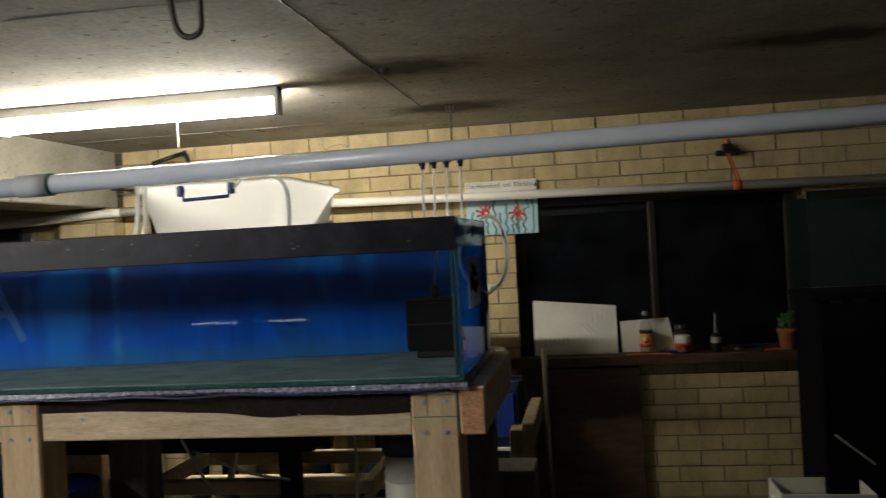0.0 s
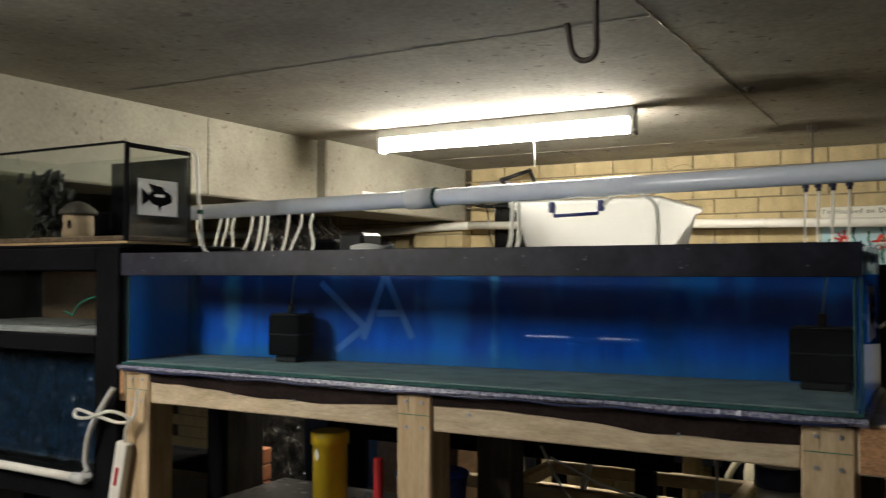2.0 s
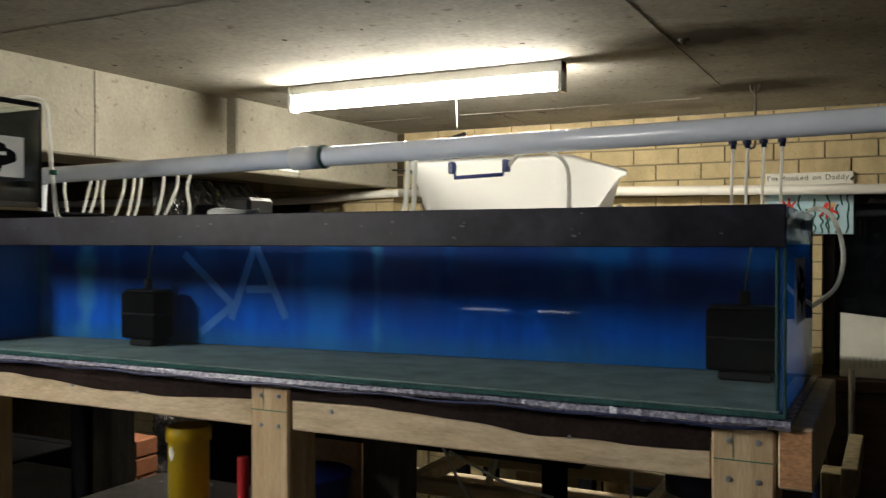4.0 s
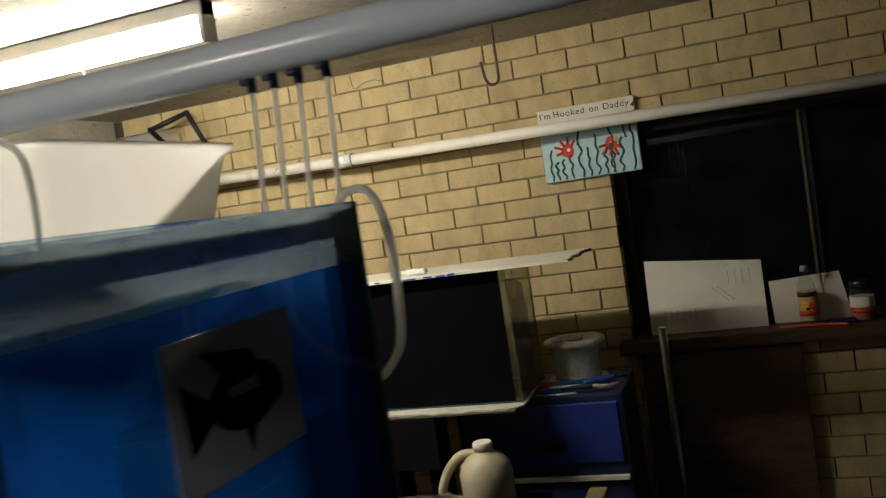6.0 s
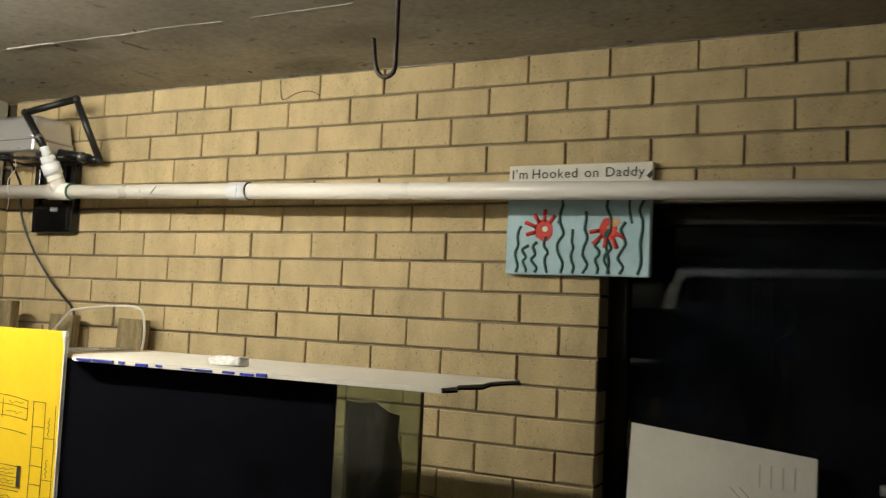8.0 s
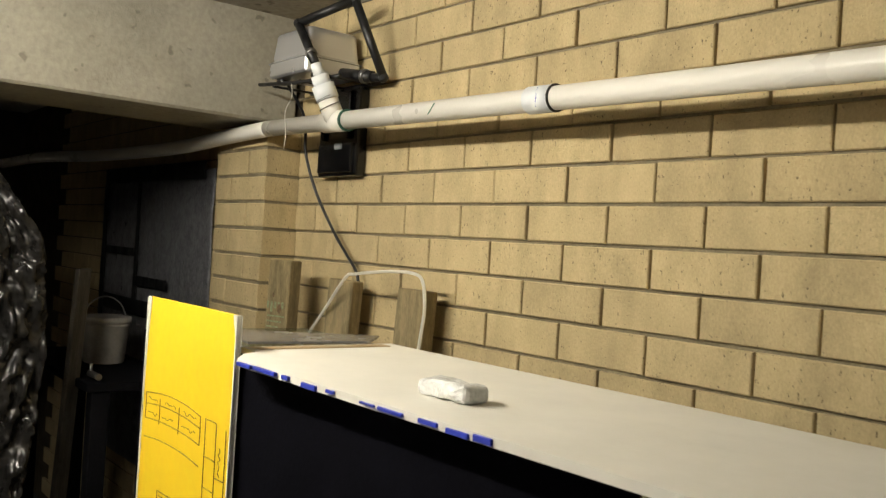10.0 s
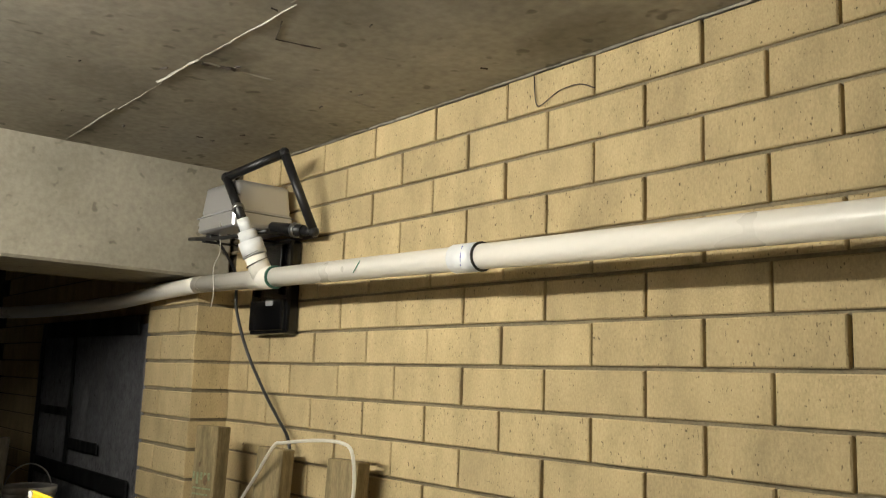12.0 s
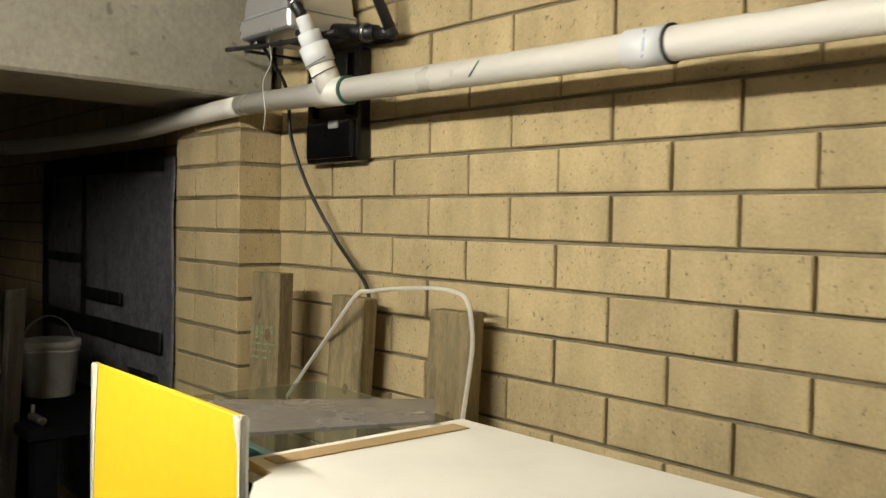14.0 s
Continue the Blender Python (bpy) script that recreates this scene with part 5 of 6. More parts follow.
part("end_backing", boxed(AX0 + 0.010, AX0 + 0.013, AY0 + 0.010, 1.703, AZ0 + 0.012, AZ1 - 0.004, bevel=0), M_BLUEFILM, bt_, "blue film on the tank end, paler to stand in for light")
part("tank_floor", boxed(AX0 + 0.009, AX1 - 0.009, AY0 + 0.009, 1.87, AZ0 + 0.008, AZ0 + 0.0105, bevel=0), M_SAND, bt_, "pale silt-covered tank floor")
part("front_rim", boxed(AX0 - 0.002, AX1 + 0.001, AY0 - 0.005, AY0 - 0.0005, 1.608, AZ1 + 0.002, bevel=0.0015), M_RIM, bt_, "scuffed black front rim strip")
for x in (AX0 + 0.009, AX1 - 0.015):
    for y in (AY0 + 0.009, AY1 - 0.016):
        part("silicone_seam", boxed(x, x + 0.006, y, y + 0.006, AZ0 + 0.010, AZ1 - 0.003, bevel=0.002), G_EDGE, bt_)
no_shadow(part("fogged_band", boxed(AX1 + 0.0005, AX1 + 0.0012, AY0 + 0.012, AY1 - 0.012, 1.612, AZ1 - 0.002, bevel=0), G_FOG, bt_, "fogged band above the water line"))
rnd = random.Random(41)
for i in range(22):
    cx, cz, w_ = rnd.uniform(AX0 + 0.05, AX1 - 0.03), rnd.uniform(1.615, 1.663), rnd.uniform(0.0009, 0.0024)
    part("paint_chip", flat_shape(blob(cx, cz, w_ * rnd.uniform(1, 2.5), w_, 9, 0.3, i), AY0 - 0.005, 0.0012), M_CHIP, bt_)
part("edge_strip", boxed(AX1 - 0.003, AX1 + 0.0015, AY0, AY0 + 0.006, AZ0, 1.607, bevel=0.001), G_EDGE, bt_)
part("brace", boxed(AX1 - 0.06, AX1 - 0.009, AY0 + 0.009, 1.86, 1.652, 1.658, bevel=0.001), G_EDGE, bt_)
part("brace", boxed(AX0 + 0.009, AX1 - 0.061, AY0 + 0.009, AY0 + 0.05, 1.652, 1.658, bevel=0.001), G_EDGE, bt_)
part("water_surface", boxed(AX0 + 0.014, AX1 - 0.010, AY0 + 0.010, 1.70, 1.622, 1.6235, bevel=0), G_WATER, bt_)
for a, b in (((-1.495, 1.588), (-1.356, 1.468)), ((-1.356, 1.468), (-1.447, 1.401)), ((-1.294, 1.612), (-1.361, 1.435)), ((-1.294, 1.612), (-1.213, 1.441)), ((-1.320, 1.506), (-1.241, 1.508))):
    d = (Vector(b) - Vector(a)).normalized() * 0.009
    nrm = (-d[1], d[0])
    bm = flat_shape([(a[0] + nrm[0], a[1] + nrm[1]), (a[0] - nrm[0], a[1] - nrm[1]), (b[0] - nrm[0], b[1] - nrm[1]), (b[0] + nrm[0], b[1] + nrm[1])], 0, 0.0008)
    for v in bm.verts:
        v.co.y += 1.7040 + (v.co.x + 1.958) * 0.08705
    part("tape_mark", bm, M_TAPEL, bt_)


def sticker(name, cx, cz, w, h, plane, axis, label, category="sticker", sheet_m=M_STICK):
    o = thing(name, (cx, plane, cz - h / 2) if axis == "y" else (plane, cx, cz - h / 2), label, category)
    part("sheet", flat_shape([(cx - w / 2, cz - h / 2), (cx + w / 2, cz - h / 2), (cx + w / 2, cz + h / 2), (cx - w / 2, cz + h / 2)], plane, 0.001, axis), sheet_m, o)
    off = -0.0012 if axis == "y" else 0.0012
    part("dark_shape", flat_shape(blob(cx + 0.06 * w, cz, 0.30 * w, 0.22 * h, 22, 0.06, 3), plane + off, 0.0008, axis), M_FRONT, o)
    part("dark_wedge", flat_shape([(cx - 0.42 * w, cz + 0.24 * h), (cx - 0.40 * w, cz - 0.24 * h), (cx - 0.16 * w, cz - 0.02 * h)], plane + off * 1.1, 0.0008, axis), M_FRONT, o)
    part("dark_wedge", flat_shape([(cx - 0.25 * w, cz + 0.38 * h), (cx + 0.12 * w, cz + 0.3 * h), (cx + 0.2 * w, cz + 0.1 * h), (cx - 0.1 * w, cz + 0.12 * h)], plane + off * 1.2, 0.0008, axis), M_FRONT, o)
    part("dark_wedge", flat_shape([(cx - 0.02 * w, cz - 0.15 * h), (cx + 0.1 * w, cz - 0.15 * h), (cx + 0.03 * w, cz - 0.4 * h)], plane + off * 1.3, 0.0008, axis), M_FRONT, o)
    part("pale_bar", flat_shape([(cx - 0.1 * w, cz + 0.02 * h), (cx + 0.14 * w, cz + 0.02 * h), (cx + 0.14 * w, cz + 0.11 * h), (cx - 0.1 * w, cz + 0.09 * h)], plane + off * 2.2, 0.0008, axis), sheet_m, o)
    return o


sticker("tank_sticker", 1.685, 1.538, 0.165, 0.105, AX1 + 0.0006, "x", "dull grey sticker with a dark plain emblem on the tank end", "sticker", M_PRINT)
sticker("beam_sticker", 3.80, 2.018, 0.16, 0.08, -2.7195, "x", "white sticker with a dark plain emblem on the beam")

for x0, x1, y0 in ((-0.270, -0.146, 1.73), (-1.60, -1.495, 1.645)):
    f = thing("box_filter", ((x0 + x1) / 2, y0, AZ0), "black box filter with an air stem inside the tank", "filter", "filters in the tank")
    part("body", box(bmesh.new(), x0, x1, y0, y0 + 0.065, 1.390, 1.498, bevel=0.006, seg=2), M_BLACKM, f)
    part("band", box(bmesh.new(), x0 - 0.001, x1 + 0.001, y0 - 0.001, y0 + 0.066, 1.446, 1.450, bevel=0.0008), M_BLACK, f)
    part("lid", box(bmesh.new(), x0 + 0.004, x1 - 0.004, y0 + 0.004, y0 + 0.061, 1.4985, 1.504, bevel=0.002), M_BLACK, f)
    part("foot", box(bmesh.new(), x0 + 0.02, x1 - 0.012, y0 + 0.005, y0 + 0.06, AZ0 + 0.011, 1.3895, bevel=0.004), M_BLACK, f)
    part("stem", sweep([((x0 + x1) / 2, y0 + 0.035, 1.504), ((x0 + x1) / 2, y0 + 0.035, 1.53)], 0.009, 12, 0), M_BLACK, f)
    part("uplift", sweep([((x0 + x1) / 2, y0 + 0.035, 1.53), ((x0 + x1) / 2 + 0.006, y0 + 0.035, 1.58), ((x0 + x1) / 2 + 0.012, y0 + 0.04, 1.62)], 0.002, 8, 4), M_GREYCYL, f)

single("drain_hose", sweep([(-0.122, 1.905, 1.63), (-0.118, 1.918, 1.670), (-0.098, 1.925, 1.679), (-0.074, 1.905, 1.662), (-0.058, 1.885, 1.62), (-0.055, 1.876, 1.575), (-0.070, 1.90, 1.53), (-0.11, 1.952, 1.495), (-0.15, 1.985, 1.465), (-0.17, 2.02, 1.40), (-0.17, 2.03, 1.25)], 0.0042, 10, 6), M_TUBING, "translucent pale hose looping off the tank corner", "hose")
k_ = thing("suction_knob", (-0.40, 1.66, 1.66), "small chrome ring fitting on the tank top", "fitting")
part("ring", sweep([(-0.406, 1.64, 1.662), (-0.41, 1.64, 1.670), (-0.40, 1.64, 1.679), (-0.39, 1.64, 1.670), (-0.394, 1.64, 1.662)], 0.0025, 8, 5), M_STEEL, k_)
part("base", boxed(-0.42, -0.38, 1.62, 1.66, 1.656, 1.664), M_BLACK, k_)
single("wire_coil", merge(*[sweep([(-1.24 + 0.06 * math.cos(a), 1.62 + 0.04 * math.sin(a), 1.672 + 0.004 * j + 0.003 * math.sin(3 * a)) for a in [2 * math.pi * i / 10 for i in range(11)]], 0.0022, 6, 3) for j in range(4)]), M_GREYHOSE, "loose coil of clear airline on the tank rim", "coil")

# white tub
tub = thing("storage_tub", (-0.87, 2.36, 1.62), "translucent white storage tub with blue clip handles", "tub")
bm = bmesh.new()
prof = [(-1.045, -0.705, 2.155, 2.585, 1.62), (-1.085, -0.665, 2.115, 2.625, 1.80), (-1.10, -0.65, 2.10, 2.64, 1.808), (-1.10, -0.65, 2.10, 2.64, 1.822), (-1.088, -0.662, 2.112, 2.628, 1.822)]
rings = []
for a, b, c, d, z in prof:
    r = 0.035
    ring = []
    for cx, cy, a0 in ((b - r, d - r, 0), (a + r, d - r, 90), (a + r, c + r, 180), (b - r, c + r, 270)):
        for i in range(5):
            t = math.radians(a0 + 90 * i / 4)
            ring.append(bm.verts.new((cx + r * math.cos(t), cy + r * math.sin(t), z)))
    rings.append(ring)
for a, b in zip(rings, rings[1:]):
    for i in range(20):
        bm.faces.new((a[i], a[(i + 1) % 20], b[(i + 1) % 20], b[i])).smooth = True
bm.faces.new(rings[0][::-1])
part("body", bm, M_MILKY, tub)
clip = part("handle", merge(sweep([(-0.945, 2.10, 1.806), (-0.94, 2.09, 1.775), (-0.812, 2.09, 1.779), (-0.81, 2.10, 1.81)], 0.005, 8, 0)), M_BLUE, tub, "blue clip handle")
for x in (-0.95, -0.805):
    part("clip_end", boxed(x - 0.008, x + 0.008, 2.085, 2.105, 1.785, 1.815), M_BLUE, clip)
part("cable_loop", sweep([(-0.80, 2.095, 1.80), (-0.76, 2.08, 1.826), (-0.70, 2.085, 1.83), (-0.655, 2.09, 1.80), (-0.645, 2.09, 1.74), (-0.648, 2.09, 1.66)], 0.005, 8, 6), M_TUBING, tub)
bt2 = thing("rear_tank", (-1.12, 2.32, 1.13), "dark covered tank behind the long aquarium", "aquarium")
part("body", boxed(-1.62, -0.66, 2.10, 2.64, 1.135, 1.60), M_BLACKM, bt2)
part("cover", boxed(-1.63, -0.65, 2.095, 2.65, 1.60, 1.62), M_BLACKM, bt2)
rs = thing("rear_rack", (-1.0, 2.5, 0), "pale timber rack behind the tank stand", "rack")
for x in (-1.68, -0.72):
    for y in (2.11, 2.62):
        part("post", boxed(x, x + 0.05, y, y + 0.05, 0, 1.132), M_BLACKM if y < 2.3 else M_PINEG, rs)
part("rail", boxed(-1.68, -0.62, 2.112, 2.15, 1.085, 1.134), M_BLACKM, rs)
part("rail", boxed(-1.72, -0.55, 2.585, 2.62, 0.85, 0.895), M_PINE, rs, "pale pine cross rail")
part("rail", boxed(-1.72, -0.55, 2.30, 2.335, 0.78, 0.82), M_PINE, rs, "pale pine cross rail")
sr = thing("side_trestle", (-0.1, 2.3, 0), "weathered pine trestle behind the stand", "trestle")
part("top_rail", boxed(-0.075, -0.04, 2.25, 2.65, 1.06, 1.12), M_PINEG, sr)
part("top_board", boxed(-0.15, -0.035, 2.10, 2.24, 0.90, 1.03), M_GREYW, sr)
part("post", boxed(-0.13, -0.06, 2.45, 2.53, 0, 1.06), M_PINEG, sr)
part("brace", slat((-0.10, 2.15, 0.93), (-0.09, 2.42, 0.2), 0.05, 0.03), M_PINEG, sr)
# clutter below the stand
yp = thing("yellow_pipe", (-1.385, 1.64, 0.5), "upright yellow PVC pipe with white scuffs", "pipe")
part("pipe", lathe([(0.045, 0.0), (0.045, 1.17), (0.05, 1.172), (0.05, 1.203), (0.046, 1.205), (0.04, 1.203)], -1.385, 1.64, 24), M_YELPVC, yp)
for z, h_ in ((1.15, 0.03), (0.98, 0.05)):
    part("scuff", flat_shape(blob(-1.392, z, 0.006, h_ / 2, 10, 0.3, 2), 1.5938, 0.0008), M_PAPER, yp)
single("red_tube", lathe([(0.013, 0.0), (0.013, 1.14), (0.011, 1.145)], -1.247, 1.66, 14), M_RED, "thin red plastic tube standing under the tank", "tube")
gc = thing("grey_canister", (-0.285, 1.75, 0.5), "dusty white canister with a dark blue lid", "canister")
part("body", lathe([(0.055, 0.0), (0.055, 1.16)], -0.29, 1.78, 22), M_DULLW, gc)
part("lid", lathe([(0.06, 1.16), (0.06, 1.20), (0.055, 1.205)], -0.29, 1.78, 22), M_DKBLUE, gc)
part("label", lathe([(0.0556, 0.98), (0.0558, 0.981), (0.0558, 1.10), (0.0556, 1.101)], -0.29, 1.78, 22), M_WHITE, gc)
lt = thing("lower_tank", (-1.5, 1.8, 0.5), "low glass tank under the stand with a grey cover sheet", "aquarium")
part("body", boxed(-1.86, -1.42, 1.72, 2.06, 0.50, 0.93), M_BLACKM, lt)
part("cover_sheet", boxed(-1.90, -1.10, 1.70, 2.085, 0.931, 0.937), M_SMOKE, lt)
part("plinth", boxed(-1.86, -1.12, 1.72, 2.06, 0.0, 0.499), M_GREYW, lt)
ub = thing("under_tank", (-1.8, 2.2, 0), "dim blue tank low behind the stand", "aquarium")
part("body", boxed(-2.02, -1.74, 2.10, 2.40, 0.0, 0.86), M_BLACKM, ub)
part("backing", boxed(-2.02, -1.74, 2.34, 2.40, 0.861, 1.22), M_LOWBLUE, ub, "murky blue backing")
part("corner_post", boxed(-1.74, -1.70, 2.10, 2.14, 0.861, 1.25), M_BLACKM, ub)
part("rim", boxed(-2.02, -1.74, 2.10, 2.11, 0.861, 0.90), M_BLACKM, ub)
bl = single("blue_bucket", lathe([(0.08, 0.9), (0.095, 1.08), (0.1, 1.085), (0.098, 1.09)], -1.17, 1.80, 20), M_BLUE, "blue plastic bucket under the tank stand", "bucket")
single("bucket_block", boxed(-1.40, -0.99, 1.62, 1.69, 0.0, 0.62), M_GREYW, "old grey timber block under the stand", "timber")
for i, (a, b, w_) in enumerate((((-0.86, 2.20, 1.14), (-0.95, 2.25, 0.86), 0.012), ((-0.98, 2.28, 0.78), (-0.80, 2.25, 0.92), 0.035), ((-0.62, 2.3, 0.80), (-0.40, 2.35, 1.06), 0.04), ((-0.72, 2.3, 0.84), (-0.46, 2.34, 0.87), 0.02))):
    single("timber_brace", slat(a, b, w_, 0.02), M_PINE if i else M_PAPER, "loose pale timber lath under the tanks", "timber", "loose laths under the tanks")
for i, pts in enumerate(([(-0.98, 2.08, 1.13), (-0.9, 2.08, 1.0), (-0.75, 2.09, 0.86)], [(-0.95, 2.08, 1.10), (-0.8, 2.08, 1.04), (-0.68, 2.08, 1.02)], [(-0.50, 1.985, 1.32), (-0.50, 2.0, 1.26), (-0.50, 2.03, 1.2), (-0.49, 2.06, 1.1), (-0.5, 2.06, 0.85)])):
    single("airline", sweep(pts, 0.004, 8, 5), M_GREYHOSE, "thin airline hanging under the tank", "hose", "airlines under the tank")
lb_ = thing("loose_bricks", (-2.26, 2.3, 0.78), "stack of orange-brown bricks behind the stand", "bricks")
for j in range(3):
    part("brick", boxed(-2.34 + 0.01 * j, -2.19, 2.26, 2.36, 0.781 + 0.062 * j, 0.838 + 0.062 * j, bevel=0.004), M_TERRA, lb_)
part("pallet", boxed(-2.36, -2.05, 2.24, 2.40, 0.0, 0.78), M_GREYW, lb_)
gl_ = thing("framed_tank", (-0.78, 2.36, 0.80), "low glass tank with pale timber rim", "aquarium")
part("front_rim", boxed(-1.12, -0.52, 2.200, 2.235, 0.945, 0.985, bevel=0.003), M_PINE, gl_)
part("back_rim", boxed(-1.12, -0.52, 2.54, 2.575, 0.945, 0.985, bevel=0.003), M_PINE, gl_)
for x in (-1.155, -0.519):
    part("side_rim", boxed(x, x + 0.034, 2.200, 2.575, 0.945, 0.985, bevel=0.003), M_PINE, gl_)
no_shadow(part("pane", boxed(-1.12, -0.52, 2.21, 2.216, 0.83, 0.944, bevel=0.0005), G_DIRTY, gl_))
part("base", boxed(-1.15, -0.49, 2.205, 2.575, 0.821, 0.829, bevel=0.001), M_PINEG, gl_)
for x in (-1.15, -0.53):
    part("foot", boxed(x, x + 0.04, 2.40, 2.44, 0.0, 0.821), M_BLACKM, gl_)
single("brown_carton", boxed(-1.95, -1.5, 2.55, 2.9, 0.70, 1.12), M_PLY, "brown cardboard carton behind the stand", "carton")
single("carton_stand", boxed(-1.97, -1.75, 2.55, 2.9, 0.0, 0.70), M_GREYW, "grey timber box under the carton", "box")

# ---- grey-blue air main ----
pm = thing("air_main", (-0.3, 2.06, 1.84), "grey-blue PVC air main above the tanks", "pipe")
za = lambda x: 1.8275 + 0.0128 * (x + 2.3)
part("run", sweep([(-2.36, 2.06, za(-2.36)), (2.59, 2.06, za(2.59))], 0.0255, 22, 0), M_PVC, pm)
cp = part("coupling", sweep([(-1.405, 2.06, za(-1.4)), (-1.31, 2.06, za(-1.31))], 0.031, 22, 0), M_COUP, pm, "pale coupling with a dark green cement ring")
part("cement_ring", sweep([(-1.31, 2.06, za(-1.31)), (-1.304, 2.06, za(-1.304))], 0.0318, 20, 0), M_CEMENT, cp)
part("elbow", sweep([(-2.36, 2.06, za(-2.36)), (-2.40, 2.06, 1.80), (-2.41, 2.06, 1.6)], 0.027, 16, 4), M_PVC, pm)
for xt, xb, bend in ((-2.28, -2.25, 0.01), (-2.165, -2.17, -0.02), (-2.137, -2.145, 0.0), (-2.107, -2.09, -0.015), (-2.025, -2.035, 0.0), (-1.985, -1.985, 0.0), (-1.957, -1.957, 0), (-1.868, -1.87, 0), (-1.815, -1.835, 0), (-1.767, -1.745, -0.02), (-1.055, -1.052, 0), (-1.035, -1.028, 0)):
    single("air_drop", sweep([(xt, 2.06, za(xt) - 0.024), (xt + bend * 0.4, 2.055, 1.77), (xb + bend * 0.3, 2.04, 1.71), (xb, 2.02, 1.66), (xb, 2.02, 1.50)], 0.0045 if xt < -1.5 else 0.0065, 8, 4), M_TUBING, "white flexible air drop hanging from the main", "hose", "air drops")
for x in (-0.274, -0.245, -0.213, -0.177):
    v = thing("air_valve", (x, 2.06, za(x) - 0.03), "black air valve with white tubing under the main", "valve", "air valves")
    part("tap", merge(sweep([(x, 2.06, za(x) - 0.02), (x, 2.06, za(x) - 0.042)], 0.0055, 10, 0), sweep([(x - 0.008, 2.052, za(x) - 0.03), (x + 0.008, 2.052, za(x) - 0.03)], 0.004, 8, 0)), M_DKBLUE, v)
    part("tubing", sweep([(x, 2.06, za(x) - 0.04), (x - 0.003, 2.058, 1.74), (x - 0.002, 2.05, 1.68), (x, 2.045, 1.50)], 0.0032, 8, 4), M_TUBING, v)

# ---- black tank rack on the beam side ----
rk = thing("black_rack", (-2.5, 1.6, 0), "black-painted timber tank rack with three tiers", "rack")
for x in (-2.072, -3.0):
    for y in (1.46, 1.90):
        part("post", boxed(x, x + 0.095, y, y + 0.08, 0, 1.69, bevel=0.004), M_BLACKM, rk)
for z0, z1 in ((1.622, 1.688), (1.385, 1.435), (0.96, 1.03), (0.45, 0.52)):
    part("front_rail", boxed(-3.02, -2.075, 1.463, 1.505, z0, z1, bevel=0.003), M_BLACKM, rk)
    part("back_rail", boxed(-2.905, -2.075, 1.92, 1.96, z0, z1), M_BLACKM, rk)
part("top_shelf", boxed(-3.02, -1.98, 1.47, 1.96, 1.688, 1.698), M_BLACKM, rk)
part("mid_shelf", boxed(-2.9, -2.075, 1.506, 1.919, 1.42, 1.434), M_WHITE, rk, "pale middle shelf board")
part("low_shelf", boxed(-2.9, -2.075, 1.506, 1.919, 1.02, 1.03), M_BLACKM, rk)
part("mid_back", boxed(-2.9, -2.075, 1.90, 1.915, 1.435, 1.62), M_PLY, rk, "brown board behind the middle tier")
sm = thing("small_tank", (-2.3, 1.62, 1.70), "small frameless glass tank with brown silt and clear sides", "aquarium")
SX0, SX1, SY0, SY1 = -2.60, -1.995, 1.50, 1.745
for a in ((SX0, SX1, SY0, SY0 + 0.005, 1.706, 1.983), (SX0, SX1, SY1 - 0.005, SY1, 1.706, 1.983), (SX1 - 0.005, SX1, SY0 + 0.006, SY1 - 0.006, 1.706, 1.983), (SX0, SX0 + 0.005, SY0 + 0.006, SY1 - 0.006, 1.706, 1.983)):
    no_shadow(part("pane", boxed(*a, bevel=0.0005), G_CLEAN, sm))
part("silt", boxed(SX0 + 0.006, SX1 - 0.006, SY0 + 0.006, SY1 - 0.006, 1.706, 1.722, bevel=0.003), M_GRAVEL, sm, "brown gravel layer")
# added black sheets imitate the dark reflections in the clear back pane
no_shadow(part("dark_reflection", boxed(SX0 + 0.01, -2.352, SY1 + 0.001, SY1 + 0.004, 1.71, 1.815, bevel=0), M_BLACKM, sm))
part("front_trim", boxed(SX0, SX1 - 0.0125, SY0 - 0.001, SY0 + 0.005, 1.984, 1.992), M_BLACKM, sm)
part("base", boxed(SX0, SX1 + 0.002, SY0, SY1, 1.698, 1.7055, bevel=0.001), M_TAPEB, sm)
part("corner_trim", boxed(SX1 - 0.012, SX1 + 0.002, SY0 - 0.002, SY0 + 0.012, 1.706, 1.988), M_BLACKM, sm)
part("corner_trim", boxed(SX1 - 0.006, SX1 + 0.002, SY1 - 0.006, SY1 + 0.002, 1.706, 1.985), M_BLACKM, sm)
part("top_trim", boxed(SX1 - 0.006, SX1 + 0.001, SY0 + 0.012, SY1 - 0.007, 1.972, 1.986), M_BLACKM, sm)
no_shadow(part("dark_reflection", boxed(-2.35, -2.01, SY1 + 0.001, SY1 + 0.004, 1.71, 1.97, bevel=0), M_BLACKM, sm, "black film standing in for dark reflections in the back pane"))
sticker("small_tank_sticker", 1.615, 1.835, 0.15, 0.105, SX1 + 0.0006, "x", "white sticker with a dark plain emblem on the small tank")
orn = thing("tank_ornament", (-2.33, 1.62, 1.722), "tan hut ornament with a dark mossy roof", "ornament")
part("hut", lathe([(0.045, 1.722), (0.048, 1.74), (0.046, 1.79), (0.042, 1.80)], -2.35, 1.62, 18), M_STRAW, orn)
part("roof", lathe([(0.06, 1.798), (0.055, 1.81), (0.03, 1.832), (0.008, 1.84)], -2.35, 1.62, 18), M_GREYW, orn)
for dx in (-0.02, 0.018):
    part("doorway", flat_shape(blob(-2.35 + dx, 1.765, 0.009, 0.014, 12), 1.574, 0.0015), M_BLACKM, orn)
aq = thing("tank_plant", (-2.5, 1.62, 1.722), "dark bushy aquarium plant on the gravel", "plant")
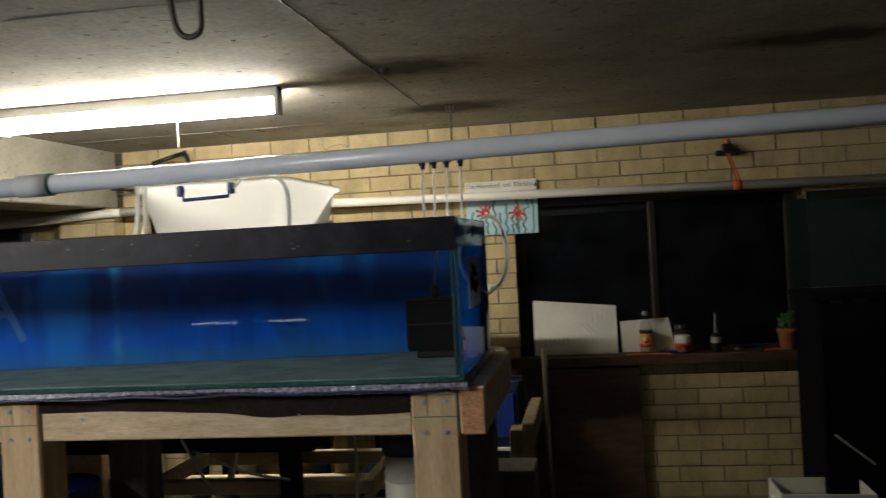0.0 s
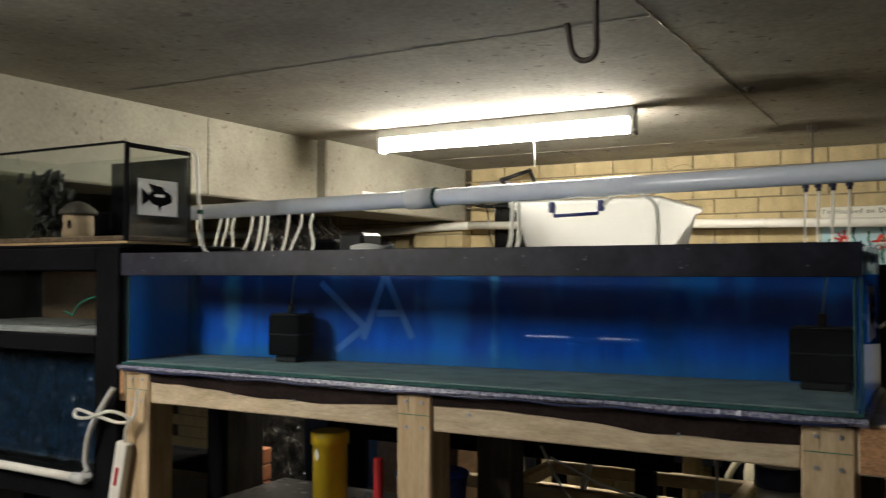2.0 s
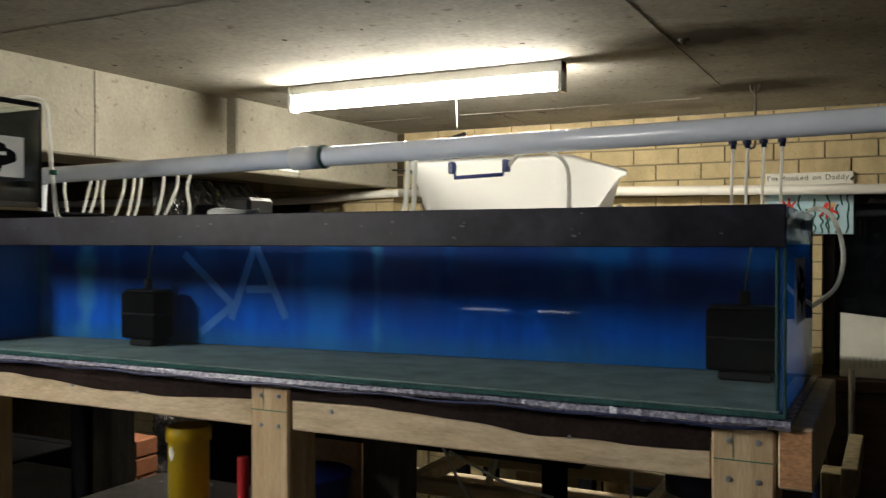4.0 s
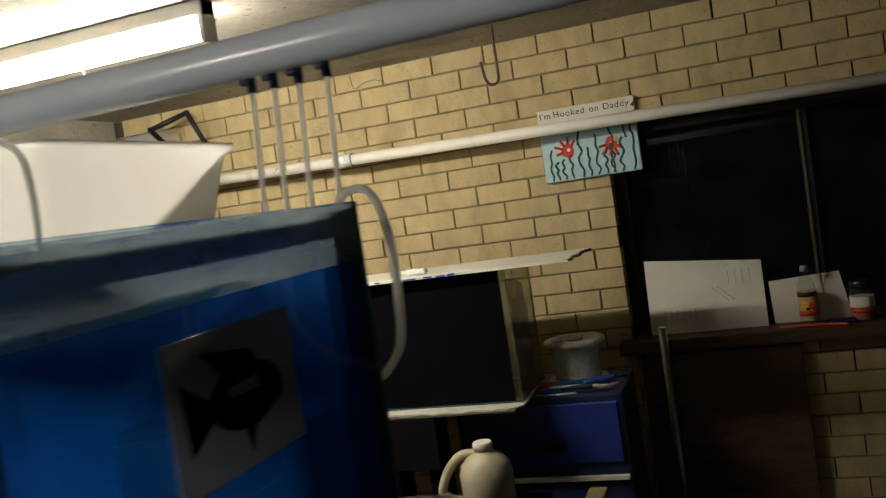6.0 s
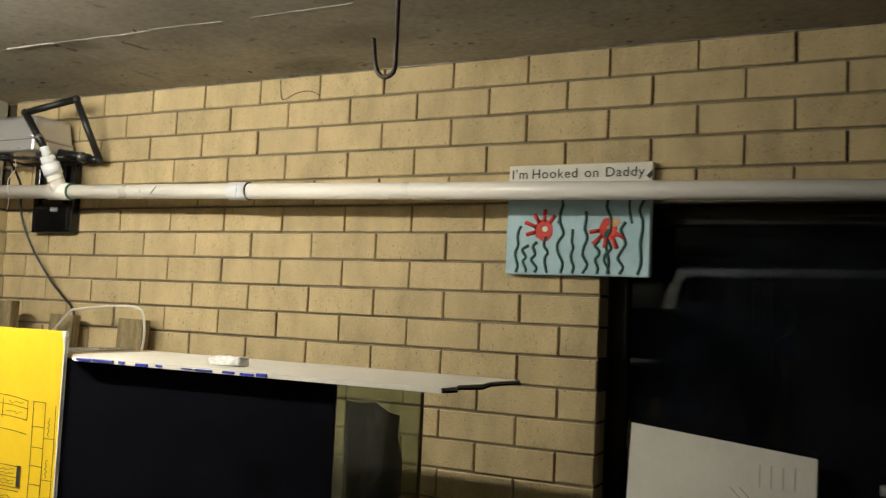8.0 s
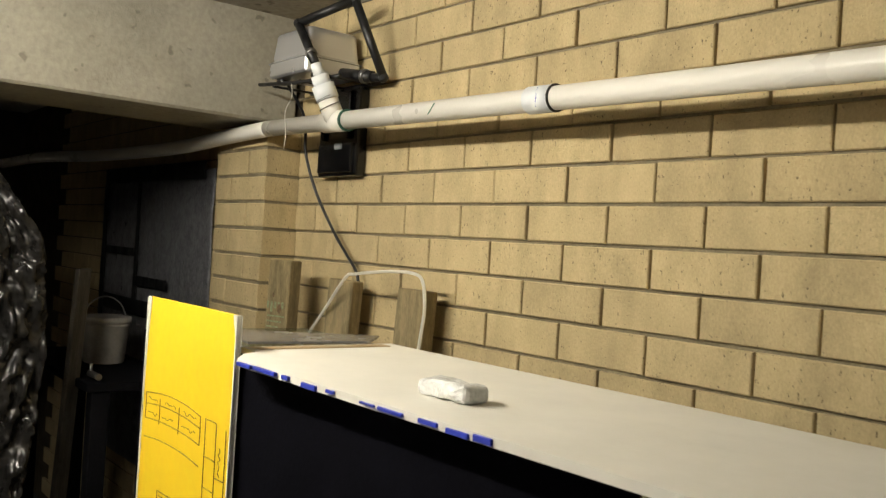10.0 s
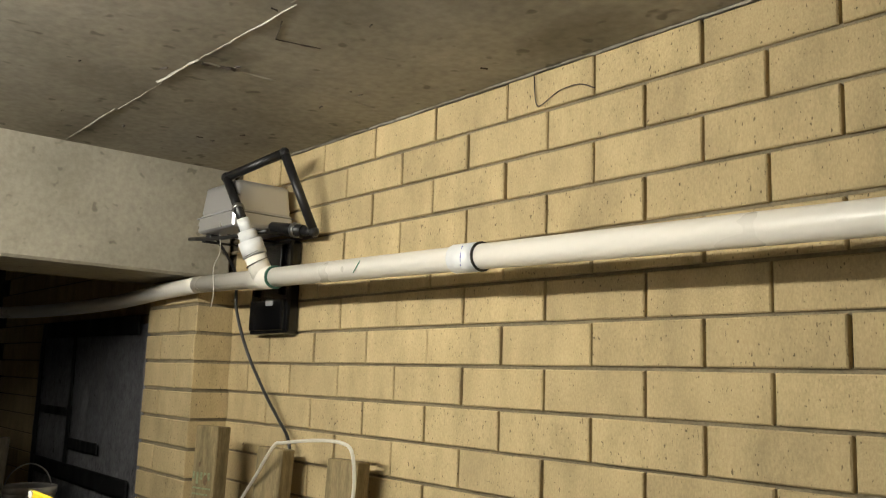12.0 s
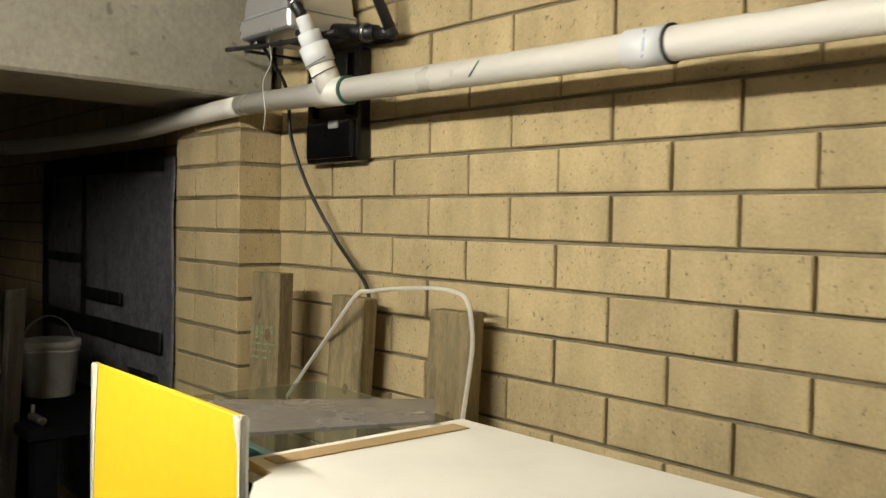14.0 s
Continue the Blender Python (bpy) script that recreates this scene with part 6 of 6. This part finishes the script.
bm = bmesh.new()
rnd = random.Random(31)
for i in range(90):
    lf = bmesh.ops.create_icosphere(bm, subdivisions=1, radius=1)["verts"]
    hgt = rnd.uniform(0, 0.2)
    m = Matrix.Translation((-2.5 + rnd.gauss(0, 0.035), 1.63 + rnd.gauss(0, 0.025), 1.735 + hgt)) @ Euler((rnd.uniform(-1, 1), rnd.uniform(-1, 1), rnd.uniform(0, 6))).to_matrix().to_4x4() @ Matrix.Diagonal((0.005, 0.014, 0.024, 1))
    bmesh.ops.transform(bm, matrix=m, verts=lf)
part("leaves", bm, M_DARKLEAF, aq)
for dx in (-0.02, 0.015):
    part("stalk", sweep([(-2.5 + dx, 1.63, 1.72), (-2.5 + dx * 1.5, 1.63, 1.82), (-2.5 + dx, 1.635, 1.92)], 0.004, 6, 4), M_DARKLEAF, aq)
single("tank_airline", sweep([(-2.08, 1.70, 1.99), (-2.03, 1.72, 2.0), (-1.985, 1.745, 1.985), (-1.975, 1.75, 1.92), (-1.97, 1.755, 1.82), (-1.965, 1.76, 1.75), (-1.96, 1.765, 1.69), (-1.955, 1.79, 1.672)], 0.006, 8, 6), M_TUBING, "white airline over the small tank with a green tie", "hose")
single("green_tie", lathe([(0.010, 1.795), (0.011, 1.797), (0.011, 1.806), (0.009, 1.808)], -1.9655, 1.758, 12), M_TEAL, "green tie wound round the white airline", "tie")
ot = thing("end_tank", (-2.9, 1.6, 1.70), "dim glass tank at the rack end", "aquarium")
for a in ((-3.2, -2.635, 1.50, 1.505, 1.70, 1.945), (-2.64, -2.635, 1.506, 1.745, 1.70, 1.945)):
    no_shadow(part("pane", boxed(*a, bevel=0.0005), G_DIRTY, ot))
part("back_film", boxed(-3.2, -2.635, 1.746, 1.75, 1.70, 1.945, bevel=0), M_BLACKM, ot)
part("base", boxed(-3.2, -2.635, 1.5, 1.745, 1.6985, 1.7, bevel=0), M_STRAW, ot)
mt = thing("mid_tank", (-2.5, 1.7, 1.435), "shallow tank on the middle tier", "aquarium")
no_shadow(part("front_pane", boxed(-2.9, -2.08, 1.508, 1.513, 1.437, 1.612, bevel=0.0005), G_TANK, mt))
part("sand_bed", boxed(-2.9, -2.08, 1.515, 1.89, 1.436, 1.452, bevel=0.002), M_SHEET, mt)
part("net", sweep([(-2.28, 1.52, 1.50), (-2.24, 1.52, 1.49), (-2.23, 1.52, 1.51), (-2.20, 1.53, 1.535), (-2.12, 1.53, 1.55)], 0.003, 6, 4), M_TEAL, mt)
lw = thing("low_tank", (-2.5, 1.7, 1.03), "blue-backed lower tank wrapped in shiny black plastic", "aquarium")
for a, b in ((-2.9, -2.555), (-2.55, -2.315), (-2.31, -2.10)):
    no_shadow(part("front_pane", boxed(a, b, 1.508, 1.513, 1.035, 1.375, bevel=0.0005), G_TANK, lw))
part("backing", boxed(-2.9, -2.10, 1.60, 1.61, 1.035, 1.375, bevel=0), M_LOWBLUE, lw)


def crinkle(x0, x1, z0, z1, y, amp, seed, nx=40, nz=40, axis="y", fine=1.0):
    bm = bmesh.new()
    g = [[None] * (nz + 1) for _ in range(nx + 1)]
    for i in range(nx + 1):
        for j in range(nz + 1):
            a, z = x0 + (x1 - x0) * i / nx, z0 + (z1 - z0) * j / nz
            d = amp * (noise.noise(Vector((a * 14, z * 4, seed))) + fine * (0.5 * noise.noise(Vector((a * 34, z * 14, seed + 3))) + 0.3 * noise.noise(Vector((a * 70, z * 50, seed)))))
            g[i][j] = bm.verts.new((a, y + d, z) if axis == "y" else (y + d, a, z))
    for i in range(nx):
        for j in range(nz):
            bm.faces.new((g[i][j], g[i + 1][j], g[i + 1][j + 1], g[i][j + 1])).smooth = True
    ext = bmesh.ops.extrude_face_region(bm, geom=bm.faces[:])
    bmesh.ops.translate(bm, vec=(0, 0.003, 0) if axis == "y" else (-0.003, 0, 0), verts=[v for v in ext["geom"] if isinstance(v, bmesh.types.BMVert)])
    return bm


part("plastic_wrap", crinkle(-2.88, -2.16, 1.05, 1.37, 1.548, 0.016, 4, 90, 50, fine=2.0), M_NAVYWRAP, lw, "crinkled black plastic")
tl = thing("tank_light", (-2.45, 1.45, 1.03), "unlit white tube light along the rack front", "light")
part("tube", sweep([(-3.0, 1.448, 1.042), (-2.14, 1.448, 1.036)], 0.013, 14, 0), M_WHITE, tl)
part("end", sweep([(-2.14, 1.448, 1.036), (-2.10, 1.448, 1.036), (-2.085, 1.448, 1.052)], 0.016, 12, 3), M_GREYHOSE, tl)
pb = thing("power_adapter", (-1.985, 1.45, 1.0), "white inline power adapter hanging on its lead", "adapter")
o = part("body", box(bmesh.new(), -0.022, 0.022, -0.014, 0.014, -0.20, 0.0, bevel=0.008, seg=3), M_WHITE, None)
o.parent = pb
o.matrix_basis = Matrix.Translation((0.052, 0, 0.155)) @ Euler((0, 0.20, 0)).to_matrix().to_4x4()
o2 = part("red_bar", boxed(-0.006, 0.006, -0.0155, -0.0135, -0.12, -0.07, bevel=0), M_RED, None)
o2.parent = pb
o2.matrix_basis = o.matrix_basis.copy()
part("lead", sweep([(-1.935, 1.45, 1.155), (-1.92, 1.44, 1.19), (-1.90, 1.43, 1.225), (-1.96, 1.42, 1.24), (-2.05, 1.42, 1.215), (-2.10, 1.42, 1.215), (-2.09, 1.42, 1.235), (-2.02, 1.42, 1.225), (-1.93, 1.43, 1.21), (-1.89, 1.44, 1.23), (-1.885, 1.45, 1.30)], 0.0048, 8, 6), M_TUBING, pb)
single("grey_hose", sweep([(-1.97, 1.44, 1.30), (-2.0, 1.43, 1.25), (-2.05, 1.43, 1.18), (-2.075, 1.435, 1.10), (-2.07, 1.44, 1.06)], 0.008, 10, 6), M_GREYHOSE, "translucent grey hose drooping beside the stand", "hose")
for x, m_, h_ in ((-1.84, M_BLACKM, 0.05), (-1.72, M_BLACK, 0.07)):
    single("small_basket", box(bmesh.new(), x - 0.05, x + 0.05, 2.20, 2.32, 1.62, 1.68 + h_, bevel=0.01), m_, "small dark plastic basket behind the tank", "basket", "baskets behind the tank")
single("basket_shelf", boxed(-1.95, -1.64, 2.15, 2.40, 1.58, 1.62), M_GREYW, "grey timber ledge behind the tank", "ledge")
single("ledge_post", boxed(-1.83, -1.76, 2.25, 2.32, 0, 1.58), M_GREYW, "grey timber post carrying the ledge", "post")

# ---- rack on the far side of the aisle ----
ar = thing("aisle_rack", (-2.2, -2.75, 0), "black tank rack across the aisle with two lit tubes", "rack")
for x in (-2.9, -1.6):
    part("post", boxed(x, x + 0.07, -2.9, -2.83, 0, 1.5), M_BLACKM, ar)
part("shelf", boxed(-2.9, -1.53, -3.1, -2.7, 1.19, 1.22), M_BLACKM, ar)
for a, b in ((-2.60, -2.27), (-2.05, -1.79)):
    part("tube", sweep([(a, -2.66, 1.165), (b, -2.66, 1.165)], 0.006, 10, 0), M_TANKLAMP, ar, "lit white tube")
    part("tube_holder", boxed(a, b, -2.72, -2.64, 1.18, 1.189), M_BLACK, ar)

# ---- dim corner past the pilaster ----
fw = thing("foil_panel", (-3.95, 4.93, 0.8), "foil-covered opening sealed with black tape", "panel")
part("panel", crinkle(-4.55, -3.30, 0.55, 1.83, 4.905, 0.006, 7, 60, 50), M_FOIL, fw)
for a in ((-4.56, -4.50, 0.55, 1.86), (-4.10, -4.06, 1.25, 1.86)):
    part("tape", crinkle(a[0], a[1], a[2], a[3], 4.893, 0.004, 2, 6, 40), M_BLACK, fw)
for a in ((-4.50, -3.36, 1.20, 1.27), (-4.50, -3.36, 1.79, 1.86), (-4.06, -3.7, 1.33, 1.375), (-4.5, -4.1, 1.46, 1.495)):
    part("tape", crinkle(a[0], a[1], a[2], a[3], 4.889, 0.004, 5, 40, 6), M_BLACK, fw)
part("black_patch", crinkle(-3.62, -3.40, 0.85, 1.13, 4.888, 0.004, 9, 10, 12), M_BLACK, fw)
sb_ = thing("side_bench", (-3.5, 4.5, 0), "dark timber side bench holding a bucket", "bench")
part("top", boxed(-4.2, -3.20, 4.45, 4.82, 1.015, 1.045), M_BLACKM, sb_)
for x in (-4.15, -3.27):
    part("leg", boxed(x, x + 0.06, 4.47, 4.53, 0, 1.015), M_BLACKM, sb_)
    part("leg", boxed(x, x + 0.06, 4.66, 4.72, 0, 1.015), M_BLACKM, sb_)
BX, BY = -3.70, 4.66
bk = thing("white_bucket", (BX, BY, 1.045), "dusty white plastic bucket with lid and wire handle", "bucket")
part("pail", lathe([(0.074, 1.046), (0.078, 1.05), (0.089, 1.19), (0.092, 1.192), (0.092, 1.202), (0.089, 1.203)], BX, BY), M_DULLW, bk)
part("lid", lathe([(0.093, 1.2035), (0.096, 1.205), (0.096, 1.228), (0.086, 1.23), (0.084, 1.226)], BX, BY), M_DULLW, bk)
part("handle", sweep([(BX - 0.02, BY - 0.093, 1.20), (BX - 0.02, BY - 0.06, 1.275), (BX - 0.02, BY, 1.305), (BX - 0.02, BY + 0.06, 1.275), (BX - 0.02, BY + 0.093, 1.20)], 0.003, 6, 6), M_STEEL, bk)
bm = crinkle(3.2, 4.27, 0.02, 1.93, -3.05, 0.045, 12, 110, 150, axis="x", fine=2.0)
for v in bm.verts:
    z = v.co.z
    out_ = 0.90 + 0.10 * math.sin(min(1.0, max(0.0, (z - 0.5) / 1.45)) * math.pi) - 0.30 * max(0.0, (z - 1.45) / 0.48) ** 2
    v.co.y = 3.2 + (v.co.y - 3.2) * out_ + 0.012 * noise.noise(Vector((z * 9, v.co.y * 3, 2)))
single("plastic_curtain", bm, M_BLKWRAP, "bulging hung sheet of crinkled shiny dark plastic", "curtain")
single("leaning_board", slat((-3.38, 4.40, 0.0), (-3.32, 4.45, 1.43), 0.07, 0.02), M_GREYW, "weathered board leaning in the dim corner", "board")
fb = thing("taps", (-3.30, 4.49, 1.045), "small chrome valve fittings on the bench", "fitting")
part("valve", sweep([(-3.34, 4.50, 1.06), (-3.30, 4.49, 1.065), (-3.24, 4.50, 1.06)], 0.012, 10, 3), M_STEEL, fb)
part("lever", sweep([(-3.30, 4.49, 1.07), (-3.30, 4.49, 1.10)], 0.006, 8, 0), M_STEEL, fb)

# ---- dark rack by the window ----
rr = thing("window_rack", (1.4, 4.6, 0), "black metal rack with a dim green tank", "rack")
for x in (1.20, 1.42, 2.1):
    for y in (4.30, 4.72):
        part("post", boxed(x, x + 0.045, y, y + 0.045, 0, 1.28), M_BLACKM, rr)
part("shelf", boxed(1.16, 2.2, 4.28, 4.80, 1.25, 1.285), M_BLACKM, rr)
part("low_shelf", boxed(1.2, 2.15, 4.346, 4.715, 0.60, 0.63), M_BLACKM, rr)
# two added black sheets give the deep shade that hides the lower rack
part("front_panel", boxed(1.19, 2.2, 4.284, 4.296, 0.02, 1.245), M_BLACKM, rr, "added black sheet standing in for the dark under the rack")
part("side_shade_panel", boxed(1.188, 1.196, 4.30, 4.80, 0.02, 1.245), M_BLACKM, rr)
part("strut", slat((1.23, 4.27, 0.62), (1.40, 4.27, 0.48), 0.02, 0.012), M_SHEET, rr, "pale metal strut")
gt = thing("green_tank", (1.6, 4.55, 1.285), "dim green-watered tank on the black rack", "aquarium")
no_shadow(part("front_pane", boxed(1.17, 2.15, 4.33, 4.336, 1.29, 1.76, bevel=0.0005), G_TANK, gt))
no_shadow(part("side_pane", boxed(1.165, 1.171, 4.337, 4.75, 1.29, 1.76, bevel=0.0005), G_TANK, gt))
part("back_film", boxed(1.172, 2.15, 4.745, 4.75, 1.29, 1.76, bevel=0), mat("green_film", (0.005, 0.02, 0.018), 0.5, var=0.3, bump=0.05), gt)
part("rim", boxed(1.163, 2.152, 4.325, 4.331, 1.735, 1.78), M_BLACK, gt)
rb = thing("open_carton", (1.1, 4.2, 0), "open white carton with red print on the floor", "carton")
for a in ((0.93, 1.34, 4.05, 4.06, 0, 0.40), (0.93, 1.34, 4.34, 4.35, 0, 0.40), (0.93, 0.94, 4.061, 4.339, 0, 0.40), (1.33, 1.34, 4.061, 4.339, 0, 0.40)):
    part("side", boxed(*a, bevel=0.001), M_WHITE, rb)
part("red_band", boxed(0.93, 1.34, 4.046, 4.0495, 0.05, 0.35, bevel=0), M_RED, rb)
part("inner", boxed(0.945, 1.325, 4.065, 4.335, 0.3, 0.33), M_SHEET, rb)
# board widened over the bricks in place of the shadow below the sill
single("sill_shade_board", boxed(-0.26, 0.37, 4.86, 4.905, 0.0, 0.885), M_BROWN, "dark brown board, widened to stand in for shade under the sill", "board")


# ---- pilaster bricks ----
def brick_mesh(name, l, h, d, c=0.0025, side=False):
    """A brick with a chamfered face; its front lies in y = 0 and it runs from x = 0."""
    bm = bmesh.new()
    back = [bm.verts.new(p) for p in ((0, d, 0), (l, d, 0), (l, d, h), (0, d, h))]
    mid = [bm.verts.new(p) for p in ((0, c, 0), (l, c, 0), (l, c, h), (0, c, h))]
    front = [bm.verts.new(p) for p in ((c, 0, c), (l - c, 0, c), (l - c, 0, h - c), (c, 0, h - c))]
    for a, b in ((back, mid), (mid, front)):
        for i in range(4):
            bm.faces.new((a[i], a[(i + 1) % 4], b[(i + 1) % 4], b[i]))
    bm.faces.new(front), bm.faces.new(back[::-1])
    bmesh.ops.recalc_face_normals(bm, faces=bm.faces)
    me = bpy.data.meshes.new(name)
    bm.to_mesh(me)
    bm.free()
    me.materials.append(M_BRICK)
    return me


MESHES = {}


def brick(parent, x0, x1, y, z0, z1, d):
    key = (round(x1 - x0, 3), round(z1 - z0, 3), d)
    if key not in MESHES:
        MESHES[key] = brick_mesh("brick", key[0], key[1], d)
    ob = new("brick", MESHES[key])
    ob.parent = parent
    jx, jy = random.uniform(-0.0012, 0.0012), random.uniform(-0.0015, 0.0015)
    ob.location = (x0 + jx, y + jy, z0 + random.uniform(-0.0008, 0.0008))
    ob.rotation_euler = (random.uniform(-0.004, 0.004), 0, random.uniform(-0.004, 0.004))
    return ob


random.seed(11)
PX0, PX1, PY = -3.05, -2.685, 4.80
pil = structure("wall_pilaster", boxed(PX0 + 0.006, PX1 - 0.006, PY + 0.006, JY, 0, 1.95, bevel=0), M_MORTAR, "cream brick pilaster under the concrete beam")
k = 5
while CEIL - 0.086 * (k - 1) - 0.081 > 0.6:
    zt = CEIL - 0.086 * (k - 1)
    z1 = min(zt - 0.005, 1.948)
    z0 = zt - 0.081
    if z1 - z0 > 0.02:
        cut = PX0 + (0.12 if k % 2 else 0.24)
        brick(pil, PX0, cut - 0.004, PY, z0, z1, 0.122)
        brick(pil, cut + 0.004, PX1, PY, z0, z1, 0.122)
    k += 1

# ---- bricks of the window wall ----
beds = bmesh.new()
for k in range(0, 27):
    za_, zb_ = CEIL - 0.086 * k - 0.0055, CEIL - 0.086 * k + 0.0055
    if za_ > WZ0 and zb_ < WZ1:
        spans = ((-5.3, WX0), (WX1, 2.1))
    else:
        spans = ((-5.3, 2.1),)
    for a, b in spans:
        box(beds, a, b, WALL + 0.0085, JY + 0.02, za_, min(zb_, CEIL - 0.001))
tagged(part("bed_joints", beds, M_MORTAR, wall_n), "", "", "", "stuff")
rest = bmesh.new()
count = 0
for k in range(1, 27):
    z1, z0 = CEIL - 0.086 * (k - 1) - 0.0035, CEIL - 0.086 * (k - 1) - 0.0825
    x0 = -1.24 if k % 2 else -1.36
    i = math.floor((-5.3 - x0) / 0.24)
    while x0 + 0.24 * i < 2.1:
        a, b = x0 + 0.24 * i + 0.003, x0 + 0.24 * (i + 1) - 0.003
        i += 1
        spans = [(a, b)]
        if z0 > WZ0 - 0.01 and z1 < WZ1 + 0.01:
            spans = [s for s in ((a, min(b, WX0)), (max(a, WX1), b)) if s[1] - s[0] > 0.02]
        out_s = []
        for s in spans:
            if s[0] < PX0 and s[1] > PX0:
                out_s.append((s[0], PX0 - 0.004))
            elif s[0] < PX1 and s[1] > PX1:
                out_s.append((PX1 + 0.001, s[1]))
            elif PX0 <= s[0] and s[1] <= PX1:
                continue
            else:
                out_s.append(s)
        for s in out_s:
            if s[1] - s[0] < 0.02:
                continue
            if s[0] > PX1 - 0.01 and s[1] < 1.5 and z0 > 0.5 and count < 300:
                brick(wall_n, s[0], s[1], WALL, z0, z1, 0.09)
                count += 1
            else:
                box(rest, s[0], s[1], WALL, WALL + 0.09, z0, z1)
ob = part("brickwork", rest, M_BRICK, wall_n)
tagged(ob, "", "", "", "stuff")
